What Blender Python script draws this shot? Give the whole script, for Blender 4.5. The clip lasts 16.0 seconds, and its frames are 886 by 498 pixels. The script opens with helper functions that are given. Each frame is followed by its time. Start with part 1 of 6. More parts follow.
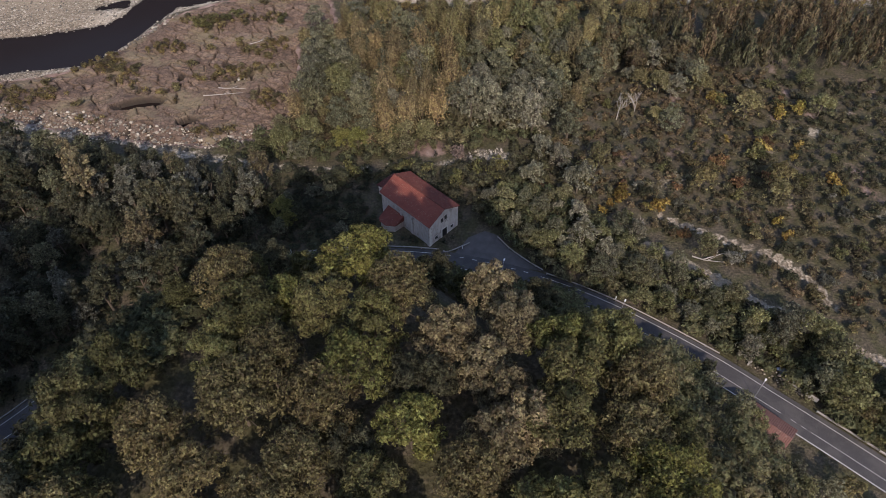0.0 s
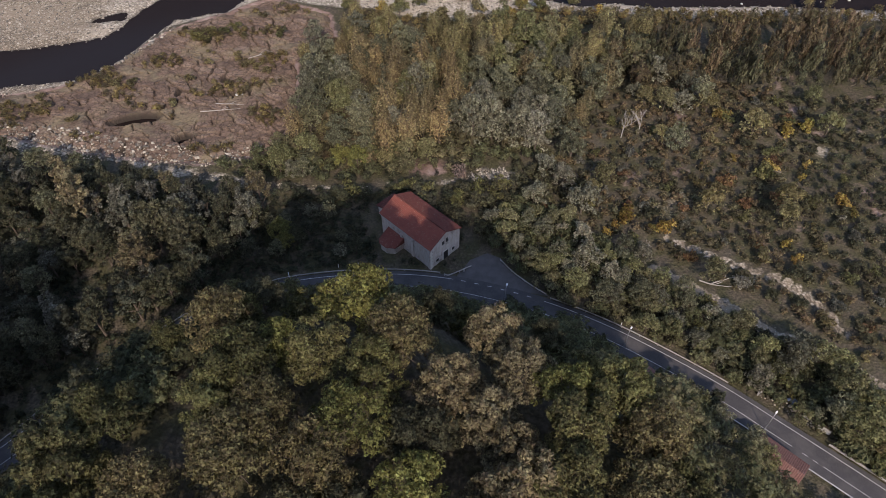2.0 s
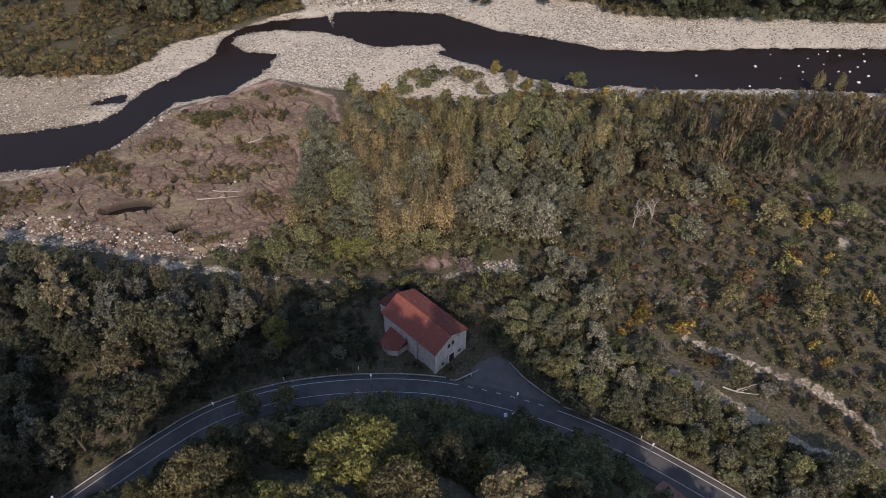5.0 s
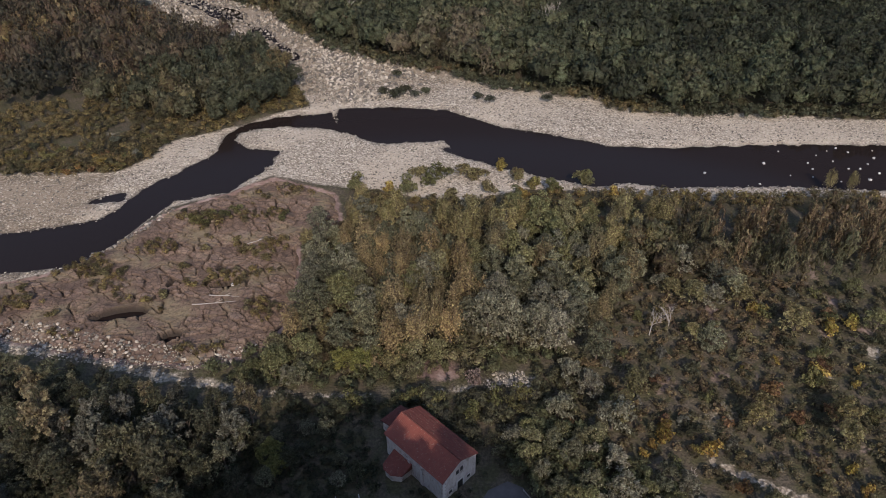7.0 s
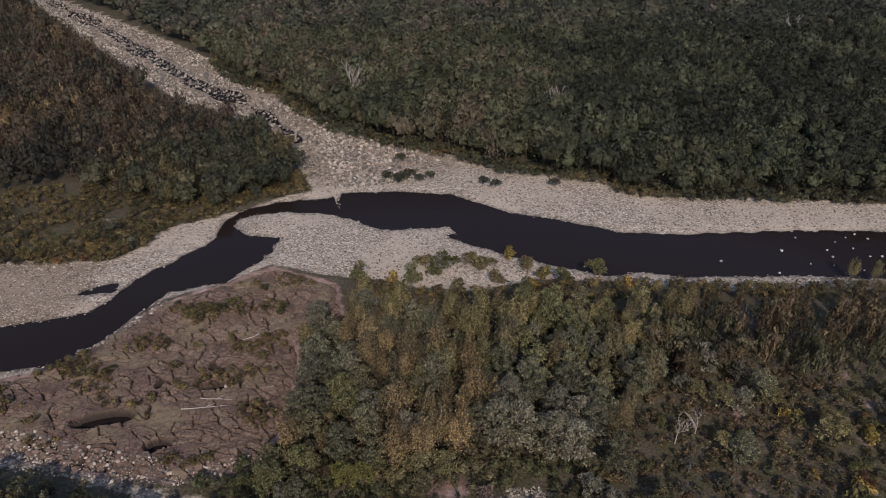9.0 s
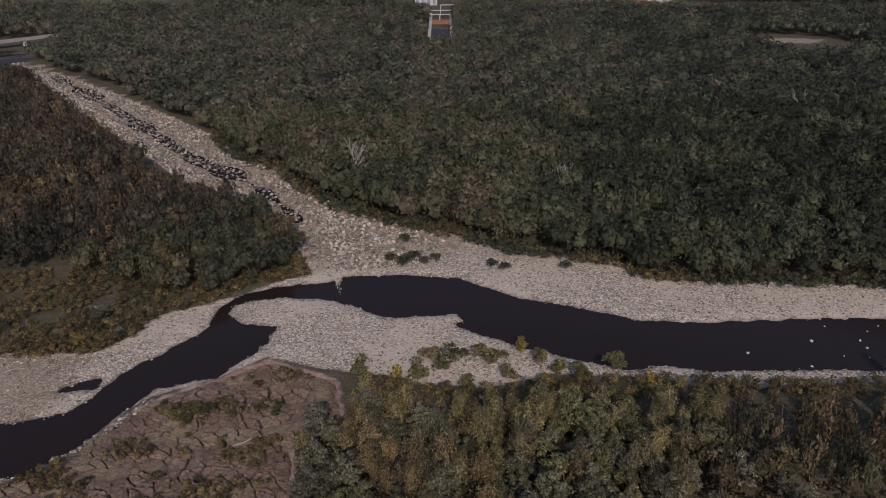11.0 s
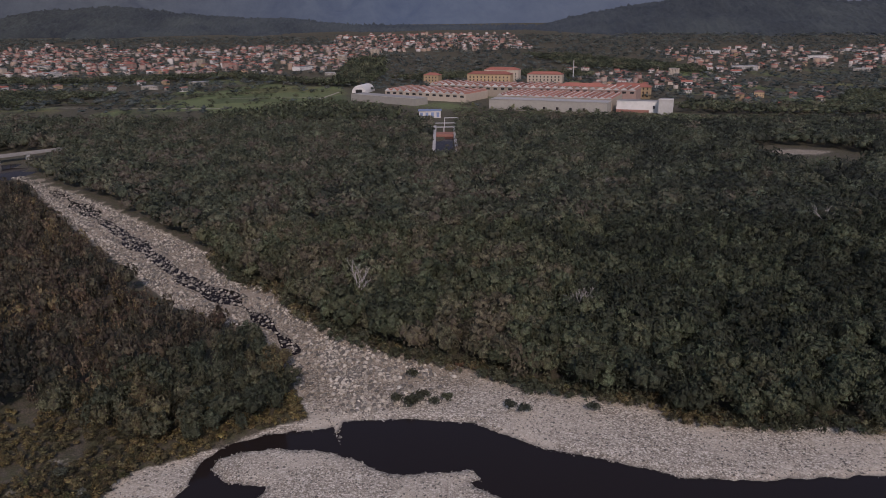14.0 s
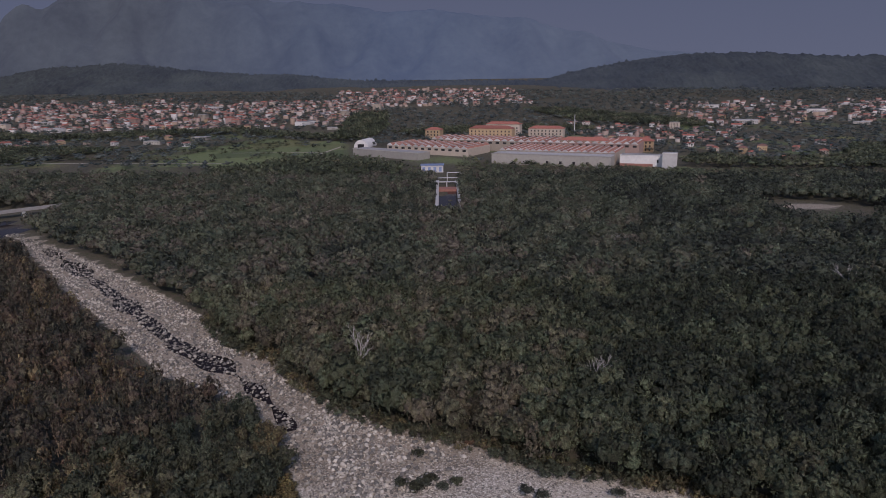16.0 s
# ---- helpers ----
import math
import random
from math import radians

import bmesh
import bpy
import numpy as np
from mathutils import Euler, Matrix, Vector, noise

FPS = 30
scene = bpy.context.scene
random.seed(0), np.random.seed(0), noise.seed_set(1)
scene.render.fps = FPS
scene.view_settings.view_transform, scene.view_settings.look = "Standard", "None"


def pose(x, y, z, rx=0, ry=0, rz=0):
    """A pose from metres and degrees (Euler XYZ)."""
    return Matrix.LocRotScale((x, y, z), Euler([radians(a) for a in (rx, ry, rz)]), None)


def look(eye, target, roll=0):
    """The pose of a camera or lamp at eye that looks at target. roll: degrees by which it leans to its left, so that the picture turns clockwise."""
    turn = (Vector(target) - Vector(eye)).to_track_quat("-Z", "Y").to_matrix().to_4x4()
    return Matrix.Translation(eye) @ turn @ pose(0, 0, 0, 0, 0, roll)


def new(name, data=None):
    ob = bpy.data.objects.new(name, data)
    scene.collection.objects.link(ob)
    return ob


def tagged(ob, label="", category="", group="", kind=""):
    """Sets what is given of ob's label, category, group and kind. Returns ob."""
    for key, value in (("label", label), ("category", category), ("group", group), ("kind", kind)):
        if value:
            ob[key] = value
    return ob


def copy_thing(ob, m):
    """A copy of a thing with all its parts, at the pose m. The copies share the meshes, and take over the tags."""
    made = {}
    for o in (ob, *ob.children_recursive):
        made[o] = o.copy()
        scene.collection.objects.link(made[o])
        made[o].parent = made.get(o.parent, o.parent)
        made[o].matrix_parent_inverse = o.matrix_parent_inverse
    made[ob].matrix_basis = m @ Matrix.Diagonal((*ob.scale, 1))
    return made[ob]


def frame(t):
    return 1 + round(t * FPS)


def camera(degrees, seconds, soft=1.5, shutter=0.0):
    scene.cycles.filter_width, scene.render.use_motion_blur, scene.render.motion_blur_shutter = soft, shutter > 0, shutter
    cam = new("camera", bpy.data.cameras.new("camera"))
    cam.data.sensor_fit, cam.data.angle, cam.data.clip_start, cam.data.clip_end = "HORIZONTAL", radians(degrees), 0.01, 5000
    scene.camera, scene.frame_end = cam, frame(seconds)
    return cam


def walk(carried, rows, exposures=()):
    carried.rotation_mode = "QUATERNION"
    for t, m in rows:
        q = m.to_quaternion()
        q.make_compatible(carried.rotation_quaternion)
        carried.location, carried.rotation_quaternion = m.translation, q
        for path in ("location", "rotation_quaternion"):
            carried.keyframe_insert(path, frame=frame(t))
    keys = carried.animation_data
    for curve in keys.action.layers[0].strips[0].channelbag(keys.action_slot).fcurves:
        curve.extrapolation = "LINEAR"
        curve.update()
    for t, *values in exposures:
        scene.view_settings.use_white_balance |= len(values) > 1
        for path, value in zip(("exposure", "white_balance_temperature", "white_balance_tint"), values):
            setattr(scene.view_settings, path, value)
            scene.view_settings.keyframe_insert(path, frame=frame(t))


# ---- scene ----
cam = camera(64.9, 16.0, soft=0.85)
METRES, EYE, TILT, LEAN, TURN = 100.0, 121.85, 0.0, 0.0, 0.0
ROWS = [
    (0.0, 0.0, 0.0, 0.0, -0.42, -49.11, 0.36),
    (0.5, -0.0001, 0.0128, -0.0, -0.4, -49.03, 0.33),
    (1.0, -0.0006, 0.0273, 0.0002, -0.37, -48.96, 0.3),
    (1.5, -0.0012, 0.0415, 0.0004, -0.35, -48.89, 0.28),
    (2.0, -0.0022, 0.0577, 0.0008, -0.3, -48.82, 0.26),
    (2.5, -0.0035, 0.0741, 0.0008, -0.28, -48.75, 0.25),
    (3.0, -0.0051, 0.0933, 0.0011, -0.26, -48.61, 0.24),
    (5.5, -0.0151, 0.2117, 0.0041, -0.2, -42.48, 0.3),
    (6.0, -0.0194, 0.2385, 0.0037, -0.22, -40.81, 0.29),
    (6.5, -0.0213, 0.2639, 0.004, -0.19, -39.33, 0.33),
    (7.0, -0.0252, 0.2918, 0.0037, -0.19, -37.72, 0.34),
    (7.5, -0.0293, 0.3181, 0.0032, -0.2, -36.31, 0.35),
    (8.0, -0.0326, 0.3488, 0.004, -0.19, -34.85, 0.39),
    (8.5, -0.0377, 0.3784, 0.0033, -0.21, -33.49, 0.4),
    (9.0, -0.0426, 0.4128, 0.0036, -0.2, -32.08, 0.42),
    (11.5, -0.0673, 0.6036, 0.0054, -0.16, -25.39, 0.51),
    (12.0, -0.0736, 0.6474, 0.0062, -0.16, -23.96, 0.52),
    (12.5, -0.0789, 0.6878, 0.0072, -0.15, -22.64, 0.56),
    (13.0, -0.0846, 0.732, 0.0086, -0.14, -21.19, 0.6),
    (13.5, -0.0906, 0.7737, 0.0105, -0.13, -19.87, 0.65),
    (14.0, -0.0961, 0.8195, 0.012, -0.12, -18.42, 0.7),
    (14.5, -0.1018, 0.8612, 0.0135, -0.12, -17.03, 0.74),
    (15.0, -0.1073, 0.9075, 0.014, -0.11, -15.51, 0.8),
    (15.5, -0.113, 0.9483, 0.0131, -0.11, -14.3, 0.84),
    (16.0, -0.1192, 0.9921, 0.0126, -0.09, -14.19, 0.87),
]
walk(cam, [(t, pose(0, 0, EYE, TILT, LEAN, TURN) @ pose(METRES * x, METRES * y, METRES * z, 90 + pitch, roll, yaw)) for t, x, y, z, yaw, pitch, roll in ROWS],
     exposures=[(0, 0.42, 6600, 19), (5.5, 0.48, 6600, 19), (7, 0.24, 6550, 19), (9, -0.1, 6500, 22), (12.5, -0.38, 6450, 25.5), (16, -0.42, 5850, 27)])
# ---------------------------------------------------------------- light
SUN_EL, SUN_AZ = radians(37.4), radians(173)   # sun stands behind the flight line; azimuth clockwise from +y
world = bpy.data.worlds.new("sky")
scene.world = world
world.use_nodes = True
wn = world.node_tree.nodes
sky = wn.new("ShaderNodeTexSky")
sky.sky_type, sky.sun_disc, sky.sun_elevation, sky.sun_rotation = "NISHITA", False, SUN_EL, SUN_AZ
sky.air_density, sky.dust_density, sky.ozone_density = 1.2, 1.0, 2.0
world.node_tree.links.new(sky.outputs["Color"], wn["Background"].inputs["Color"])
wn["Background"].inputs["Strength"].default_value = 0.165

sun = new("sun", bpy.data.lights.new("sun", "SUN"))
sun.data.energy, sun.data.angle, sun.data.color = 3.25, radians(0.8), (1.0, 0.90, 0.77)
to_sun = Vector((math.sin(SUN_AZ) * math.cos(SUN_EL), math.cos(SUN_AZ) * math.cos(SUN_EL), math.sin(SUN_EL)))
sun.matrix_world = look((0, 0, 400), Vector((0, 0, 400)) - to_sun)


# ---------------------------------------------------------------- material helpers
def mat_new(name):
    m = bpy.data.materials.new(name)
    m.use_nodes = True
    nt = m.node_tree
    b = nt.nodes["Principled BSDF"]
    b.inputs["Specular IOR Level"].default_value = 0.25
    return m, nt, b


def add(nt, kind, **values):
    n = nt.nodes.new(kind)
    for key, v in values.items():
        n.inputs[key].default_value = v
    return n


def ramp(nt, fac, stops, mode="LINEAR"):
    n = nt.nodes.new("ShaderNodeValToRGB")
    n.color_ramp.interpolation = mode
    els = n.color_ramp.elements
    while len(els) < len(stops):
        els.new(0.5)
    for e, (p, c) in zip(els, stops):
        e.position, e.color = p, (*c, 1) if len(c) == 3 else c
    nt.links.new(fac, n.inputs["Fac"])
    return n.outputs["Color"]


def mix(nt, fac, a, b, mode="MIX"):
    n = nt.nodes.new("ShaderNodeMix")
    n.data_type, n.blend_type = "RGBA", mode
    for sock, v in ((n.inputs[0], fac), (n.inputs[6], a), (n.inputs[7], b)):
        if isinstance(v, (int, float)):
            sock.default_value = v
        elif isinstance(v, tuple):
            sock.default_value = (*v, 1)
        else:
            nt.links.new(v, sock)
    return n.outputs[2]


def calc(nt, op, a, b=0.0, c=0.0, clamp=False):
    n = nt.nodes.new("ShaderNodeMath")
    n.operation, n.use_clamp = op, clamp
    for sock, v in zip(n.inputs, (a, b, c)):
        if isinstance(v, (int, float)):
            sock.default_value = v
        else:
            nt.links.new(v, sock)
    return n.outputs[0]


def place(nt, scale=1.0):
    g = nt.nodes.new("ShaderNodeNewGeometry")
    v = nt.nodes.new("ShaderNodeVectorMath")
    v.operation = "SCALE"
    v.inputs["Scale"].default_value = scale
    nt.links.new(g.outputs["Position"], v.inputs[0])
    return v.outputs[0]


def noise_tex(nt, scale, detail=4.0, rough=0.6, vec=None):
    n = add(nt, "ShaderNodeTexNoise", Scale=scale, Detail=detail, Roughness=rough)
    nt.links.new(vec if vec is not None else place(nt), n.inputs["Vector"])
    return n.outputs["Fac"]


def bump(nt, b, height, strength=0.5, dist=0.3):
    n = add(nt, "ShaderNodeBump", Strength=strength, Distance=dist)
    nt.links.new(height, n.inputs["Height"])
    nt.links.new(n.outputs["Normal"], b.inputs["Normal"])


def attr(nt, name):
    n = nt.nodes.new("ShaderNodeAttribute")
    n.attribute_name = name
    return n.outputs["Fac"]


def leaf_mat(name, colours, tone=False, spread=0.5):
    """Foliage: hue by tree, shade by leaf clump, with some light through the leaves."""
    m, nt, b = mat_new(name)
    if tone:
        src = attr(nt, "tone")
    else:
        src = nt.nodes.new("ShaderNodeObjectInfo").outputs["Random"]
    n = len(colours)
    col = ramp(nt, src, [((i + 0.5) / n, c) for i, c in enumerate(colours)])
    isl = nt.nodes.new("ShaderNodeNewGeometry").outputs["Random Per Island"]
    shade = calc(nt, "MULTIPLY_ADD", isl, 2 * spread, 1 - spread)
    big = calc(nt, "MULTIPLY_ADD", noise_tex(nt, 0.35, 3), 0.5, 0.75)
    own = calc(nt, "FRACT", calc(nt, "MULTIPLY", src, 13.7))
    shade = calc(nt, "MULTIPLY", shade, calc(nt, "MULTIPLY_ADD", own, 0.6, 0.7))
    fine = noise_tex(nt, 2.4, 4, 0.75)
    leafy = ramp(nt, fine, [(0.36, (0.52, 0.51, 0.50)), (0.64, (2.36, 2.27, 2.2))])
    bump(nt, b, fine, 0.9, 0.5)
    hsv = nt.nodes.new("ShaderNodeHueSaturation")
    nt.links.new(col, hsv.inputs["Color"])
    nt.links.new(calc(nt, "MULTIPLY", shade, big), hsv.inputs["Value"])
    nt.links.new(calc(nt, "MULTIPLY_ADD", isl, 0.05, 0.475), hsv.inputs["Hue"])
    col = mix(nt, 1.0, hsv.outputs["Color"], leafy, "MULTIPLY")
    nt.links.new(col, b.inputs["Base Color"])
    b.inputs["Roughness"].default_value = 0.6
    tr = nt.nodes.new("ShaderNodeBsdfTranslucent")
    nt.links.new(col, tr.inputs["Color"])
    mx = add(nt, "ShaderNodeMixShader", Fac=0.44)
    nt.links.new(b.outputs[0], mx.inputs[1])
    nt.links.new(tr.outputs[0], mx.inputs[2])
    nt.links.new(mx.outputs[0], nt.nodes["Material Output"].inputs["Surface"])
    return m


def plain_mat(name, colour, rough=0.8, scale=1.5, amount=0.25, metal=0.0, relief=0.0, rand=0.0):
    """A paint, plaster, stone or metal with blotches at two scales."""
    m, nt, b = mat_new(name)
    f = calc(nt, "MULTIPLY_ADD", noise_tex(nt, scale, 6), 2 * amount, 1 - amount)
    f = calc(nt, "MULTIPLY", f, calc(nt, "MULTIPLY_ADD", noise_tex(nt, scale * 0.13, 3), amount, 1 - amount / 2))
    if rand:
        r = nt.nodes.new("ShaderNodeObjectInfo").outputs["Random"]
        f = calc(nt, "MULTIPLY", f, calc(nt, "MULTIPLY_ADD", r, 2 * rand, 1 - rand))
    hsv = nt.nodes.new("ShaderNodeHueSaturation")
    hsv.inputs["Color"].default_value = (*colour, 1)
    nt.links.new(f, hsv.inputs["Value"])
    nt.links.new(hsv.outputs["Color"], b.inputs["Base Color"])
    b.inputs["Roughness"].default_value, b.inputs["Metallic"].default_value = rough, metal
    if relief:
        bump(nt, b, noise_tex(nt, scale * 2, 6), 0.6, relief)
    return m


# ---------------------------------------------------------------- mesh helpers
def mesh_np(name, verts, faces, material, tone=None, normals=None):
    """A mesh from arrays: faces all of three or all of four corners, shaded by the given normals."""
    me = bpy.data.meshes.new(name)
    v, f = np.asarray(verts, dtype=np.float32), np.asarray(faces, dtype=np.int32)
    k = f.shape[1]
    me.vertices.add(len(v))
    me.vertices.foreach_set("co", v.ravel())
    me.loops.add(f.size)
    me.loops.foreach_set("vertex_index", f.ravel())
    me.polygons.add(len(f))
    me.polygons.foreach_set("loop_start", np.arange(len(f), dtype=np.int32) * k)
    if tone is not None:
        me.attributes.new("tone", "FLOAT", "POINT").data.foreach_set("value", np.asarray(tone, dtype=np.float32))
    me.update(calc_edges=True)
    me.materials.append(material)
    if normals is not None:
        me.normals_split_custom_set_from_vertices(np.asarray(normals, dtype=np.float32))
    return me


def part(name, bm, material, parent=None, label=""):
    """Links a bmesh, or a finished mesh, as one object under a thing or a part."""
    if isinstance(bm, bmesh.types.BMesh):
        me = bpy.data.meshes.new(name)
        bm.to_mesh(me)
        bm.free()
        me.materials.append(material)
    else:
        me = bm
    ob = new(name, me)
    ob.parent = parent
    return tagged(ob, label)


def box(bm, lo, hi, m=None):
    """Adds a box between two corners to bm."""
    made = bmesh.ops.create_cube(bm, size=1)["verts"]
    size = [h - l for l, h in zip(lo, hi)]
    mid = [(h + l) / 2 for l, h in zip(lo, hi)]
    bmesh.ops.transform(bm, matrix=(m or Matrix()) @ Matrix.LocRotScale(mid, None, size), verts=made)
    return bm


def boxes(*pairs, m=None):
    bm = bmesh.new()
    for lo, hi in pairs:
        box(bm, lo, hi, m)
    return bm


def rod(bm, a, b, r0, r1=None, sides=8):
    """Adds a tapered rod from a to b to bm."""
    a, b = Vector(a), Vector(b)
    turn = (b - a).to_track_quat("Z", "Y").to_matrix().to_4x4()
    bmesh.ops.create_cone(bm, cap_ends=True, segments=sides, radius1=r0, radius2=r0 if r1 is None else r1, depth=(b - a).length,
                          matrix=Matrix.Translation((a + b) / 2) @ turn)
    return bm


def prism(bm, outline, z0, z1):
    """Adds an upright prism over a plan outline (anticlockwise) to bm."""
    lo = [bm.verts.new((x, y, z0)) for x, y in outline]
    hi = [bm.verts.new((x, y, z1)) for x, y in outline]
    n = len(outline)
    bm.faces.new(lo[::-1]), bm.faces.new(hi)
    for i in range(n):
        bm.faces.new((lo[i], lo[(i + 1) % n], hi[(i + 1) % n], hi[i]))
    return bm


# ---------------------------------------------------------------- the plan
# banks and edges in plan, metres
EAST_WATER = [(-44, 279), (-23, 280), (-1, 277), (19, 263), (39, 256), (57, 248), (76, 246), (116, 248), (157, 247), (260, 252), (260, 218),
              (143, 217), (112, 220), (69, 220), (60, 223), (46, 221), (34, 226), (17, 233), (4, 241), (-5, 246), (0, 248), (-3, 252), (-25, 250), (-36, 257), (-42, 260)]
WEST_WATER = [(-46, 275), (-65, 272), (-76, 267), (-82, 259), (-83, 245), (-87, 239), (-93, 231), (-100, 223), (-104, 212), (-109, 204), (-131, 198), (-190, 190), (-300, 178),
              (-300, 150), (-190, 166), (-121, 179), (-107, 181), (-99, 191), (-95, 200), (-88, 214), (-72, 219), (-61, 236), (-60, 246), (-72, 248), (-78, 254), (-77, 260), (-63, 264), (-40, 261)]
POOL = [(-117, 213), (-104, 214), (-105, 220), (-111, 218)]
WEIR_POOL = [(-470, 690), (-405, 712), (-362, 672), (-372, 652), (-400, 655), (-470, 650)]
GRAVEL = [(-300, 208), (-200, 222), (-147, 231), (-113, 231), (-105, 240), (-102, 251), (-84, 261), (-66, 274), (-54, 280), (-71, 319), (-82, 334), (-60, 347), (-25, 323), (0, 313), (22, 297), (44, 291), (62, 286),
          (64, 278), (84, 273), (125, 270), (157, 265), (260, 268), (260, 205), (143, 210), (110, 214), (83, 212), (50, 217), (23, 219), (7, 213), (-12, 215), (-23, 219), (-44, 223), (-60, 228), (-72, 218),
          (-90, 209), (-101, 189), (-112, 178), (-126, 172), (-300, 146)]
TRIB = [(-720, 830), (-460, 735), (-364, 660), (-296, 602), (-236, 546), (-175, 485), (-135, 443), (-112, 406), (-86, 389), (-70, 362), (-52, 341), (-50, 300), (-46, 276), (-53, 281), (-71, 319), (-81, 334), (-103, 355),
        (-133, 374), (-177, 427), (-240, 500), (-325, 608), (-351, 638), (-452, 712), (-720, 800)]
TRIB_STREAM = [(-376, 672), (-309, 604), (-235, 522), (-177, 454), (-138, 407), (-109, 381), (-85, 353), (-65, 320), (-49, 281)]
ROCK_FLAT = [(-126, 173), (-112, 177), (-100, 189), (-88, 207), (-73, 217), (-59, 227), (-37, 217), (-33, 199), (-44, 190), (-41, 164), (-45, 147), (-62, 142), (-85, 145), (-117, 153), (-190, 150), (-190, 162)]
ROAD_LINE = [(-160, -40), (-104, 40), (-82, 65), (-74, 75), (-58, 90.5), (-48, 98), (-36, 102.6), (-24, 104.6), (-11, 105), (1, 103.6), (14, 100), (25, 95.6), (36, 89.6), (47, 82), (56, 75), (64, 67.8), (72, 60.5), (80, 53), (100, 34), (135, 0), (170, -34)]


def inside(poly, x, y):
    """Signed distance to a plan outline, positive inside."""
    x, y = np.asarray(x, dtype=float), np.asarray(y, dtype=float)
    best, odd = np.full(x.shape, 1e9), np.zeros(x.shape, dtype=bool)
    for (x0, y0), (x1, y1) in zip(poly, poly[1:] + poly[:1]):
        dx, dy = x1 - x0, y1 - y0
        k = np.clip(((x - x0) * dx + (y - y0) * dy) / (dx * dx + dy * dy), 0, 1)
        best = np.minimum(best, (x - x0 - k * dx) ** 2 + (y - y0 - k * dy) ** 2)
        odd ^= ((y0 > y) != (y1 > y)) & (x < x0 + dx * (y - y0) / (dy if dy else 1e-9))
    return np.where(odd, 1, -1) * np.sqrt(best)


def off_line(line, x, y):
    """Distance to an open plan line."""
    x, y = np.asarray(x, dtype=float), np.asarray(y, dtype=float)
    best = np.full(x.shape, 1e9)
    for (x0, y0), (x1, y1) in zip(line, line[1:]):
        dx, dy = x1 - x0, y1 - y0
        k = np.clip(((x - x0) * dx + (y - y0) * dy) / (dx * dx + dy * dy), 0, 1)
        best = np.minimum(best, (x - x0 - k * dx) ** 2 + (y - y0 - k * dy) ** 2)
    return np.sqrt(best)


def ripple(x, y, size, seed=0):
    """Smooth waves of about one height, for uneven banks and ground."""
    r = np.random.RandomState(seed)
    out = np.zeros(np.shape(x))
    for i in range(9):
        a, s = r.uniform(0, 6.28), size * r.uniform(0.5, 1.8)
        out += np.sin((x * math.cos(a) + y * math.sin(a)) * 6.28 / s + r.uniform(0, 6.28))
    return out / 3


def smooth_line(line, step=1.5):
    """The line as a smooth curve through its points, in even steps: points and unit tangents."""
    p = np.array(line, dtype=float)
    pts = []
    for i in range(1, len(p) - 2):
        for k in np.linspace(0, 1, 40, endpoint=False):
            a, b, c, d = p[i - 1], p[i], p[i + 1], p[i + 2]
            pts.append(0.5 * (2 * b + (c - a) * k + (2 * a - 5 * b + 4 * c - d) * k * k + (3 * b - a - 3 * c + d) * k ** 3))
    pts = np.array(pts)
    run = np.concatenate([[0], np.cumsum(np.linalg.norm(np.diff(pts, axis=0), axis=1))])
    s = np.arange(0, run[-1], step)
    q = np.stack([np.interp(s, run, pts[:, 0]), np.interp(s, run, pts[:, 1])], axis=1)
    t = np.gradient(q, axis=0)
    return q, t / np.linalg.norm(t, axis=1)[:, None]


ROAD, ROAD_T = smooth_line(ROAD_LINE, 1.0)
ROAD_N = np.stack([-ROAD_T[:, 1], ROAD_T[:, 0]], axis=1)     # towards the river


def far_rise(x, y):
    """Height of the plain, which climbs gently to the foothills beyond the town."""
    return 0.05 * np.clip(y - 1550, 0, 1300) + 0.02 * np.clip(y - 2850, 0, None)


def shore(x, y):
    """How far inside the water, with uneven banks."""
    w = np.maximum(inside(EAST_WATER, x, y), inside(WEST_WATER, x, y))
    return np.maximum(np.maximum(w, inside(POOL, x, y)), inside(WEIR_POOL, x, y)) + 0.5 * ripple(x, y, 7, 3)


# the western top lies out of view, added to shade the left flank
HILL_TOP = [(-160, -300), (-160, -8), (-100, 0), (-62, 6), (-48, 16), (-44, 25), (-40, 44), (-25, 54), (-8, 52), (6, 48), (16, 42), (20, 33), (24, 18), (34, -300)]


def hillside(x, y):
    """The steep wooded spur above the road, on the near side of the valley."""
    d = inside(HILL_TOP, x, y) + 1.2 * ripple(x, y, 22, 7)
    steep = 1.22 + 0.4 * np.clip((-x - 18) / 22, 0, 1)
    fall = np.where(d < -6, -steep * d - 3.7 - (1.22 - steep) * -6, 0.1 * (np.clip(6 - d, 0, 12)) ** 2 * 0.25)
    # higher ridge added out of view, so its shadow reaches the left wood
    ridge = 58 * np.clip((-x - 46) / 22, 0, 1) * np.clip((-y - 2) / 22, 0, 1)
    return (np.clip(51 - fall, 0, None) + ridge) * np.clip((off_line(ROAD_LINE, x, y) - 5.5) / 3, 0, 1)


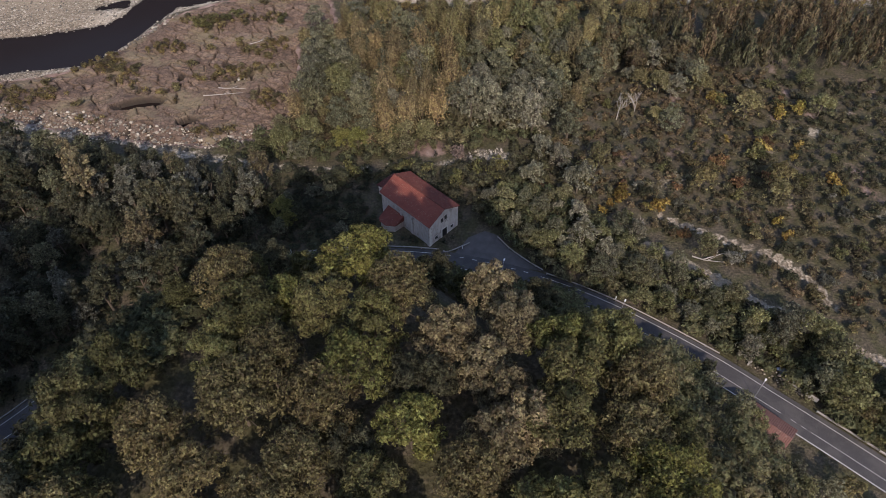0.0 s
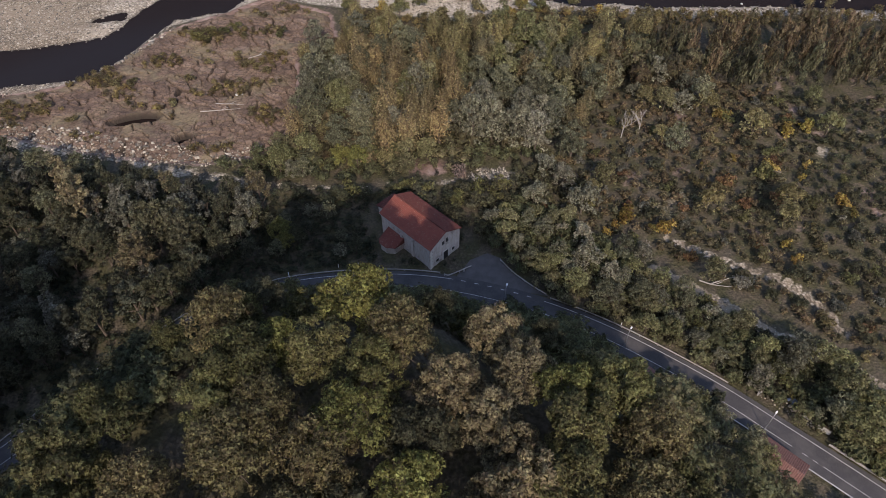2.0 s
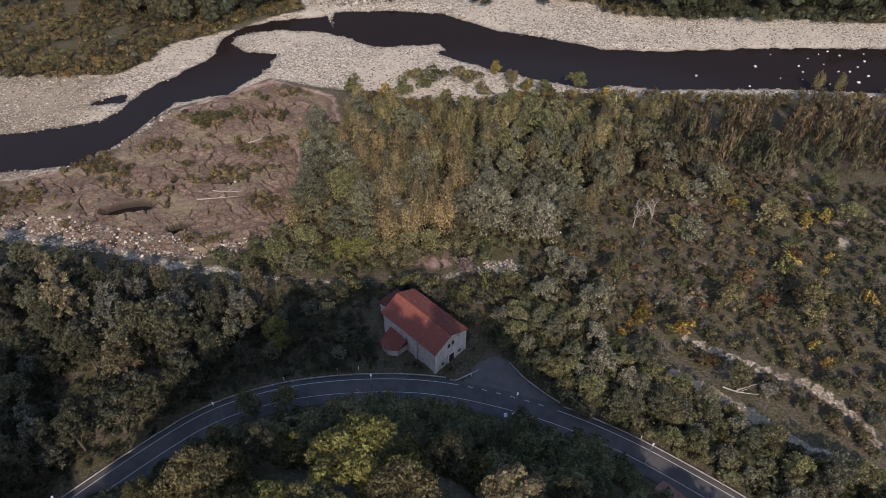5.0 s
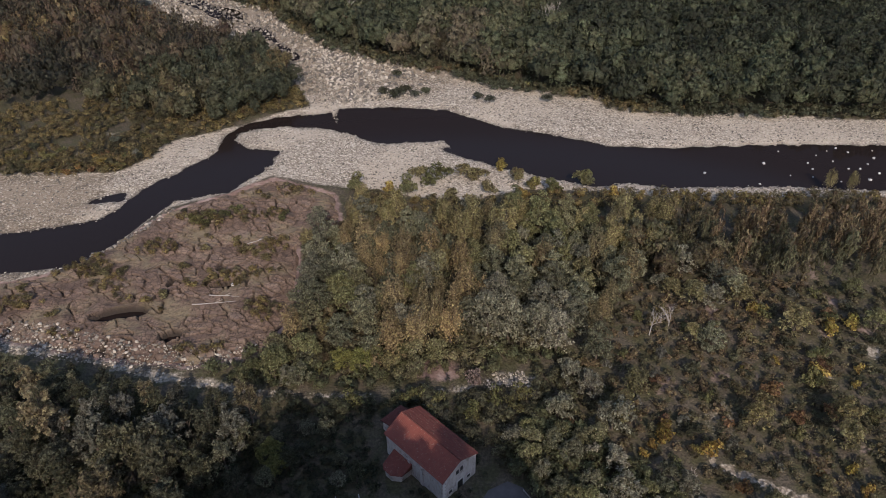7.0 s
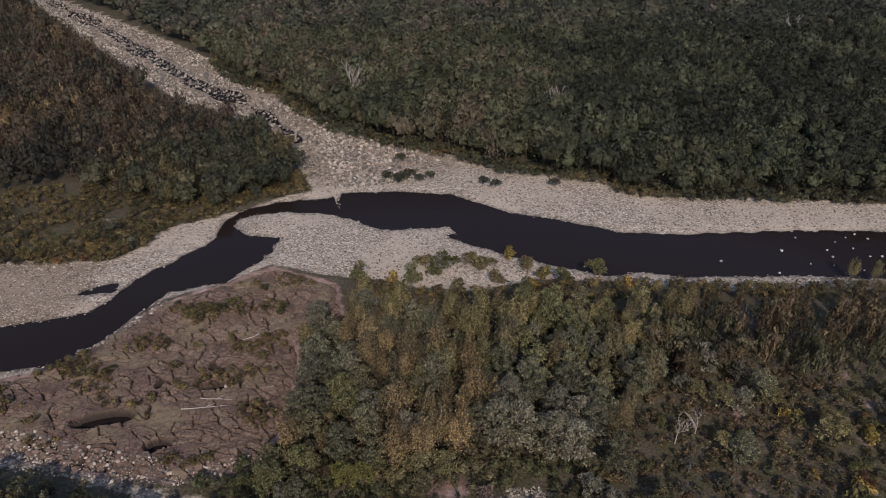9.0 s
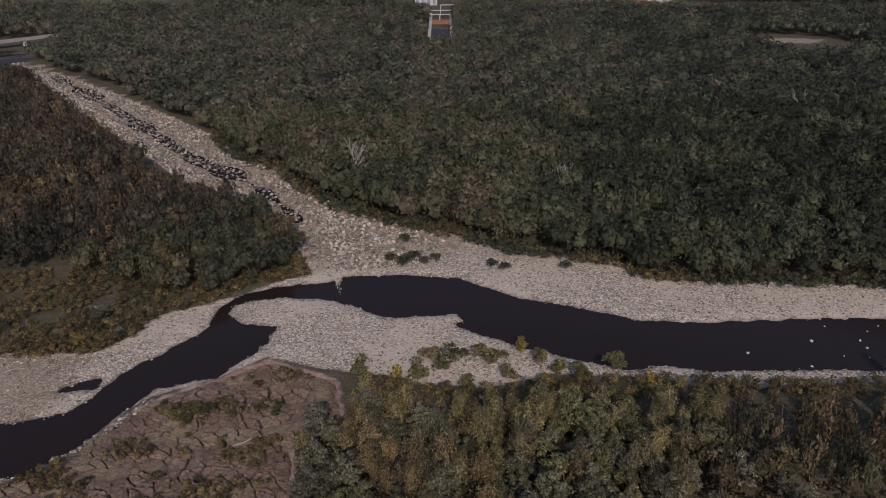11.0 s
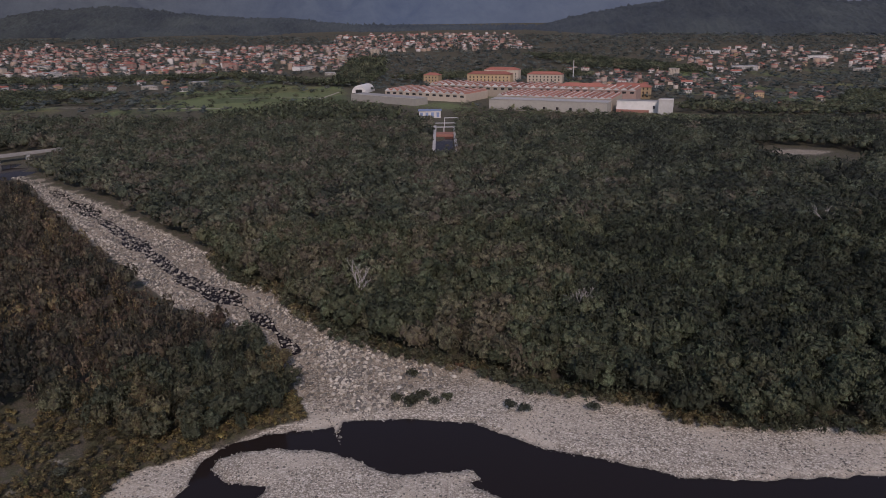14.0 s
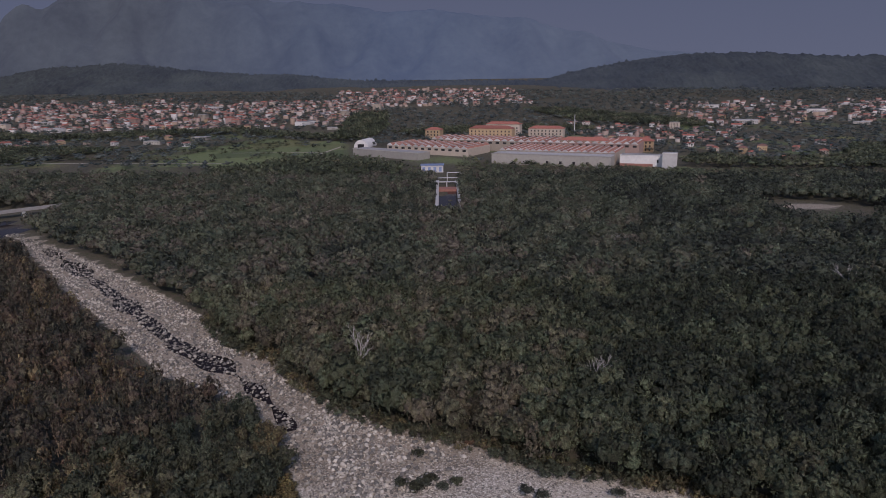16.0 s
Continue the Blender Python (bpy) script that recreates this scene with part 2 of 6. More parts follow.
def height(x, y):
    x, y = np.asarray(x, dtype=float), np.asarray(y, dtype=float)
    w = shore(x, y)
    g = np.maximum(inside(GRAVEL, x, y), inside(TRIB, x, y))
    z = 0.25 * ripple(x, y, 17, 1) * np.clip((off_line(ROAD_LINE, x, y) - 6) / 15, 0, 1) * (y < 900)
    z = np.where(g > 0, -0.35 + 0.10 * ripple(x, y, 9, 2), z * np.clip(-g / 6, 0, 1) - 0.3 * np.clip(1 + g / 6, 0, 1))
    z = np.where(w > -3, np.minimum(z, -0.95 - 0.35 * np.clip(w, -3, 6)), z)
    s = 3.2 + 1.2 * ripple(x, y, 30, 5) - off_line(TRIB_STREAM, x, y) - 12 * np.clip((y - 277) / 4, 0, 1)
    z = np.where(s > -1, np.minimum(z, -0.9 - 0.10 * np.clip(s, -1, 4) + 0.16 * ripple(x, y, 4, 6)), z)
    near = inside(ROCK_FLAT, x, y)
    z = np.where((near > 0) & (w < -1), z + 0.9 * np.clip(near / 5, 0, 1), z)
    return z + far_rise(x, y) + np.where(y < 110, hillside(x, y), 0)


# ---------------------------------------------------------------- materials
def ground_mat():
    m, nt, b = mat_new("ground")
    pos = place(nt)
    fine, mid, wide = noise_tex(nt, 1.6, 8, 0.7), noise_tex(nt, 0.25, 6), noise_tex(nt, 0.03, 4)
    soil_shade = ramp(nt, fine, [(0.25, (0.028, 0.024, 0.017)), (0.5, (0.075, 0.062, 0.042)), (0.75, (0.16, 0.13, 0.095))])
    moss = ramp(nt, fine, [(0.3, (0.030, 0.029, 0.014)), (0.7, (0.085, 0.078, 0.038))])
    soil_shade = mix(nt, ramp(nt, mid, [(0.42, (0, 0, 0)), (0.58, (1, 1, 1))]), soil_shade, moss)
    vor = add(nt, "ShaderNodeTexVoronoi", Scale=1.7)
    nt.links.new(pos, vor.inputs["Vector"])
    sep = nt.nodes.new("ShaderNodeSeparateColor")
    nt.links.new(vor.outputs["Color"], sep.inputs[0])
    stone = ramp(nt, sep.outputs[0], [(0.0, (0.245, 0.210, 0.160)), (0.6, (0.43, 0.378, 0.300)), (1.0, (0.62, 0.555, 0.455))])
    gap = ramp(nt, vor.outputs["Distance"], [(0.35, (1, 1, 1)), (0.75, (0.55, 0.53, 0.50))])
    stone = mix(nt, 1.0, stone, gap, "MULTIPLY")
    sand = ramp(nt, fine, [(0.3, (0.37, 0.315, 0.24)), (0.7, (0.49, 0.425, 0.33))])
    stone = mix(nt, ramp(nt, wide, [(0.48, (0, 0, 0)), (0.62, (0.75, 0.75, 0.75))]), stone, sand)
    rock = ramp(nt, mid, [(0.3, (0.10, 0.065, 0.05)), (0.5, (0.20, 0.135, 0.11)), (0.7, (0.30, 0.225, 0.19))])
    grass = ramp(nt, mid, [(0.3, (0.085, 0.095, 0.043)), (0.7, (0.138, 0.146, 0.068))])
    strip = add(nt, "ShaderNodeTexVoronoi", Scale=0.011)
    nt.links.new(pos, strip.inputs["Vector"])
    sepf = nt.nodes.new("ShaderNodeSeparateColor")
    nt.links.new(strip.outputs["Color"], sepf.inputs[0])
    grass = mix(nt, 1.0, grass, ramp(nt, sepf.outputs[0], [(0.0, (0.62, 0.7, 0.6)), (0.45, (1.15, 1.2, 1.0)), (0.75, (0.85, 0.95, 0.8)), (1.0, (1.25, 1.0, 0.85))]), "MULTIPLY")
    wob = calc(nt, "MULTIPLY_ADD", mid, 0.9, -0.45)
    wob = calc(nt, "ADD", wob, calc(nt, "MULTIPLY_ADD", fine, 0.5, -0.25))
    col = soil_shade
    cobble = mix(nt, 1.0, stone, (0.66, 0.62, 0.57), "MULTIPLY")
    for name, c in (("grass", grass), ("gravel", stone), ("cobble", cobble), ("rock", rock)):
        f = calc(nt, "ADD", attr(nt, name), wob)
        f = calc(nt, "MULTIPLY_ADD", f, 4.0, -1.5, clamp=True)
        col = mix(nt, f, col, c)
    wet = calc(nt, "MULTIPLY", attr(nt, "wet"), 1.0, clamp=True)
    col = mix(nt, wet, col, (0.035, 0.032, 0.027))
    nt.links.new(col, b.inputs["Base Color"])
    b.inputs["Roughness"].default_value = 0.9
    bump(nt, b, calc(nt, "ADD", fine, vor.outputs["Distance"]), 0.7, 0.25)
    return m


def water_mat():
    m, nt, b = mat_new("water")
    b.inputs["Base Color"].default_value = (0.016, 0.0115, 0.010, 1)
    b.inputs["Roughness"].default_value = 0.08
    b.inputs["IOR"].default_value = 1.33
    b.inputs["Specular Tint"].default_value = (1.0, 0.88, 0.78, 1)
    b.inputs["Specular IOR Level"].default_value = 0.15
    bump(nt, b, noise_tex(nt, 0.9, 3), 0.05, 0.1)
    return m


def asphalt_mat():
    m, nt, b = mat_new("asphalt")
    f = noise_tex(nt, 6, 8, 0.75)
    w = noise_tex(nt, 0.22, 4)
    col = ramp(nt, f, [(0.3, (0.040, 0.038, 0.039)), (0.7, (0.075, 0.071, 0.072))])
    col = mix(nt, ramp(nt, w, [(0.45, (0, 0, 0)), (0.6, (0.6, 0.6, 0.6))]), col, (0.092, 0.085, 0.082))
    nt.links.new(col, b.inputs["Base Color"])
    b.inputs["Roughness"].default_value = 0.85
    bump(nt, b, f, 0.3, 0.02)
    return m


def tile_roof_mat(name, a, c):
    m, nt, b = mat_new(name)
    isl = nt.nodes.new("ShaderNodeObjectInfo").outputs["Random"]
    f = noise_tex(nt, 1.1, 6, 0.7)
    col = ramp(nt, calc(nt, "MULTIPLY_ADD", isl, 0.5, calc(nt, "MULTIPLY", f, 0.6)), [(0.2, a), (0.85, c)])
    lich = ramp(nt, noise_tex(nt, 0.8, 8, 0.8), [(0.56, (0, 0, 0)), (0.72, (0.7, 0.7, 0.7))])
    col = mix(nt, lich, col, (0.12, 0.085, 0.07))
    speck = ramp(nt, noise_tex(nt, 2.4, 4, 0.7), [(0.60, (0, 0, 0)), (0.70, (0.55, 0.55, 0.55))])
    col = mix(nt, speck, col, (0.36, 0.30, 0.25))
    nt.links.new(col, b.inputs["Base Color"])
    b.inputs["Roughness"].default_value = 0.85
    bump(nt, b, noise_tex(nt, 8, 5), 0.4, 0.03)
    return m


def plaster_mat(name, colour, stain):
    m, nt, b = mat_new(name)
    n = add(nt, "ShaderNodeTexNoise", Scale=1.0, Detail=7.0, Roughness=0.7)
    v = nt.nodes.new("ShaderNodeVectorMath")
    v.operation = "MULTIPLY"
    v.inputs[1].default_value = (1.2, 1.2, 0.35)
    nt.links.new(place(nt), v.inputs[0])
    nt.links.new(v.outputs[0], n.inputs["Vector"])
    f = ramp(nt, n.outputs["Fac"], [(0.38, (0, 0, 0)), (0.68, (1, 1, 1))])
    col = mix(nt, f, colour, stain)
    patch = ramp(nt, noise_tex(nt, 0.5, 6, 0.75), [(0.55, (0, 0, 0)), (0.62, (0.8, 0.8, 0.8))])
    col = mix(nt, patch, col, tuple(0.62 * c for c in stain))
    nt.links.new(col, b.inputs["Base Color"])
    b.inputs["Roughness"].default_value = 0.9
    bump(nt, b, noise_tex(nt, 5, 6), 0.5, 0.03)
    return m


GROUND, WATER, ASPHALT = ground_mat(), water_mat(), asphalt_mat()
ROOF_TILE = tile_roof_mat("terracotta", (0.060, 0.020, 0.017), (0.185, 0.056, 0.040))
PLASTER = plaster_mat("old_plaster", (0.50, 0.45, 0.41), (0.33, 0.28, 0.25))
PAINT = plain_mat("road_paint", (0.46, 0.45, 0.42), 0.7, 3.0, 0.3)
STEEL = plain_mat("galvanised_steel", (0.42, 0.42, 0.42), 0.45, 2.0, 0.15, metal=0.7)
CONCRETE = plain_mat("concrete", (0.36, 0.345, 0.32), 0.9, 0.8, 0.25, relief=0.03)
BARK = plain_mat("bark", (0.11, 0.088, 0.068), 0.95, 3.0, 0.4, relief=0.05)
PALE_BARK = plain_mat("bare_wood", (0.33, 0.30, 0.265), 0.95, 3.0, 0.3, relief=0.03)
STONE = plain_mat("river_stone", (0.46, 0.445, 0.42), 0.85, 0.7, 0.3, relief=0.05, rand=0.25)
DARK = plain_mat("dark_opening", (0.018, 0.016, 0.015), 0.6, 2.0, 0.2)
LAMP_WHITE = plain_mat("lamp_white", (0.75, 0.75, 0.74), 0.4, 2.0, 0.05)
BRICK_RED = plain_mat("red_brick", (0.24, 0.115, 0.085), 0.9, 2.5, 0.35, relief=0.04)


def rockbed_mat():
    m, nt, b = mat_new("rock_bed")
    f = noise_tex(nt, 0.9, 8, 0.75)
    col = ramp(nt, calc(nt, "MULTIPLY_ADD", attr(nt, "tone"), 0.5, calc(nt, "MULTIPLY", f, 0.5)), [(0.2, (0.082, 0.055, 0.040)), (0.5, (0.168, 0.116, 0.084)), (0.8, (0.262, 0.192, 0.142))])
    crack = nt.nodes.new("ShaderNodeTexVoronoi")
    crack.feature = "DISTANCE_TO_EDGE"
    crack.inputs["Scale"].default_value = 0.55
    bent = nt.nodes.new("ShaderNodeVectorMath")
    bent.operation = "MULTIPLY_ADD"
    bent.inputs[1].default_value = (1.6, 1.6, 1.6)
    warp = add(nt, "ShaderNodeTexNoise", Scale=0.5, Detail=4.0)
    nt.links.new(place(nt), warp.inputs["Vector"])
    nt.links.new(warp.outputs["Color"], bent.inputs[0])
    nt.links.new(place(nt), bent.inputs[2])
    nt.links.new(bent.outputs[0], crack.inputs["Vector"])
    col = mix(nt, ramp(nt, crack.outputs["Distance"], [(0.0, (0.85, 0.85, 0.85)), (0.07, (0, 0, 0))]), col, (0.042, 0.030, 0.023))
    col = mix(nt, ramp(nt, noise_tex(nt, 4.0, 4, 0.7), [(0.5, (0, 0, 0)), (0.68, (0.5, 0.5, 0.5))]), col, (0.075, 0.052, 0.04))
    sand = ramp(nt, noise_tex(nt, 0.09, 6, 0.7), [(0.5, (0, 0, 0)), (0.64, (0.7, 0.7, 0.7))])
    col = mix(nt, sand, col, (0.20, 0.165, 0.10))
    # darkness of deep fissures and hollows put into the rock's colour
    col = mix(nt, attr(nt, "soil_shade"), col, (0.035, 0.028, 0.022))
    nt.links.new(col, b.inputs["Base Color"])
    b.inputs["Roughness"].default_value = 0.92
    bump(nt, b, noise_tex(nt, 2.5, 8, 0.7), 0.9, 0.25)
    return m


ROCKBED = rockbed_mat()

LEAF = {
    "green": leaf_mat("leaf_green", [(0.089, 0.091, 0.04), (0.115, 0.114, 0.046), (0.099, 0.096, 0.045), (0.135, 0.128, 0.054)]),
    "bright": leaf_mat("leaf_bright", [(0.128, 0.132, 0.045), (0.15, 0.146, 0.048), (0.135, 0.14, 0.05)]),
    "olive": leaf_mat("leaf_olive", [(0.134, 0.116, 0.059), (0.16, 0.136, 0.069), (0.12, 0.108, 0.055)]),
    "brown": leaf_mat("leaf_brown", [(0.141, 0.123, 0.075), (0.158, 0.133, 0.078), (0.128, 0.114, 0.071)]),
    "grey": leaf_mat("leaf_grey", [(0.111, 0.114, 0.091), (0.135, 0.134, 0.111), (0.097, 0.098, 0.074)]),
    "dark": leaf_mat("leaf_dark", [(0.053, 0.057, 0.034), (0.066, 0.067, 0.04), (0.059, 0.064, 0.045)]),
    "yellow": leaf_mat("leaf_yellow", [(0.196, 0.158, 0.047), (0.224, 0.149, 0.047), (0.168, 0.144, 0.052)]),
    "rust": leaf_mat("leaf_rust", [(0.159, 0.095, 0.052), (0.136, 0.086, 0.054), (0.187, 0.117, 0.052)]),
    # riverside leaves, brightened in colour for the sunlit river wood
    "poplar": leaf_mat("leaf_poplar", [(0.195, 0.16, 0.089), (0.225, 0.174, 0.091), (0.174, 0.153, 0.087)]),
    "poplar_olive": leaf_mat("leaf_poplar_olive", [(0.19, 0.171, 0.085), (0.22, 0.188, 0.091), (0.171, 0.16, 0.083)]),
    "river_green": leaf_mat("leaf_river_green", [(0.137, 0.141, 0.069), (0.165, 0.164, 0.077), (0.152, 0.147, 0.084)]),
    "river_dark": leaf_mat("leaf_river_dark", [(0.118, 0.122, 0.078), (0.14, 0.14, 0.086), (0.131, 0.132, 0.094)]),
    "willow": leaf_mat("leaf_willow", [(0.17, 0.169, 0.122), (0.192, 0.185, 0.139), (0.156, 0.155, 0.107)]),
    # darker green with the left wood's shade put into the colour
    "shade": leaf_mat("leaf_shade", [(0.087, 0.091, 0.056), (0.109, 0.107, 0.064), (0.097, 0.099, 0.066)]),
    "twig": leaf_mat("leaf_twig", [(0.20, 0.145, 0.12), (0.18, 0.14, 0.12)]),
}
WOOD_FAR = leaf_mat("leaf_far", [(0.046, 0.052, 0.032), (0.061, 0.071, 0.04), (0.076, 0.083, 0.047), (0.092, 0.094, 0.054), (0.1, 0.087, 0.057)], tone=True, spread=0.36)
# a little blue put into the distant wood's leaves for the air haze
WOOD_DISTANT_HAZE = leaf_mat("leaf_distant_haze", [(0.044, 0.049, 0.035), (0.059, 0.068, 0.043), (0.072, 0.08, 0.05), (0.088, 0.09, 0.057), (0.096, 0.083, 0.061)], tone=True, spread=0.3)
# blue-grey haze put into the leaf colour of the plain's trees
WOOD_PLAIN_HAZE = leaf_mat("leaf_plain_haze", [(0.048, 0.060, 0.056), (0.062, 0.074, 0.066), (0.074, 0.086, 0.076), (0.088, 0.094, 0.080)], tone=True, spread=0.25)
WOOD_ISLE = leaf_mat("leaf_isle", [(0.046, 0.046, 0.031), (0.092, 0.070, 0.048), (0.062, 0.058, 0.037), (0.105, 0.076, 0.050), (0.13, 0.098, 0.048)], tone=True, spread=0.36)
SCRUB_LEAF = leaf_mat("leaf_scrub", [(0.065, 0.069, 0.04), (0.101, 0.088, 0.052), (0.083, 0.083, 0.047), (0.115, 0.093, 0.054), (0.131, 0.1, 0.059)], tone=True, spread=0.36)

# ---------------------------------------------------------------- ground, water
def lines(lo, fine_lo, fine_hi, hi, step, grow):
    mid = np.arange(fine_lo, fine_hi, step)
    up, s = [mid[-1]], step
    while up[-1] < hi:
        s *= grow
        up.append(up[-1] + s)
    down, s = [mid[0]], step
    while down[-1] > lo:
        s *= grow
        down.append(down[-1] - s)
    return np.concatenate([down[:0:-1], mid, up[1:]])


def build_ground():
    xs, ys = lines(-4800, -150, 165, 4800, 1.7, 1.065), lines(-900, 14, 345, 4850, 1.75, 1.045)
    gx, gy = np.meshgrid(xs, ys)
    x, y = gx.ravel(), gy.ravel()
    z = height(x, y)
    road = off_line([tuple(p) for p in ROAD[::3]], x, y)
    z = np.where(road < 9, np.minimum(z, 0.02) - 0.12, z)
    z = z - 3.2 * np.clip((inside(ROCK_FLAT, x, y) - 0.8) / 2.0, 0, 1) * (shore(x, y) < -3)
    nx, ny = len(xs), len(ys)
    i = (np.arange(ny - 1)[:, None] * nx + np.arange(nx - 1)[None, :]).ravel()
    me = mesh_np("ground", np.stack([x, y, z], 1), np.stack([i, i + 1, i + nx + 1, i + nx], 1), GROUND)
    g = np.maximum(inside(GRAVEL, x, y), inside(TRIB, x, y))
    g = np.clip(g / 5 + 0.5, 0, 1)
    streak = np.minimum(off_line(TRACK_A, x, y) / 0.75, off_line(TRACK_B, x, y) / 0.5)
    g = np.maximum(g, np.clip(1.25 - 0.42 * streak, 0, 1))
    open_right = np.clip(inside(SCRUB, x, y) / 15, 0, 1)
    g = np.maximum(g, open_right * np.clip(0.10 + 0.24 * ripple(x, y, 24, 11), 0, 0.45))
    g = np.maximum(g, np.clip(inside(ISLE_NEAR, x, y) / 6 + 0.3, 0, 1) * np.clip(0.12 + 0.26 * ripple(x, y, 11, 18), 0, 0.42))
    wash = inside(WASH, x, y)
    g = np.maximum(g, np.clip(wash / 3 + 0.32, 0, 0.5))
    rock = np.maximum(np.clip(inside(ROCK_FLAT, x, y) / 4 + 0.6, 0, 1), np.clip(1.3 - np.hypot((x + 4.5) / 7.5, (y - 141) / 4), 0, 1))
    rock = np.maximum(rock, open_right * np.clip(0.16 + 0.24 * ripple(x, y, 16, 12), 0, 0.5))
    grass = np.clip(inside(FIELDS, x, y) / 20 + 0.5, 0, 1)
    grass = np.maximum(grass, np.where((y > 880) & (y < 1700), np.clip(0.3 + 0.35 * ripple(x, y, 160, 14), 0, 0.8), 0))
    g = np.maximum(g, np.clip(1.2 - np.hypot((x - 318) / 42, (y - 724) / 20), 0, 0.8))
    w = np.clip((shore(x, y) + 0.6) / 1.2, 0, 1)
    cobble = np.where(y > 270, g, 0) * np.clip((y - 262 - 0.25 * (x + 50)) / 50, 0, 1)
    cobble = np.maximum(cobble, np.clip(1.25 - 0.42 * streak, 0, 0.9))
    cobble = np.maximum(cobble, 0.75 * g * np.clip((-x - 98) / 22, 0, 1) * (y < 236))
    for name, v in (("gravel", g), ("cobble", cobble), ("rock", rock), ("grass", grass), ("wet", w)):
        me.attributes.new(name, "FLOAT", "POINT").data.foreach_set("value", v.astype(np.float32))
    me.polygons.foreach_set("use_smooth", np.ones(len(me.polygons), dtype=bool))
    return tagged(new("ground", me), "valley floor of leaf litter, river gravel and bare reddish rock", "ground", kind="structure")


ISLE_NEAR = [(-200, 228), (-150, 233), (-115, 233), (-106, 242), (-103, 253), (-86, 261), (-68, 276), (-56, 283), (-73, 318), (-90, 338), (-120, 300), (-150, 285), (-200, 270)]
FIELDS = [(-440, 1130), (-330, 1075), (-160, 1060), (-165, 1180), (-200, 1440), (-400, 1480)]
TRACK_A = [(48, 106), (54.5, 100.4), (64, 92.6), (70, 87.2), (74.5, 85), (82, 78.7), (89, 73.5), (112, 56)]
TRACK_B = [(52, 115), (63.5, 108.7), (74.6, 102.7), (81.8, 94.7), (84, 88)]
SCRUB = [(18, 108), (45, 118), (60, 100), (95, 80), (150, 120), (150, 205), (60, 200), (40, 170), (22, 150)]
WASH = [(-116, 152), (-103, 155), (-86, 147), (-62, 140), (-43, 135.5), (-26, 134.5), (-13, 134.8), (-2, 136), (10, 139), (20, 139), (20, 137), (-2, 134), (-26, 132.3), (-45, 133), (-70, 138), (-95, 146), (-118, 147)]
build_ground()
tagged(new("water", mesh_np("water", [(-800, 100, -1), (400, 100, -1), (400, 900, -1), (-800, 900, -1)], [(0, 1, 2, 3)], WATER)),
       "dark calm river water between gravel banks", "river", kind="structure")


# ---------------------------------------------------------------- road
def ribbon(name, a, b, z, material, lo=0, hi=None, z_b=None):
    """A strip along the road between two offsets from its river-side edge line (positive towards the river)."""
    p, n = ROAD[lo:hi], ROAD_N[lo:hi]
    left, right = p + n * a, p + n * b
    k = len(p)
    v = np.concatenate([np.column_stack([left, np.full(k, z)]), np.column_stack([right, np.full(k, z if z_b is None else z_b)])])
    i = np.arange(k - 1)
    return mesh_np(name, v, np.stack([i + k, i + k + 1, i + 1, i], 1), material)


def at_road(x, y):
    return int(np.argmin((ROAD[:, 0] - x) ** 2 + (ROAD[:, 1] - y) ** 2))


road = tagged(new("road", ribbon("road", 1.0, -5.6, 0.05, ASPHALT)), "narrow grey asphalt road with white edge lines", "road", kind="structure")
part("verge", ribbon("verge", 1.0, 1.9, 0.05, GROUND, z_b=-0.25), GROUND, road)
i_gap0, i_gap1 = at_road(3, 104), at_road(22, 97)
part("edge_line", ribbon("edge_line", 0.06, -0.06, 0.056, PAINT, 0, i_gap0), PAINT, road)
part("edge_line", ribbon("edge_line", 0.06, -0.06, 0.056, PAINT, i_gap1), PAINT, road)
for i in range(i_gap0 + 1, i_gap1 - 1, 3):
    part("dash", ribbon("dash", 0.07, -0.07, 0.056, PAINT, i, i + 2), PAINT, road)
i_d0, i_d1 = at_road(67, 65), at_road(71, 61)
part("edge_line", ribbon("edge_line", -3.2, -3.3, 0.056, PAINT, 0, i_d0), PAINT, road)
part("edge_line", ribbon("edge_line", -3.2, -3.3, 0.056, PAINT, i_d1), PAINT, road)
for i in range(i_d0 + 1, i_d1, 2):
    part("dash", ribbon("dash", -3.2, -3.3, 0.056, PAINT, i, i + 2), PAINT, road)
part("kerb_line", ribbon("kerb_line", -5.3, -5.5, 0.058, PAINT, at_road(56, 75)), CONCRETE, road)

bm = prism(bmesh.new(), [(2, 103), (16, 100), (23, 98.5), (15.5, 105), (13, 109.5), (10, 111), (6, 109)], -0.2, 0.045)
tagged(part("lay_by", bm, plain_mat("worn_asphalt", (0.088, 0.082, 0.080), 0.9, 0.6, 0.45)), "worn pale asphalt lay-by beside the house", "lay-by", kind="structure")


RAIL = plain_mat("weathered_rail", (0.31, 0.29, 0.27), 0.7, 1.2, 0.3)


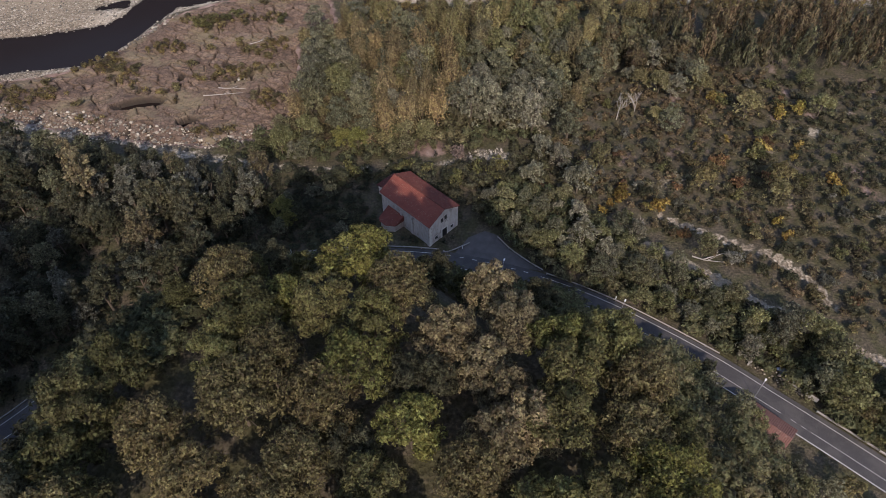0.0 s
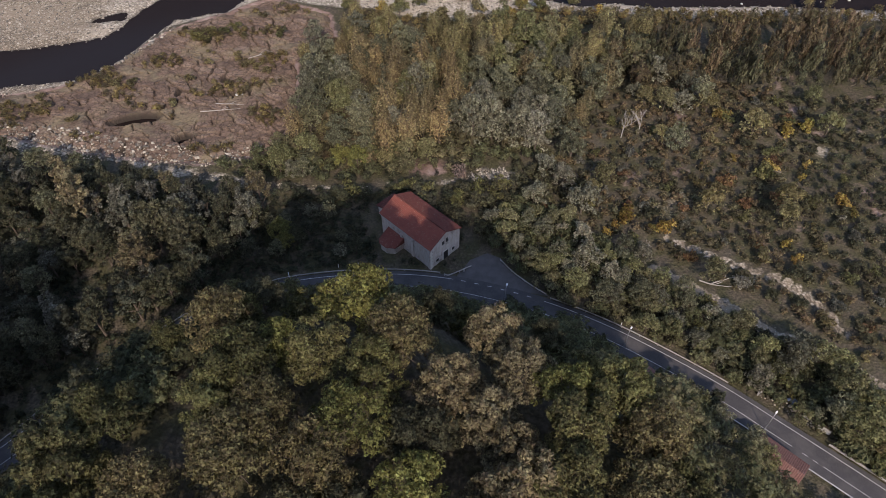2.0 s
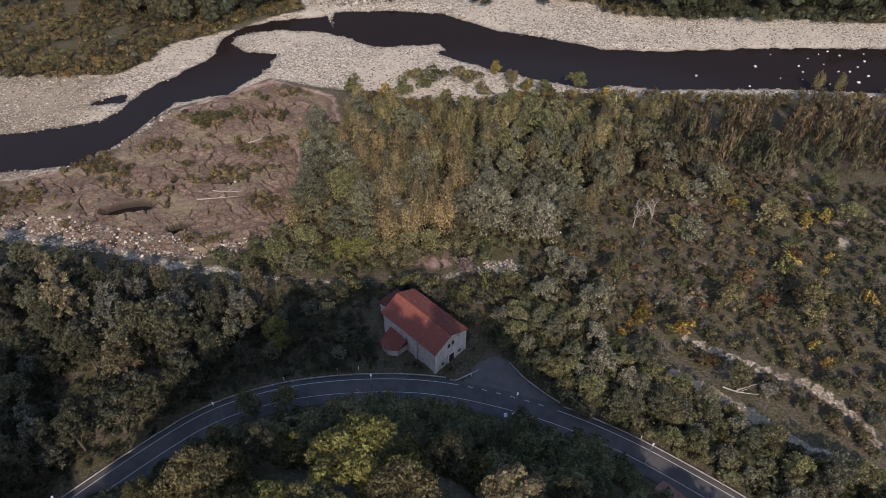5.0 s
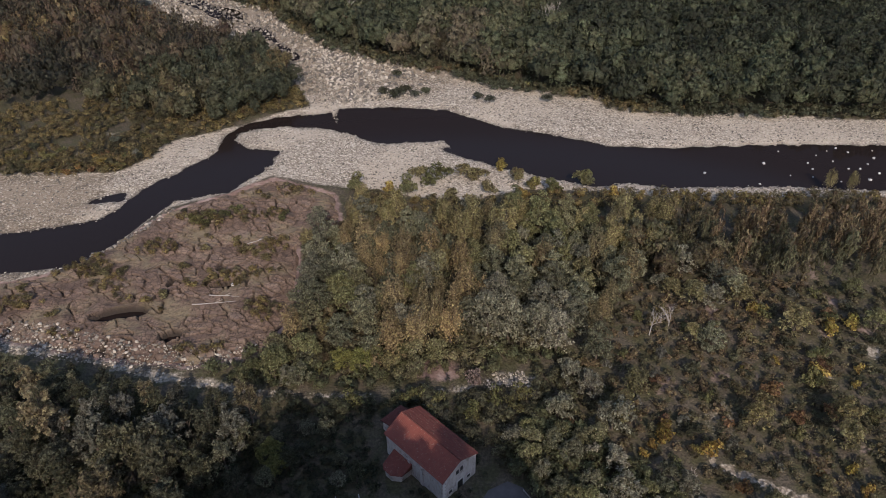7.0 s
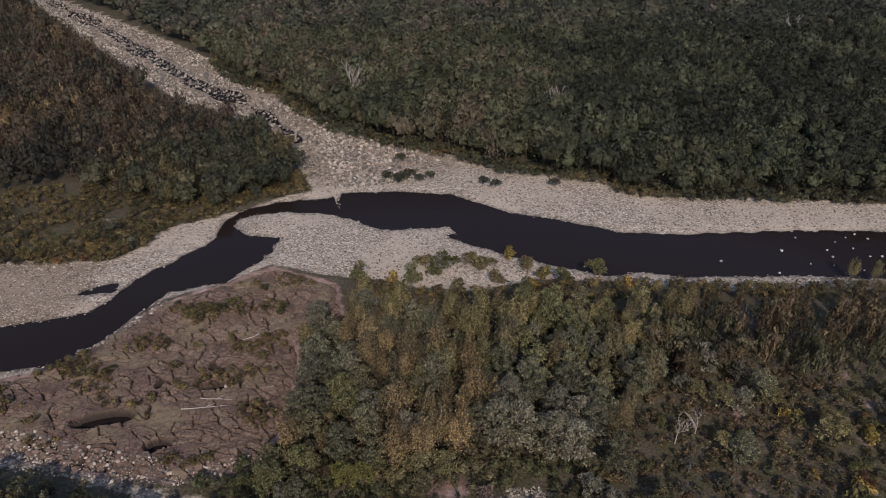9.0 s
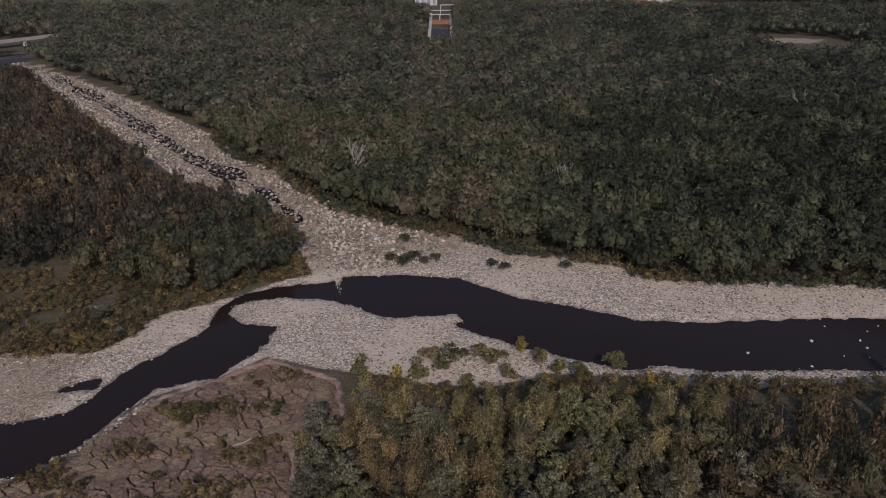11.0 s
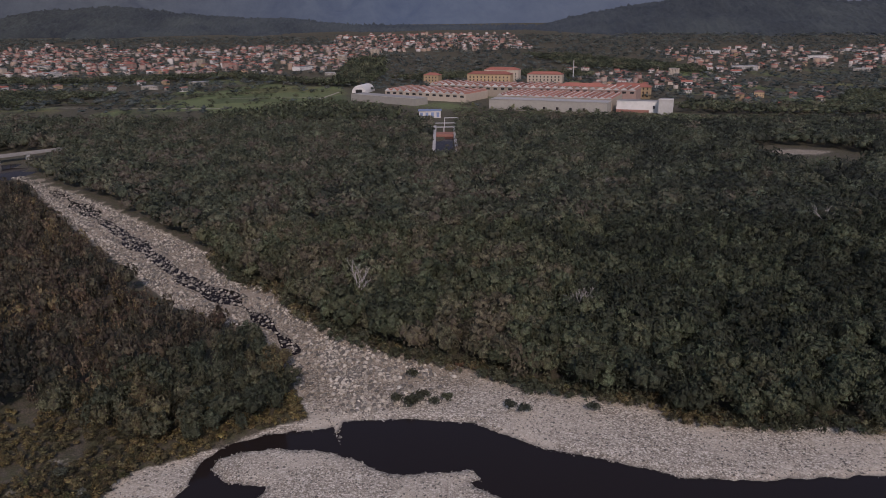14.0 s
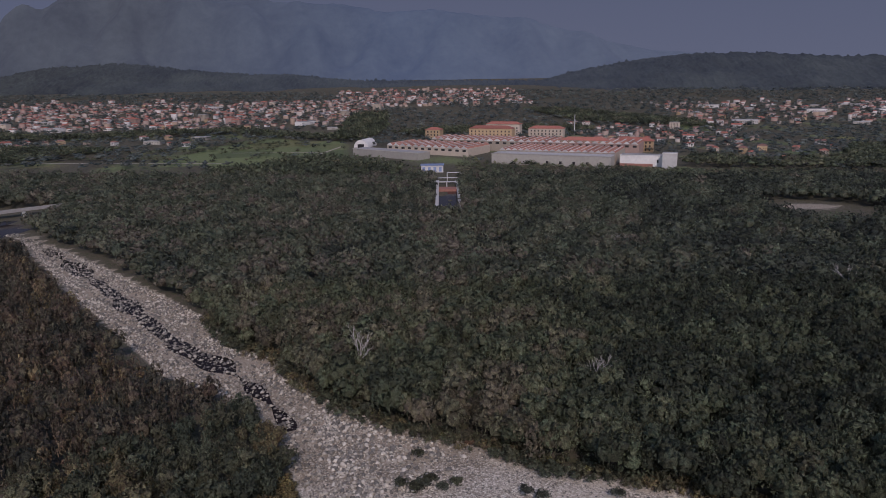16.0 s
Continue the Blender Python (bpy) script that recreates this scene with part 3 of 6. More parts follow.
def guard_rail(p, n, label, heights=(0.42, 0.74), depth=0.06, gap=4):
    rail = tagged(new("guard_rail"), label, "guard rail", "guard rails along the road")
    k = len(p)
    ring = []
    for o, z in ((0, heights[0]), (-depth, heights[0] + 0.08), (-depth / 3, sum(heights) / 2), (-depth, heights[1] - 0.08), (0, heights[1]), (depth, heights[1]), (depth, heights[0])):
        ring.append(np.column_stack([p + n * o, np.full(k, z)]))
    v = np.concatenate(ring)
    f = []
    for a in range(len(ring)):
        b = (a + 1) % len(ring)
        i = np.arange(k - 1)
        f.append(np.stack([a * k + i, a * k + i + 1, b * k + i + 1, b * k + i], 1))
    part("beam", mesh_np("beam", v, np.concatenate(f), RAIL), RAIL, rail)
    post = None
    for i in range(0, k, gap):
        m = Matrix.Translation((*(p[i] + n[i] * 0.1), 0))
        if post is None:
            post = part("post", boxes(((-0.05, -0.05, -0.2), (0.05, 0.05, 0.72))), STEEL, rail)
            post.matrix_basis = m
        else:
            o = new("post", post.data)
            o.parent, o.matrix_basis = rail, m
    return rail


def along(lo, hi, off):
    return ROAD[lo:hi] + ROAD_N[lo:hi] * off, ROAD_N[lo:hi]


def arm(points):
    q, t = smooth_line(points, 1.0)
    return q, np.stack([-t[:, 1], t[:, 0]], 1)


guard_rail(*along(at_road(-95, 50), at_road(-0.5, 104), 0.95), "long weathered guard rail along the bend", (0.42, 0.74), 0.08)
guard_rail(*arm([(-1, 104.5), (0.0, 104.4), (1.2, 104.2), (6.3, 106.9), (8, 108)]), "short guard rail turning into the lay-by", (0.42, 0.74), 0.08)
guard_rail(*arm([(11, 111), (12.8, 108.7), (15.6, 104.8), (19.4, 101.0), (23, 98.1), (25, 96.9)]), "curved guard rail beside the lay-by", (0.42, 0.74), 0.08)
guard_rail(*along(at_road(22.6, 97), at_road(56, 75), 0.95), "weathered guard rail on the river side", (0.42, 0.74), 0.08)
guard_rail(*along(at_road(70.5, 62), at_road(110, 24), 1.3), "pale double guard rail on a concrete kerb", (0.35, 0.85), 0.12)
for u in (0, 1.6):
    part("marking", boxes(((10.8 + u, 95.6, 0.052), (11.5 + u, 96.6, 0.058))), PAINT, road)


def street_lamp(x, y, toward):
    lamp = tagged(new("street_lamp"), "grey steel street lamp with a white head", "street lamp", "street lamps")
    bm = rod(bmesh.new(), (0, 0, -0.2), (0, 0, 5.9), 0.09, 0.05)
    part("pole", bm, STEEL, lamp)
    part("arm", rod(bmesh.new(), (0, 0, 5.85), (0.7, 0, 6.1), 0.04, 0.035), STEEL, lamp)
    bm = boxes(((0.5, -0.17, 6.05), (1.15, 0.17, 6.2)))
    bmesh.ops.bevel(bm, geom=bm.edges[:], offset=0.05, segments=2, affect="EDGES")
    part("head", bm, LAMP_WHITE, lamp, "white lamp head")
    lamp.matrix_basis = pose(x, y, 0.05, 0, 0, toward)
    return lamp


lamp = street_lamp(-16, 100.8, 90)
for x, y in ((-46, 94.5), (-69.5, 75.5), (13, 96.2), (37, 85), (60, 66.2)):
    i = at_road(x, y)
    copy_thing(lamp, pose(x, y, 0.05, 0, 0, math.degrees(math.atan2(ROAD_N[i][1], ROAD_N[i][0]))))


# ---------------------------------------------------------------- trees
def stone_shape(r, fine=1):
    """An uneven ball: points and three-cornered faces."""
    bm = bmesh.new()
    bmesh.ops.create_icosphere(bm, subdivisions=max(1, fine), radius=1.0)
    for v in bm.verts:
        v.co *= r.uniform(0.75, 1.15)
        v.co.z *= 0.7
    bm.verts.index_update()
    v = np.array([p.co[:] for p in bm.verts])
    f = np.array([[p.index for p in q.verts] for q in bm.faces])
    bm.free()
    return v, f


def pebble_shape(r):
    """A small uneven stone of eight faces."""
    v = np.array([(1, 0, 0), (0, 1, 0), (-1, 0, 0), (0, -1, 0), (0, 0, 0.75), (0, 0, -0.6)]) * r.uniform(0.8, 1.2, (6, 1)) + r.uniform(-0.15, 0.15, (6, 3))
    return v, np.array([(i, (i + 1) % 4, 4) for i in range(4)] + [((i + 1) % 4, i, 5) for i in range(4)])


def blades(r, q, nrm, a, n, size, slim, tri):
    """Leaf clumps as small bent blades at q: four-cornered near by, three-cornered far off."""
    nrm /= np.linalg.norm(nrm, axis=1)[:, None]
    a -= nrm * np.sum(a * nrm, axis=1)[:, None]
    a /= np.linalg.norm(a, axis=1)[:, None]
    b = np.cross(nrm, a)
    s = (size * r.uniform(0.55, 1.4, n))[:, None]
    u = s * r.uniform(0.4, 0.75, (n, 1)) * slim
    if tri:
        v = np.stack([q - a * s, q + a * s * 0.6 - b * u * 1.3, q + a * s * 0.6 + b * u * 1.3], 1)
    else:
        v = np.stack([q - a * s, q - b * u - nrm * s * 0.25, q + a * s, q + b * u - nrm * s * 0.25], 1)
    return v.reshape(-1, 3), np.arange(v.shape[0] * v.shape[1]).reshape(-1, v.shape[1])


def soft(nrm):
    """Unit normals, the same at a blade's three corners: leaves of one bough catch the light alike."""
    return np.repeat(nrm / np.linalg.norm(nrm, axis=1)[:, None], 3, axis=0)


def leaf_cloud(r, centres, radii, n, size, flat=0.8, rise=0.0, loose=0.42, tri=False):
    """Blades over the outer side of several boughs; rise turns them upright."""
    k = r.choice(len(centres), n, p=radii ** 2 / np.sum(radii ** 2))
    d = r.normal(size=(n, 3))
    d[:, 2] = np.abs(d[:, 2]) * 0.9 + d[:, 2] * 0.25
    d /= np.linalg.norm(d, axis=1)[:, None]
    q = centres[k] + d * (radii[k] * r.uniform(0.5, 1.15, n) ** 0.8)[:, None] * np.array([1, 1, flat])
    a = r.normal(size=(n, 3))
    a[:, 2] += rise
    nrm = d + r.normal(size=(n, 3)) * loose
    return (*blades(r, q, nrm, a, n, size, 1.0, tri), soft(0.7 * d + 1.3 * nrm))


def crown_shell(r, n, size, lobes=9, flat=0.72):
    """Blades over a domed, lobed crown one high and about one wide, closed by a dense inside."""
    out, th = 0.33 * np.sqrt(r.uniform(0.0, 1.0, lobes)), r.uniform(0, 6.28, lobes)
    c = np.stack([out * np.cos(th), out * np.sin(th), 0.80 - 2.4 * out ** 2 + r.uniform(-0.05, 0.05, lobes)], 1)
    rad = r.uniform(0.12, 0.21, lobes)
    c, rad = np.concatenate([c, [(0, 0, 0.52)]]), np.append(rad, 0.36)
    long = np.array([1, 1, flat])
    k = r.choice(lobes + 1, 4 * n, p=rad ** 2 / np.sum(rad ** 2))
    d = r.normal(size=(4 * n, 3))
    d[:, 2] += 0.45
    d /= np.linalg.norm(d, axis=1)[:, None]
    q = c[k] + d * (rad[k] * r.uniform(0.82, 1.14, 4 * n))[:, None] * long
    deep = np.min(np.linalg.norm((q[:, None, :] - c[None]) / long, axis=2) / rad[None], axis=1)
    take = np.argsort(deep < 0.8, kind="stable")[:n]
    nrm = d[take] + r.normal(size=(n, 3)) * 0.75
    v, f = blades(r, q[take], nrm, r.normal(size=(n, 3)) + (0, 0, 0.4), n, size, 1.0, True)
    nrm = soft(0.6 * d[take] + 0.9 * nrm + 0.7 * (q[take] - (0, 0, 0.35)))
    ball, tri = stone_shape(r) if n > 60 else pebble_shape(r)
    for i in [lobes] + list(np.argsort(-rad[:lobes])[:4 if n > 100 else 0]):
        w = ball[tri].reshape(-1, 3)
        v = np.concatenate([v, c[i] + w * rad[i] * 0.76 * long * ((1, 1, 1.5) if i == lobes else (1, 1, 1.2))])
        nrm = np.concatenate([nrm, w / np.linalg.norm(w, axis=1)[:, None] + 0.9 * (c[i] - (0, 0, 0.35))])
    return v, f, nrm / np.linalg.norm(nrm, axis=1)[:, None]


def leaf_stems(r, h, w, n, size, stems=17, tri=False):
    """Blades along many rising stems, for poplars and willows; returns the stems' tips as well."""
    th = r.uniform(0, 6.28, stems)
    rad, top = w / 2 * np.sqrt(r.uniform(0.02, 1.0, stems)), np.zeros(stems)
    top = h * (1.0 - 0.42 * (rad / (w / 2)) ** 1.6) * r.uniform(0.86, 1.0, stems)
    k = r.randint(stems, size=n)
    t = r.uniform(0.16, 1.0, n) ** 0.8
    out = rad[k] * t ** 0.7 * (1 - 0.25 * t ** 3)
    puff = w * 0.10 * (1.15 - t)[:, None] + w * 0.035
    q = np.stack([out * np.cos(th[k]), out * np.sin(th[k]), 0.10 * h + (top[k] - 0.10 * h) * t], 1) + r.normal(size=(n, 3)) * puff
    away = np.stack([np.cos(th[k]), np.sin(th[k]), np.full(n, 0.45)], 1) + r.normal(size=(n, 3)) * 0.6
    a = np.stack([np.cos(th[k]) * 0.3, np.sin(th[k]) * 0.3, np.ones(n) * 0.6], 1) + r.normal(size=(n, 3)) * 0.6
    v, f = blades(r, q, away, a, n, size, 0.62, tri)
    tips = np.stack([rad * 0.8 * np.cos(th), rad * 0.8 * np.sin(th), top * 0.85], 1)
    return v, f, soft(away + np.stack([out * np.cos(th[k]), out * np.sin(th[k]), 0.3 * t * w], 1) * 3 / w), tips


def boughs(r, kind, h, w):
    """Centres and sizes of a crown's boughs: h the tree's height, w its crown's width."""
    c, s = [], []
    if kind == "round":
        for i in range(44):
            a, e = r.uniform(0, 6.28), r.uniform(0.0, 1.0)
            rad = w / 2 * 0.82 * math.sqrt(1 - (e * 0.93) ** 2) * r.uniform(0.65, 1.15)
            c.append((rad * math.cos(a), rad * math.sin(a), h * (0.36 + 0.52 * e) * r.uniform(0.92, 1.06)))
            s.append(w * r.uniform(0.06, 0.145))
        c.append((0, 0, h * 0.58)), s.append(w * 0.26)
    elif kind == "oval":
        for i in range(34):
            a, e = r.uniform(0, 6.28), r.uniform(0.0, 1.0)
            rad = w / 2 * 0.80 * math.sin(math.pi * (0.16 + 0.80 * e)) ** 0.8 * r.uniform(0.6, 1.1)
            c.append((rad * math.cos(a), rad * math.sin(a), h * (0.14 + 0.78 * e)))
            s.append(w * r.uniform(0.08, 0.17))
        c += [(0, 0, h * 0.35), (0, 0, h * 0.6)]
        s += [w * 0.27, w * 0.24]
    else:
        for i in range(9):
            a, rad = r.uniform(0, 6.28), w / 2 * r.uniform(0.1, 0.8)
            c.append((rad * math.cos(a), rad * math.sin(a), h * r.uniform(0.25, 0.72)))
            s.append(w * r.uniform(0.13, 0.26))
    return np.array(c), np.array(s)


def trunk_mesh(r, c, h):
    bm = bmesh.new()
    top = h * 0.62
    lean = Vector((r.uniform(-0.4, 0.4), r.uniform(-0.4, 0.4), 0))
    rod(bm, (0, 0, -0.5), lean * 0.5 + Vector((0, 0, top * 0.5)), 0.022 * h, 0.016 * h, 6)
    rod(bm, lean * 0.5 + Vector((0, 0, top * 0.5)), lean + Vector((0, 0, top)), 0.016 * h, 0.007 * h, 5)
    for p in c[:6]:
        z = r.uniform(0.3, 0.75) * min(top, p[2])
        rod(bm, lean * (z / top) + Vector((0, 0, z)), p, 0.008 * h, 0.003 * h, 4)
    return bm


PARTS = {}


def tree_template(name, seed, kind, h, w, leaf, n, size, label, category, bark=None):
    r = np.random.RandomState(seed)
    tree = tagged(new(name), label, category)
    if kind == "column":
        v, f, nrm, c = leaf_stems(r, h, w, n, size, tri=True)
    else:
        c, s = boughs(r, kind, h, w)
        v, f, nrm = leaf_cloud(r, c, s, n, size, 0.8, 0.3, 0.7, tri=True)
    a = part("trunk", trunk_mesh(r, c, h), bark or BARK, tree)
    b = part("crown", mesh_np("crown", v, f, LEAF[leaf], None, nrm), None, tree)
    PARTS[tree] = (a, b)
    return tree


USED = set()


def plant(template, x, y, z, scale=1.0, rng=random):
    """A tree of its kind with its trunk and crown; the first one planted is the template itself."""
    ob = template
    if template in USED:
        ob = template.copy()
        scene.collection.objects.link(ob)
        for p in PARTS[template]:
            q = p.copy()
            scene.collection.objects.link(q)
            q.parent = ob
    USED.add(template)
    k = scale * rng.uniform(0.94, 1.06)
    ob.matrix_basis = pose(x, y, z - 0.1, 0, 0, rng.uniform(0, 360)) @ Matrix.Diagonal((k * rng.uniform(0.93, 1.07), k * rng.uniform(0.93, 1.07), k, 1))
    return ob


def spots(poly, gap, seed, jitter=0.40):
    """Places in an outline, on a jittered hexagonal raster."""
    r = np.random.RandomState(seed)
    p = np.array(poly, dtype=float)
    xs, ys = np.meshgrid(np.arange(p[:, 0].min(), p[:, 0].max(), gap), np.arange(p[:, 1].min(), p[:, 1].max(), gap * 0.87))
    xs[1::2] += gap / 2
    x = xs.ravel() + r.uniform(-jitter, jitter, xs.size) * gap
    y = ys.ravel() + r.uniform(-jitter, jitter, xs.size) * gap
    keep = inside(poly, x, y) > 0
    return np.stack([x[keep], y[keep]], 1)


FOOT_PLOTS = ([(54, 64), (68, 52), (62, 44), (50, 56)], [(34, 80), (44, 72.5), (40, 67), (30, 74)])
HOUSE_PLOT = [(-5, 101.5), (7, 112.5), (-6.5, 126), (-18, 131), (-24, 123), (-17, 111)]
LAY_BY_PLOT = [(0, 101), (23, 97), (16, 105.5), (12, 111), (5, 110)]


def clear(x, y, road_gap=2.5):
    """Free of road, lay-by, house and water."""
    strip = inside(ROAD_PLOT, x, y) + road_gap
    ok = (strip < 0) & (inside(HOUSE_PLOT, x, y) < -0.5) & (inside(LAY_BY_PLOT, x, y) < -0.5)
    for plot in FOOT_PLOTS:
        ok &= inside(plot, x, y) < -1
    ok &= (off_line(TRACK_A, x, y) > 2.3) & (off_line(TRACK_B, x, y) > 1.3)
    return ok & (shore(x, y) < -1.5) & (inside(WASH, x, y) < 0) & (np.hypot((x - 13) / 5, (y - 137.5) / 4) > 1)


ROAD_PLOT = [tuple(p) for p in (ROAD + ROAD_N * 1.5)[::4]] + [tuple(p) for p in (ROAD - ROAD_N * 6.0)[::4]][::-1]

OAKS = [tree_template("oak_tree", 10 + i, "round", h, w, leaf, 6600, 0.20, label, "tree") for i, (h, w, leaf, label) in enumerate((
    (11.5, 9, "green", "broad oak tree with dull green leaves"), (11.5, 9.5, "olive", "broad oak tree turning olive brown"), (12, 9.5, "bright", "round tree with bright yellow-green leaves"),
    (11, 8.5, "green", "dense broadleaf tree with green leaves"), (10.5, 7.5, "brown", "broadleaf tree with thin brownish leaves"), (10.5, 8.5, "dark", "dark green broadleaf tree in the wood")))]
COPSE = [tree_template("wood_tree", 20 + i, "round", h, w, leaf, 1400, 0.37, label, "tree") for i, (h, w, leaf, label) in enumerate((
    (16, 8.5, "dark", "dark green tree in the shaded wood"), (17, 8.5, "shade", "dull green tree at the wood's edge"), (15, 8.5, "grey", "grey-leaved tree in the shaded wood"),
    (17, 8, "brown", "half-bare tree with brownish leaves"), (16, 8.5, "shade", "green tree in the shaded wood")))]
POPLARS = [tree_template("poplar_tree", 30 + i, kind, h, w, leaf, 1900, 0.30, label, "tree") for i, (kind, h, w, leaf, label) in enumerate((
    ("column", 15.5, 7, "poplar", "slender poplar with brownish autumn leaves"), ("column", 15, 7, "poplar_olive", "slender poplar with olive leaves"), ("oval", 13, 7.5, "river_green", "tall green riverside tree"),
    ("oval", 13, 8, "river_dark", "tall dark green riverside tree"), ("oval", 13.5, 9.5, "willow", "grey-green willow by the river")))]
ROUNDS = [tree_template("broadleaf_tree", 50 + i, "round", h, w, leaf, 1500, 0.28, label, "tree") for i, (h, w, leaf, label) in enumerate((
    (10, 7.5, "river_green", "small green broadleaf tree"), (10.5, 7.5, "river_dark", "small dark green broadleaf tree"), (9.5, 7.5, "willow", "small grey-green willow tree"), (10, 7.5, "poplar_olive", "small olive broadleaf tree")))]
BUSHES = [tree_template("bush", 70 + i, "bush", h, w, leaf, 360, 0.31, label, "bush") for i, (h, w, leaf, label) in enumerate((
    (3.5, 4.5, "green", "green bush on the scrubland"), (3.0, 4.0, "yellow", "bush with yellow autumn leaves"), (3.0, 4.5, "olive", "olive bush on stony ground"), (2.5, 3.5, "rust", "bush with rusty autumn leaves"),
    (3.5, 5, "dark", "dark green bush on the scrubland"), (3.0, 4, "grey", "grey-green willow bush by the river")))]
BARE_BUSH = tree_template("bare_bush", 80, "bush", 5, 6, "twig", 500, 0.30, "leafless reddish bush behind the house", "bush", PALE_BARK)


def wood(poly, gap, seed, kinds, weights, scale=(0.85, 1.15), road_gap=2.5, keep_off=(), patches=()):
    rng = random.Random(seed)
    p = spots(poly, gap, seed)
    ok = clear(p[:, 0], p[:, 1], road_gap)
    for x, y, r in keep_off:
        ok &= np.hypot(p[:, 0] - x, p[:, 1] - y) > r
    p = p[ok]
    for (x, y), z in zip(p, height(p[:, 0], p[:, 1])):
        kind = rng.choices(kinds, weights)[0]
        if patches and rng.random() < 0.62:
            kind = min(patches, key=lambda q: math.hypot(q[0] - x, q[1] - y))[2]
        plant(kind, x, y, float(z), rng.uniform(*scale), rng=rng)


def plant_all(places, seed):
    rng = random.Random(seed)
    for template, k, pts in places:
        for x, y in pts:
            plant(template, x, y, float(height(x, y)), k, rng=rng)
    return [(x, y) for _, _, pts in places for x, y in pts]


# the trees that stand out one by one on the spur above the road
known = plant_all((
    (OAKS[2], 1.0, [(-10.7, 56), (-10, 39), (21.5, 26.5)]), (OAKS[2], 0.85, [(-3.5, 33), (12.8, 42.8)]), (OAKS[2], 0.7, [(-19.7, 50.4)]),
    (OAKS[0], 1.0, [(13.5, 38.5), (-22, 46), (-38, 35), (18.5, 43), (-8, 45.5)]), (OAKS[3], 0.95, [(-24.5, 42), (12, 33), (-14.5, 48.5), (-35, 40.5), (-38, 30)]),
    (OAKS[1], 0.9, [(-5, 50), (-26, 52.5), (-13, 35.5), (-21.6, 36), (-29.5, 32), (-19, 40.5), (2.3, 27.5), (-14.7, 28.8), (-25, 27.7), (21, 38)]),
    (OAKS[4], 1.0, [(0.6, 43.7), (5.8, 51.5), (8.4, 46), (6.7, 36.6), (4.5, 40), (8.2, 32.8), (5, 31)])), 101)
known += plant_all(((OAKS[5], 0.66, [(-28.5, 57), (-23.5, 60), (-15.5, 62), (-1.5, 61), (7.5, 57.5), (12.5, 54)]), (OAKS[3], 0.6, [(-19.5, 61.5), (-6, 62), (3, 59.5), (17, 51)]), (OAKS[0], 0.55, [(-33, 53), (-27, 61), (-24.5, 56)])), 106)
SPUR = [(-46, 10), (-43, 28), (-36, 40), (-24, 51), (-8, 57), (7, 53), (18, 47), (25, 34), (30, 10)]
wood(SPUR, 6.0, 1, OAKS, (4, 4, 0.5, 4, 2, 4), (0.7, 1.0), 1.5, [(x, y, 4.3) for x, y in known])
FLANK = [(-84, 58), (-66, 80), (-50, 90), (-30, 97), (-14, 98), (4, 97), (18, 90), (34, 80), (48, 66), (56, 48), (66, 20), (30, 10), (25, 34), (18, 47), (7, 53), (-8, 57), (-27, 58), (-42, 48), (-46, 30), (-48, 10), (-90, 10), (-96, 36)]
plant_all(((ROUNDS[1], 0.75, [(56, 53), (61, 49), (66, 46), (51, 58), (48, 63)]), (ROUNDS[0], 0.7, [(53, 55.5), (45, 67), (59, 45)]), (ROUNDS[3], 0.6, [(70, 47), (75, 41)]), (BUSHES[4], 1.3, [(50.2, 71.3)])), 105)
LEFT_WOOD = [(-150, 44), (-106, 42), (-80, 70), (-60, 90), (-52, 100), (-46, 110), (-40, 122), (-46, 129), (-72, 134), (-110, 141), (-150, 141)]
wood(LEFT_WOOD, 5.4, 2, COPSE + ROUNDS[1:2], (6, 3, 3.2, 1.6, 3, 2), (0.5, 0.85), 0.8, [(-38, 116, 5), (-69, 103, 6), (-78, 100, 5), (-61, 105.5, 4)])
wood([(-52, 100), (-46, 103), (-18, 108), (-20, 126), (-40, 127), (-44, 112)], 6.5, 14, COPSE[:1] + ROUNDS[1:2], (1, 2), (0.4, 0.62), 2.5, [(-38, 116, 4)])
plant_all(((COPSE[1], 1.1, [(-65, 112), (-58, 111)]), (COPSE[3], 1.1, [(-65, 102.6), (-84, 120)]), (COPSE[2], 1.05, [(-72, 115.5), (-58.5, 117)]), (OAKS[2], 0.62, [(-38, 116)]), (OAKS[2], 0.5, [(-36.5, 113)]), (ROUNDS[0], 0.8, [(-40, 96.0), (-33, 97)])), 102)

# the wood between house and river
known = plant_all((
    (POPLARS[4], 1.12, [(7.6, 149.5), (19.4, 148.5), (13, 151)]), (ROUNDS[2], 0.9, [(26, 137), (30, 133), (22, 127), (32, 106)]),
    (POPLARS[0], 1.08, [(-5, 152), (-9, 147), (-15, 159), (-24.6, 184), (38.6, 178), (-14.5, 145), (-1, 150)]),
    (POPLARS[3], 1.0, [(-12, 190), (24.7, 165), (-34, 159), (-27, 147), (33, 143), (-22, 152), (28.8, 151.5)]),
    (ROUNDS[0], 0.95, [(-35, 144), (-41, 140)]), (OAKS[2], 0.6, [(-26, 141), (-22, 140.5)]), (ROUNDS[3], 0.85, [(40, 133), (35, 126), (61, 162)]),
    (BARE_BUSH, 0.95, [(4, 137.5)]), (BUSHES[0], 1.1, [(4, 127), (-5, 130), (8, 131), (-23, 130), (-10, 132), (12, 128), (15, 132)])), 103)
MID_WOOD = [(-44, 141), (-24, 139), (-4, 146), (14, 148), (24, 144), (42, 162), (60, 188), (62, 197), (30, 200), (10, 198), (-10, 199), (-32, 206), (-30, 198), (-42, 186), (-38, 164)]
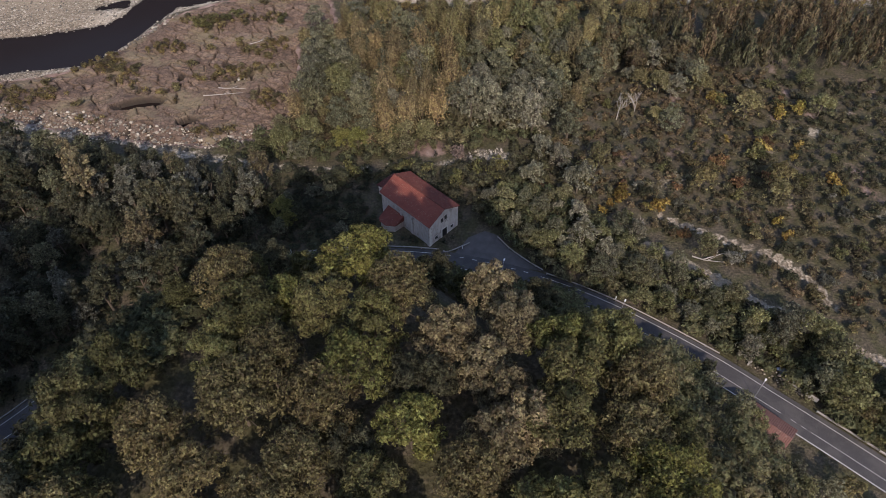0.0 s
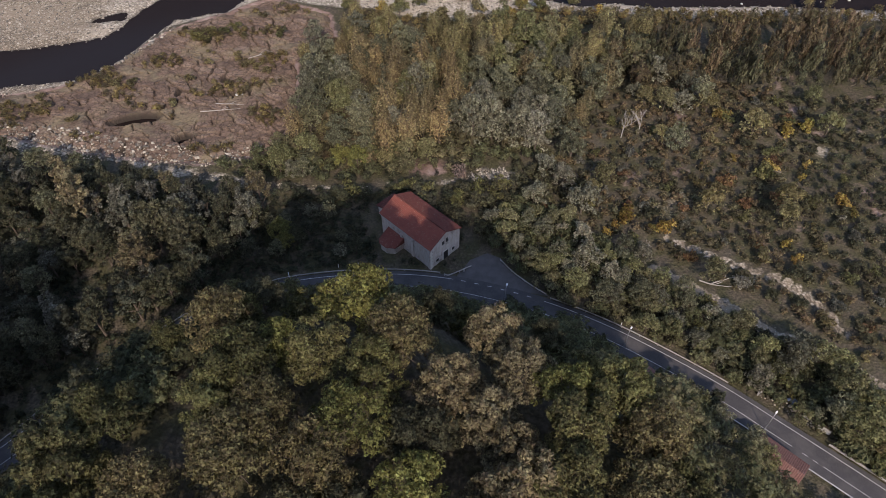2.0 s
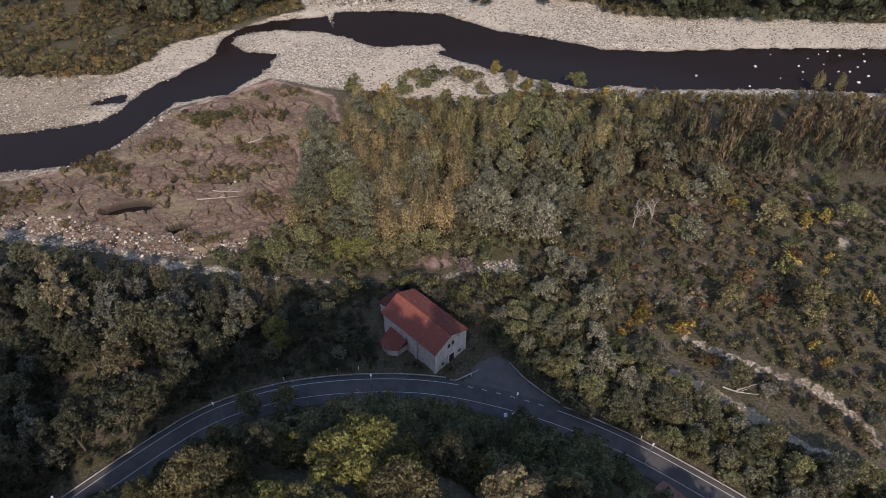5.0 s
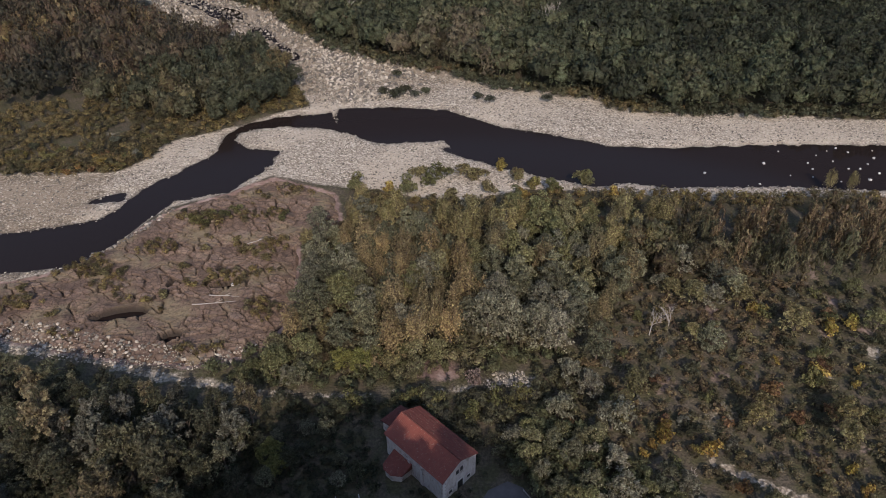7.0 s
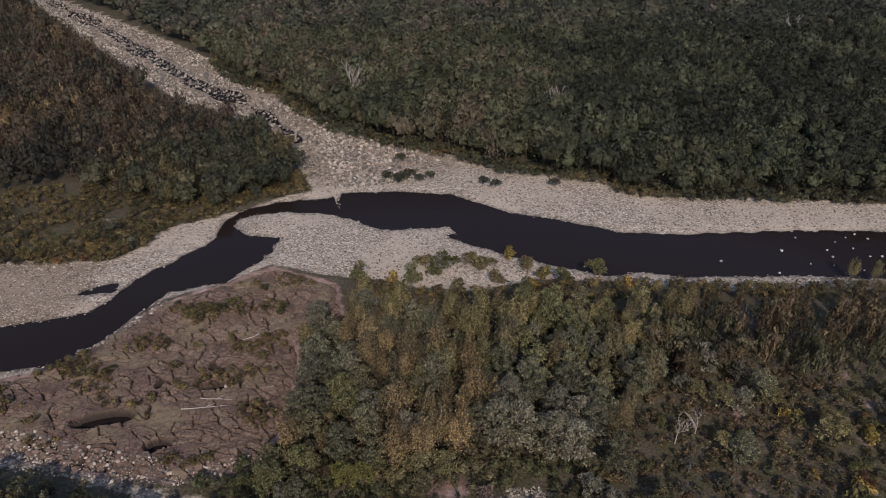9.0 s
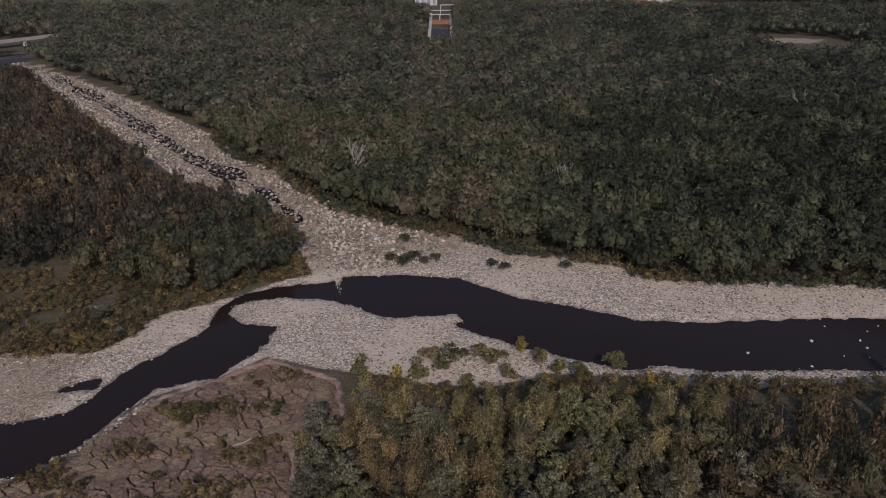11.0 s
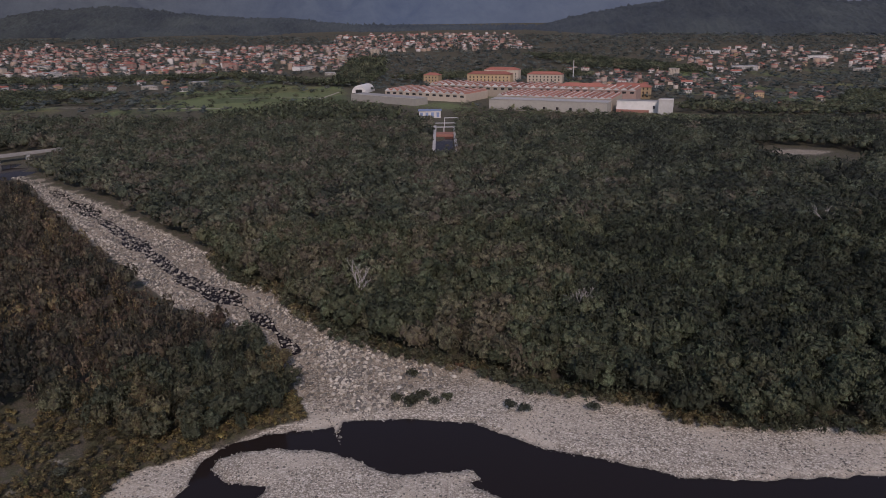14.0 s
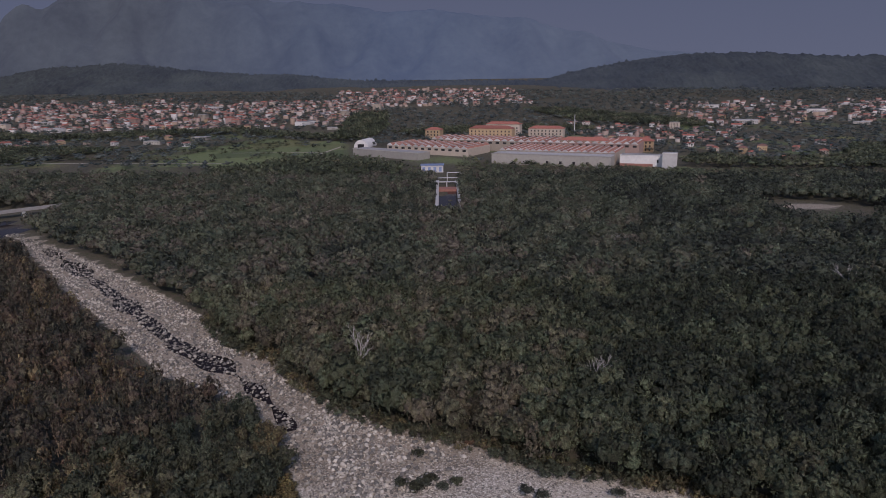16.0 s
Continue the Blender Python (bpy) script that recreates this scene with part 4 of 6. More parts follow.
PATCHES = [(x, y, kind) for kind, pts in (
    (POPLARS[1], [(-25.6, 193), (47.4, 157), (63, 192), (48, 181), (5.7, 193)]), (POPLARS[0], [(-16.4, 174), (-7, 160), (-12, 149), (-2.6, 149), (-11.5, 167), (39, 166), (72, 184), (-32, 193)]),
    (POPLARS[3], [(-37.7, 185), (-38, 167), (-22, 151), (24, 166), (-30.7, 179)]), (ROUNDS[1], [(-10.5, 184.5), (32.6, 144.7), (24, 178)]), (ROUNDS[0], [(16, 179), (-28, 158), (-36.5, 145), (51.6, 150.6)]),
    (POPLARS[2], [(33, 187), (-20, 165), (2, 178)]), (POPLARS[4], [(8.8, 155), (20, 153), (5.7, 149)])) for x, y in pts]
wood(MID_WOOD, 5.3, 3, POPLARS + ROUNDS, (5, 3, 3.5, 4, 2, 2, 3, 1, 2), (0.62, 1.15), 2.5, [(x, y, 4.2) for x, y in known], PATCHES)
wood([(-50, 136.5), (-24, 136), (-12, 136.5), (-4, 140), (-4, 147), (-22, 143), (-46, 143)], 4.0, 12, ROUNDS + BUSHES[:1] + BUSHES[4:5], (3, 3, 1, 2, 2, 2), (0.5, 0.75), 2.5, [(-26, 141, 3.5), (-22, 140.5, 3.5)])
wood([(8, 116), (20, 104), (30, 96), (50, 83), (61, 75), (70, 78), (66, 94), (46, 108), (30, 122), (14, 126)], 4.2, 5, ROUNDS + BUSHES[:3], (4, 4, 3, 0.5, 4, 0.2, 1), (0.5, 0.75), 0.4)
wood([(62, 78), (72, 64), (96, 42), (104, 52), (86, 72), (78, 79), (66, 90)], 3.6, 6, BUSHES[:1] + BUSHES[2:3] + BUSHES[4:] + ROUNDS[:2], (5, 3, 4, 3, 1.5, 1.5), (0.7, 1.1), 0.4)
wood([(22, 120), (45, 112), (64, 98), (88, 76), (104, 82), (104, 168), (84, 172), (58, 176), (40, 156), (26, 140)], 7.4, 7, BUSHES + ROUNDS, (4, 2.2, 5, 2.2, 1.6, 3, 0.7, 0.5, 1.0, 0.8), (0.6, 1.1))
plant_all(((BUSHES[1], 1.3, [(43, 122), (52, 118), (92, 153), (77, 160), (99, 154)]), (BUSHES[3], 1.3, [(82, 127), (85, 140), (70, 133)]),
           (BUSHES[4], 1.15, [(-25.5, 288), (-22, 285), (-20, 289), (-13, 287), (-9, 288), (11, 283), (16, 282), (39, 282), (-18, 291), (-21, 306)]), (ROUNDS[1], 0.55, [(9, 302)]),
           (BUSHES[2], 1.6, [(-11, 226.9), (4.9, 226.7), (9.1, 224.8), (21.7, 224.7), (0.2, 212.5), (12, 217)]), (BUSHES[0], 1.6, [(-3, 225), (43.4, 221.3), (-31, 219.2), (-14.2, 217.3), (33, 216), (-7.5, 221)]), (BUSHES[1], 1.35, [(16.2, 231.6), (-19.2, 217.3), (21.8, 212.2), (27, 219), (52, 214)]),
           (ROUNDS[0], 0.55, [(-31, 217), (-14, 215), (44, 219.5)]), (ROUNDS[3], 0.5, [(-10, 225.5), (7, 225), (22, 222.5)]),
           (POPLARS[1], 0.62, [(120.6, 217.5), (127, 216)]), (BUSHES[0], 0.9, [(-77, 199), (-74, 198), (-72, 201), (-68, 202), (-65, 204), (-51, 201)]),
           (BUSHES[2], 0.8, [(-90, 176), (-58, 186), (-55, 184), (-52, 181), (-98, 177), (-95, 175), (-114, 169), (-102, 159), (-76, 166), (-74, 178), (-62, 190), (-70, 186)])), 104)
wood([(-200, 226), (-150, 230), (-113, 230), (-100, 251), (-104, 256), (-125, 246), (-200, 240)], 5.0, 9, BUSHES, (3, 2, 3, 1, 2, 1), (0.7, 1.1))
wood([(20, 297), (44, 291), (62, 286), (64, 278), (84, 273), (140, 268), (140, 272), (84, 277), (66, 284), (22, 301), (-25, 327), (-50, 344), (-52, 340)], 5.2, 10, BUSHES[:1] + BUSHES[2:5], (4, 4, 1, 3), (0.6, 1.2))


def canopy(name, poly, gap, seed, material, h, w, n, size, label, hole=None, column=3, kind=None, off=1.5, near=False, road_gap=2.5, tint=None):
    """A far wood as one mass: every tree a small crown of leaf clumps."""
    r = np.random.RandomState(seed)
    pts = spots(poly, gap, seed, 0.46)
    pts = pts[clear(pts[:, 0], pts[:, 1], road_gap)] if near else pts[shore(pts[:, 0], pts[:, 1]) < -off]
    if hole is not None:
        pts = pts[hole(pts[:, 0], pts[:, 1])]
    if len(pts) == 0:
        return None
    shapes, size_of = [], []
    for i in range(16):
        if column and i % column == 0:
            v, f, nrm, c = leaf_stems(r, 1.0, 0.75, n, size * 1.1, 12, True)
        else:
            v, f, nrm = crown_shell(r, n, size, 6 if kind == "bush" else 10)
        v[:, 2] *= 1.0 / np.quantile(v[:, 2], 0.98)
        size_of.append(len(v))
        shapes.append((v, nrm))
    zs = height(pts[:, 0], pts[:, 1])
    m = len(pts)
    pick, a = r.randint(len(shapes), size=m), r.uniform(0, 6.28, m)
    k = w * r.uniform(0.68, 1.28, m)
    kz = h * (0.5 + 0.5 * k / w) * r.uniform(0.85, 1.15, m)
    tone = np.clip((0 if tint is None else tint(pts[:, 0], pts[:, 1])) + r.uniform(0, 1, m) * 0.66 + 0.16 + 0.26 * ripple(pts[:, 0], pts[:, 1], 70, seed), 0, 1)
    vs, ns = [], []
    for i in range(m):
        v, nrm = shapes[pick[i]]
        c, s = math.cos(a[i]) * k[i], math.sin(a[i]) * k[i]
        vs.append(np.stack([v[:, 0] * c - v[:, 1] * s + pts[i, 0], v[:, 0] * s + v[:, 1] * c + pts[i, 1], v[:, 2] * kz[i] + zs[i]], 1))
        c, s = math.cos(a[i]), math.sin(a[i])
        ns.append(np.stack([nrm[:, 0] * c - nrm[:, 1] * s, nrm[:, 0] * s + nrm[:, 1] * c, nrm[:, 2]], 1))
    me = mesh_np(name, np.concatenate(vs), np.arange(sum(len(v) for v in vs)).reshape(-1, 3), material, np.repeat(tone, np.array(size_of)[pick]), np.concatenate(ns))
    return tagged(new(name, me), label, "wood", kind="stuff")


FAR_EDGE = [(-720, 834), (-460, 736), (-364, 660), (-297, 603), (-237, 547), (-176, 486), (-136, 444), (-112, 405), (-86, 388), (-70, 361), (-53, 339), (-26, 321), (-1, 311), (21, 295), (45, 289), (62, 284), (64, 276), (84, 271), (125, 268), (180, 264), (420, 264)]


def not_canal(x, y):
    return ((np.abs(x + 8) > 14) | (y < 690)) & (inside([(-470, 680), (-378, 655), (-366, 690), (-360, 760), (-420, 775), (-500, 760)], x, y) < 0) & (np.hypot((x - 318) / 55, (y - 692) / 62) > 1)


# house bushes coloured darker to stand for the shade round the walls
HOUSE_SHADE_LEAF = leaf_mat("leaf_house_shade", [(0.046, 0.052, 0.032), (0.062, 0.066, 0.038), (0.056, 0.054, 0.038), (0.08, 0.08, 0.045)], tone=True, spread=0.4)
# near-black leaves: the shade of hollow, flank and wood floor put into colour
HOLLOW_SHADE_LEAF = leaf_mat("leaf_brush_shade", [(0.030, 0.036, 0.022), (0.044, 0.050, 0.028), (0.038, 0.038, 0.024)], tone=True, spread=0.3)
ISLE_EDGE = leaf_mat("leaf_isle_edge", [(0.055, 0.063, 0.040), (0.070, 0.075, 0.045), (0.085, 0.081, 0.047), (0.118, 0.096, 0.050)], tone=True, spread=0.36)
GREEN_SCRUB = leaf_mat("leaf_hedge", [(0.072, 0.080, 0.043), (0.102, 0.108, 0.055), (0.120, 0.122, 0.064), (0.14, 0.130, 0.072)], tone=True, spread=0.36)
YELLOW_SCRUB = leaf_mat("leaf_autumn_scrub", [(0.078, 0.072, 0.039), (0.125, 0.098, 0.047), (0.156, 0.123, 0.052), (0.094, 0.082, 0.047)], tone=True, spread=0.36)
canopy("flank_brush", FLANK, 3.0, 37, HOLLOW_SHADE_LEAF, 3.4, 4.6, 190, 0.055, "brush on the steep flank below the spur, coloured dark as if shaded", hole=lambda x, y: x < -27, kind="bush", near=True)
canopy("flank_scrub", FLANK, 4.0, 28, GREEN_SCRUB, 4.2, 6.0, 210, 0.052, "dark bushes on the steep shaded flank of the spur", hole=lambda x, y: x > -29, kind="bush", near=True)
canopy("roadside_scrub", [(8, 118), (13, 108), (20, 99), (36, 90), (56, 75.5), (72, 61), (100, 34), (112, 30), (120, 46), (92, 68), (80, 78), (66, 92), (46, 107), (30, 120), (18, 127)], 2.5, 29, GREEN_SCRUB, 3.0, 4.0, 110, 0.075, "thick green scrub between the road and the track", kind="bush", near=True, road_gap=-0.1)
canopy("isle_edge_wood", ISLE_NEAR, 6.0, 27, ISLE_EDGE, 11, 9, 280, 0.050, "autumn poplars at the edge of the river island", column=2, hole=lambda x, y: y > 258 + 0.42 * np.clip(-88 - x, 0, 60))
canopy("isle_shore_scrub", ISLE_NEAR, 2.6, 45, YELLOW_SCRUB, 2.2, 3.4, 80, 0.09, "open scrub of green and yellowing bushes on the island's shore", kind="bush", hole=lambda x, y: (y < 290 + 0.42 * np.clip(-88 - x, 0, 60)) & (ripple(x, y, 15, 17) > -0.95))
canopy("right_wood", [(58, 198), (62, 186), (84, 172), (104, 168), (150, 168), (190, 170), (190, 196), (100, 197)], 4.7, 20, SCRUB_LEAF, 11, 6.4, 190, 0.062, "slim autumn poplars and tall scrub beyond the track", column=1, near=True)
canopy("scrub", [(20, 112), (45, 116), (64, 100), (92, 78), (104, 70), (150, 110), (150, 168), (104, 168), (84, 176), (60, 180), (40, 160), (24, 142)], 2.9, 24, SCRUB_LEAF, 1.7, 2.9, 70, 0.11, "low autumn scrub on stony ground", kind="bush", near=True)
canopy("undergrowth", MID_WOOD, 3.3, 26, SCRUB_LEAF, 4.2, 4.6, 90, 0.10, "low bushes filling the riverside wood", kind="bush", near=True)
canopy("isle_wood", [(-90, 338), (-110, 350), (-142, 372), (-190, 428), (-250, 503), (-316, 582), (-350, 590), (-420, 598), (-560, 600), (-420, 300), (-280, 240), (-200, 228), (-200, 270), (-150, 285), (-120, 300)], 6.2, 21, WOOD_ISLE, 12, 9, 84, 0.066, "mixed autumn wood on the river island", column=2, hole=lambda x, y: inside(TRIB, x, y) < -7)
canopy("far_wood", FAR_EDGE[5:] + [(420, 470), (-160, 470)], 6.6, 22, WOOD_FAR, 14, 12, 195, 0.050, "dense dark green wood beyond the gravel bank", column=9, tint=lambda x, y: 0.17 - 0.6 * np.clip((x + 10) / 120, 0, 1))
canopy("distant_wood", [(-720, 838), (-460, 742), (-364, 666), (-296, 608), (-236, 552), (-160, 470), (420, 470), (700, 540), (760, 860), (420, 870), (260, 880), (100, 895), (-30, 900), (-160, 905), (-360, 935), (-560, 965), (-760, 1020), (-900, 960)], 9.2, 23, WOOD_DISTANT_HAZE, 14, 16, 62, 0.066,
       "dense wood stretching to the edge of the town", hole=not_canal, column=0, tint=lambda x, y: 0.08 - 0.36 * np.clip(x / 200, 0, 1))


canopy("bank_scrub", [(-135, 449), (-112, 411), (-84, 394), (-68, 366), (-48, 345), (-24, 327), (2, 317), (24, 301), (48, 295), (64, 290), (67, 281), (86, 276), (125, 273), (200, 268), (200, 262), (125, 265), (84, 268), (63, 272), (60, 281), (43, 286), (19, 292), (-3, 308), (-28, 318), (-56, 336), (-73, 357), (-90, 384), (-116, 401), (-139, 440)],
       3.0, 34, ISLE_EDGE, 3.6, 4.6, 60, 0.10, "dark bushes along the edge of the far gravel bank", kind="bush")
canopy("isle_scrub", [(-200, 223), (-150, 229), (-113, 228), (-103, 240), (-100, 250), (-84, 258), (-66, 271), (-56, 279), (-73, 316), (-84, 332), (-92, 345), (-130, 370), (-180, 426), (-242, 500), (-246, 506), (-188, 434), (-136, 378), (-98, 352), (-88, 334), (-78, 316), (-64, 284), (-88, 264), (-106, 254), (-112, 238), (-150, 237), (-200, 233)],
       3.0, 35, YELLOW_SCRUB, 2.6, 4.0, 60, 0.10, "low yellowing bushes round the edge of the river island", kind="bush", hole=lambda x, y: inside(TRIB, x, y) < -1.5)
canopy("wood_edge_scrub", [(-62, 138), (-45, 134.5), (-26, 135.5), (-12, 136), (2, 139), (24, 142), (26, 148), (0, 148), (-24, 144), (-50, 146)],
       2.6, 36, GREEN_SCRUB, 2.8, 3.8, 100, 0.08, "dark bushes at the foot of the riverside wood", kind="bush", near=True)


canopy("rock_scrub", ROCK_FLAT, 2.0, 38, YELLOW_SCRUB, 1.7, 2.4, 60, 0.11, "straw-yellow bushes growing in patches on the bedrock", hole=lambda x, y: (ripple(x, y, 17, 47) + 0.4 * ripple(x, y, 6, 48) > 0.55) & (inside(ROCK_FLAT, x, y) > 3) & (np.hypot((x + 85.5) / 11, (y - 158.5) / 6) > 1), kind="bush")


canopy("isle_low_scrub", [(-318, 585), (-342, 624), (-368, 642), (-460, 645), (-540, 640), (-540, 602), (-420, 600), (-350, 592)], 4.5, 40, WOOD_ISLE, 3.2, 6, 50, 0.10, "low brown scrub at the upper end of the river island", kind="bush")
canopy("bank_bushes", [(-30, 209), (-8, 203), (12, 202), (32, 205), (62, 204), (100, 206), (150, 207), (150, 213), (100, 213), (60, 216), (30, 214), (8, 211), (-12, 212), (-30, 217)], 3.0, 41, YELLOW_SCRUB, 3.0, 4.0, 80, 0.085, "yellowing bushes on the near bank of the river", kind="bush", near=True)


canopy("house_bushes", [(-46, 131), (-26, 126), (-21, 130), (-6, 127), (5, 115), (13, 112), (21, 106), (27, 120), (26, 142), (5, 142), (-6, 138), (-26, 136), (-44, 134)], 2.6, 42, HOUSE_SHADE_LEAF, 2.6, 3.8, 120, 0.07, "bushes crowding round the old house, darkened in colour for the shade", hole=lambda x, y: (inside(WASH, x, y) < -0.5) & (np.hypot((x - 13) / 5.5, (y - 137.5) / 4.5) > 1) & (np.hypot((x + 4) / 6, (y - 141) / 3.2) > 1) & (inside([(9, 126), (17, 125), (19, 119), (13, 120)], x, y) < 0), kind="bush", near=True)


HOUSE_FOOT = [(-3, 106), (4.1, 113.1), (-11.8, 129), (-18.9, 121.9)]
canopy("crest_brush", [(-52, 8), (-48, 30), (-43, 52), (-27, 62), (-19, 53), (-33, 41), (-41, 26), (-43, 8)], 2.3, 48, GREEN_SCRUB, 2.6, 3.6, 130, 0.062, "thick dark bushes along the crest of the spur", kind="bush", near=True)
canopy("wood_floor_brush", LEFT_WOOD, 2.7, 49, HOLLOW_SHADE_LEAF, 1.5, 3.2, 70, 0.085, "low undergrowth on the shaded wood's floor, its shade put into the colour", kind="bush", near=True, road_gap=0.3)
# covers the hollow's ground with brush coloured as dark as its shade
canopy("hollow_brush", [(-54, 98), (-40, 104.5), (-24, 106.8), (-11, 107), (-1, 105.4), (4.5, 110.5), (7, 112), (0, 122), (-12, 133), (-27, 130), (-44, 130), (-50, 112)], 1.6, 44, HOLLOW_SHADE_LEAF, 1.2, 2.3, 60, 0.085, "low brush in the hollow beside the house, coloured dark for its shade", kind="bush",
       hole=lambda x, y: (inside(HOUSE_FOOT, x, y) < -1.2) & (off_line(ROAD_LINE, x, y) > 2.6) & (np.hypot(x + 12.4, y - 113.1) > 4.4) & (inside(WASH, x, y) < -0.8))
canopy("bank_wood", [(44, 172), (58, 172), (72, 174), (74, 190), (62, 197), (50, 190)], 4.4, 43, SCRUB_LEAF, 9, 7, 240, 0.055, "mixed trees closing the gap in the riverside wood", column=2, near=True)


# ---------------------------------------------------------------- bare rock and stones
def cells(x, y, sx, sy, turn, seed):
    """Distances to the two nearest of many scattered centres, and the nearest one's number in 0..1."""
    u, v = (x * math.cos(turn) + y * math.sin(turn)) / sx, (-x * math.sin(turn) + y * math.cos(turn)) / sy
    iu, iv = np.floor(u), np.floor(v)
    d1, d2, num = np.full(x.shape, 9.0), np.full(x.shape, 9.0), np.zeros(x.shape)
    for du in (-1, 0, 1):
        for dv in (-1, 0, 1):
            cu, cv = iu + du, iv + dv
            h1 = np.modf(np.abs(np.sin(cu * 12.9898 + cv * 78.233 + seed) * 43758.5453))[0]
            h2 = np.modf(np.abs(np.sin(cu * 39.346 + cv * 11.135 + seed) * 24634.6345))[0]
            d = np.hypot(cu + h1 - u, cv + h2 - v)
            near = d < d1
            d2 = np.where(near, d1, np.minimum(d2, d))
            num = np.where(near, np.modf(h1 * 7 + h2 * 13)[0], num)
            d1 = np.minimum(d1, d)
    return d1, d2, num


def rock_flat():
    xs, ys = np.arange(-132, -31, 0.32), np.arange(140, 230, 0.32)
    gx, gy = np.meshgrid(xs, ys)
    x, y = gx.ravel(), gy.ravel()
    wx, wy = x + 0.45 * ripple(x, y, 13, 41), y + 0.45 * ripple(x, y, 12, 42)
    a1, a2, n1 = cells(wx, wy, 5.2, 2.4, -0.3, 1.7)
    b1, b2, n2 = cells(wx, wy, 1.9, 1.1, 0.35, 5.1)
    # mask that paints the fissures dark, as their depth would shade them
    soil_shade = np.maximum(np.clip(1.2 - (a2 - a1) / 0.12, 0, 1) * (n1 > 0.4), 0.55 * np.clip(1.2 - (b2 - b1) / 0.2, 0, 1) * (n2 > 0.65))
    z = height(x, y) + 0.12 + 0.26 * (n1 - 0.35) + 0.15 * (n2 - 0.5) + 0.16 * ripple(x, y, 6, 45) + 0.05 * ripple(x, y, 1.6, 46)
    z -= 1.3 * np.clip(1.2 - (a2 - a1) / 0.12, 0, 1) * (n1 > 0.4) + 0.3 * np.clip(1.2 - (b2 - b1) / 0.26, 0, 1) * (n2 > 0.65)
    for px, py, pl, pw in ((-85.5, 160.2, 7.5, 2.7), (-70, 152, 2.8, 2.0), (-61, 171.5, 4.5, 1.4), (-64, 178, 1.4, 1.6), (-52, 165, 3.0, 0.7), (-76, 172, 1.0, 2.0)):
        # the hollows are darkened in colour too
        soil_shade = np.maximum(soil_shade, np.clip(4.5 - 4 * np.hypot((x - px) / pl, (y - py - 0.2 * (x - px)) / pw), 0, 1))
        z -= 2.9 * np.clip(3.5 - 3.5 * np.hypot((x - px) / pl, (y - py - 0.2 * (x - px)) / pw), 0, 1)
    edge = inside(ROCK_FLAT, x, y) + 0.7 * ripple(x, y, 8, 43)
    bare = edge - 5 * np.clip(ripple(x, y, 26, 44) - 0.75, 0, 1)
    z -= 0.75 * np.clip(1 - bare / 1.4, 0, 1)
    nx, ny = len(xs), len(ys)
    i = (np.arange(ny - 1)[:, None] * nx + np.arange(nx - 1)[None, :]).ravel()
    i = i[edge[i] > -1.6]
    me = mesh_np("rock_flat", np.stack([x, y, z], 1), np.stack([i, i + 1, i + nx + 1, i + nx], 1), ROCKBED, 0.55 * n1 + 0.45 * n2)
    me.attributes.new("soil_shade", "FLOAT", "POINT").data.foreach_set("value", soil_shade.astype(np.float32))
    me.polygons.foreach_set("use_smooth", np.zeros(len(me.polygons), dtype=bool))
    return tagged(new("rock_flat", me), "fissured reddish-brown bedrock beside the river", "rock", kind="stuff")


rock_flat()


def stones(name, poly, count, lo, hi, seed, label, keep=None, power=4, sink=0.15, shade=None):
    """Loose river stones, half sunk, as one mass."""
    r = np.random.RandomState(seed)
    p = np.array(poly, dtype=float)
    x, y = r.uniform(p[:, 0].min(), p[:, 0].max(), count), r.uniform(p[:, 1].min(), p[:, 1].max(), count)
    ok = inside(poly, x, y) > 0.5
    if keep is not None:
        ok &= keep(x, y, r)
    x, y = x[ok], y[ok]
    z = height(x, y)
    s = lo + (hi - lo) * r.uniform(0, 1, len(x)) ** power
    v, f = pebble_shape(r) if len(x) > 6000 else stone_shape(r)
    a = r.uniform(0, 6.28, len(x))
    c, q = np.cos(a)[:, None], np.sin(a)[:, None]
    k = r.uniform(0.7, 1.3, (len(x), 3)) * s[:, None]
    px, py, pz = v[None, :, 0] * k[:, :1], v[None, :, 1] * k[:, 1:2], v[None, :, 2] * k[:, 2:]
    verts = np.stack([px * c - py * q + x[:, None], px * q + py * c + y[:, None], pz + z[:, None] + sink * s[:, None]], 2).reshape(-1, 3)
    faces = (f[None] + (np.arange(len(x)) * len(v))[:, None, None]).reshape(-1, 3)
    me = mesh_np(name, verts, faces, STONES, np.repeat(r.uniform(0, 1, len(x)) * (1 if shade is None else shade(x, y)), len(v)))
    return tagged(new(name, me), label, "stones", kind="stuff")


def stones_mat():
    m, nt, b = mat_new("loose_stones")
    col = ramp(nt, attr(nt, "tone"), [(0.0, (0.04, 0.036, 0.031)), (0.35, (0.11, 0.097, 0.079)), (0.65, (0.325, 0.283, 0.215)), (1.0, (0.59, 0.525, 0.42))])
    col = mix(nt, calc(nt, "MULTIPLY", noise_tex(nt, 3, 5), 0.5), col, (0.25, 0.225, 0.185))
    nt.links.new(col, b.inputs["Base Color"])
    b.inputs["Roughness"].default_value = 0.9
    return m


STONES = stones_mat()
stones("gravel_stones", [(p[0], p[1]) for p in GRAVEL if p[0] > -160] + [(-150, 170)], 110000, 0.16, 0.5, 61, "pale loose river stones on the gravel banks", lambda x, y, r: (shore(x, y) < 0.8) & (inside(ROCK_FLAT, x, y) < 0))
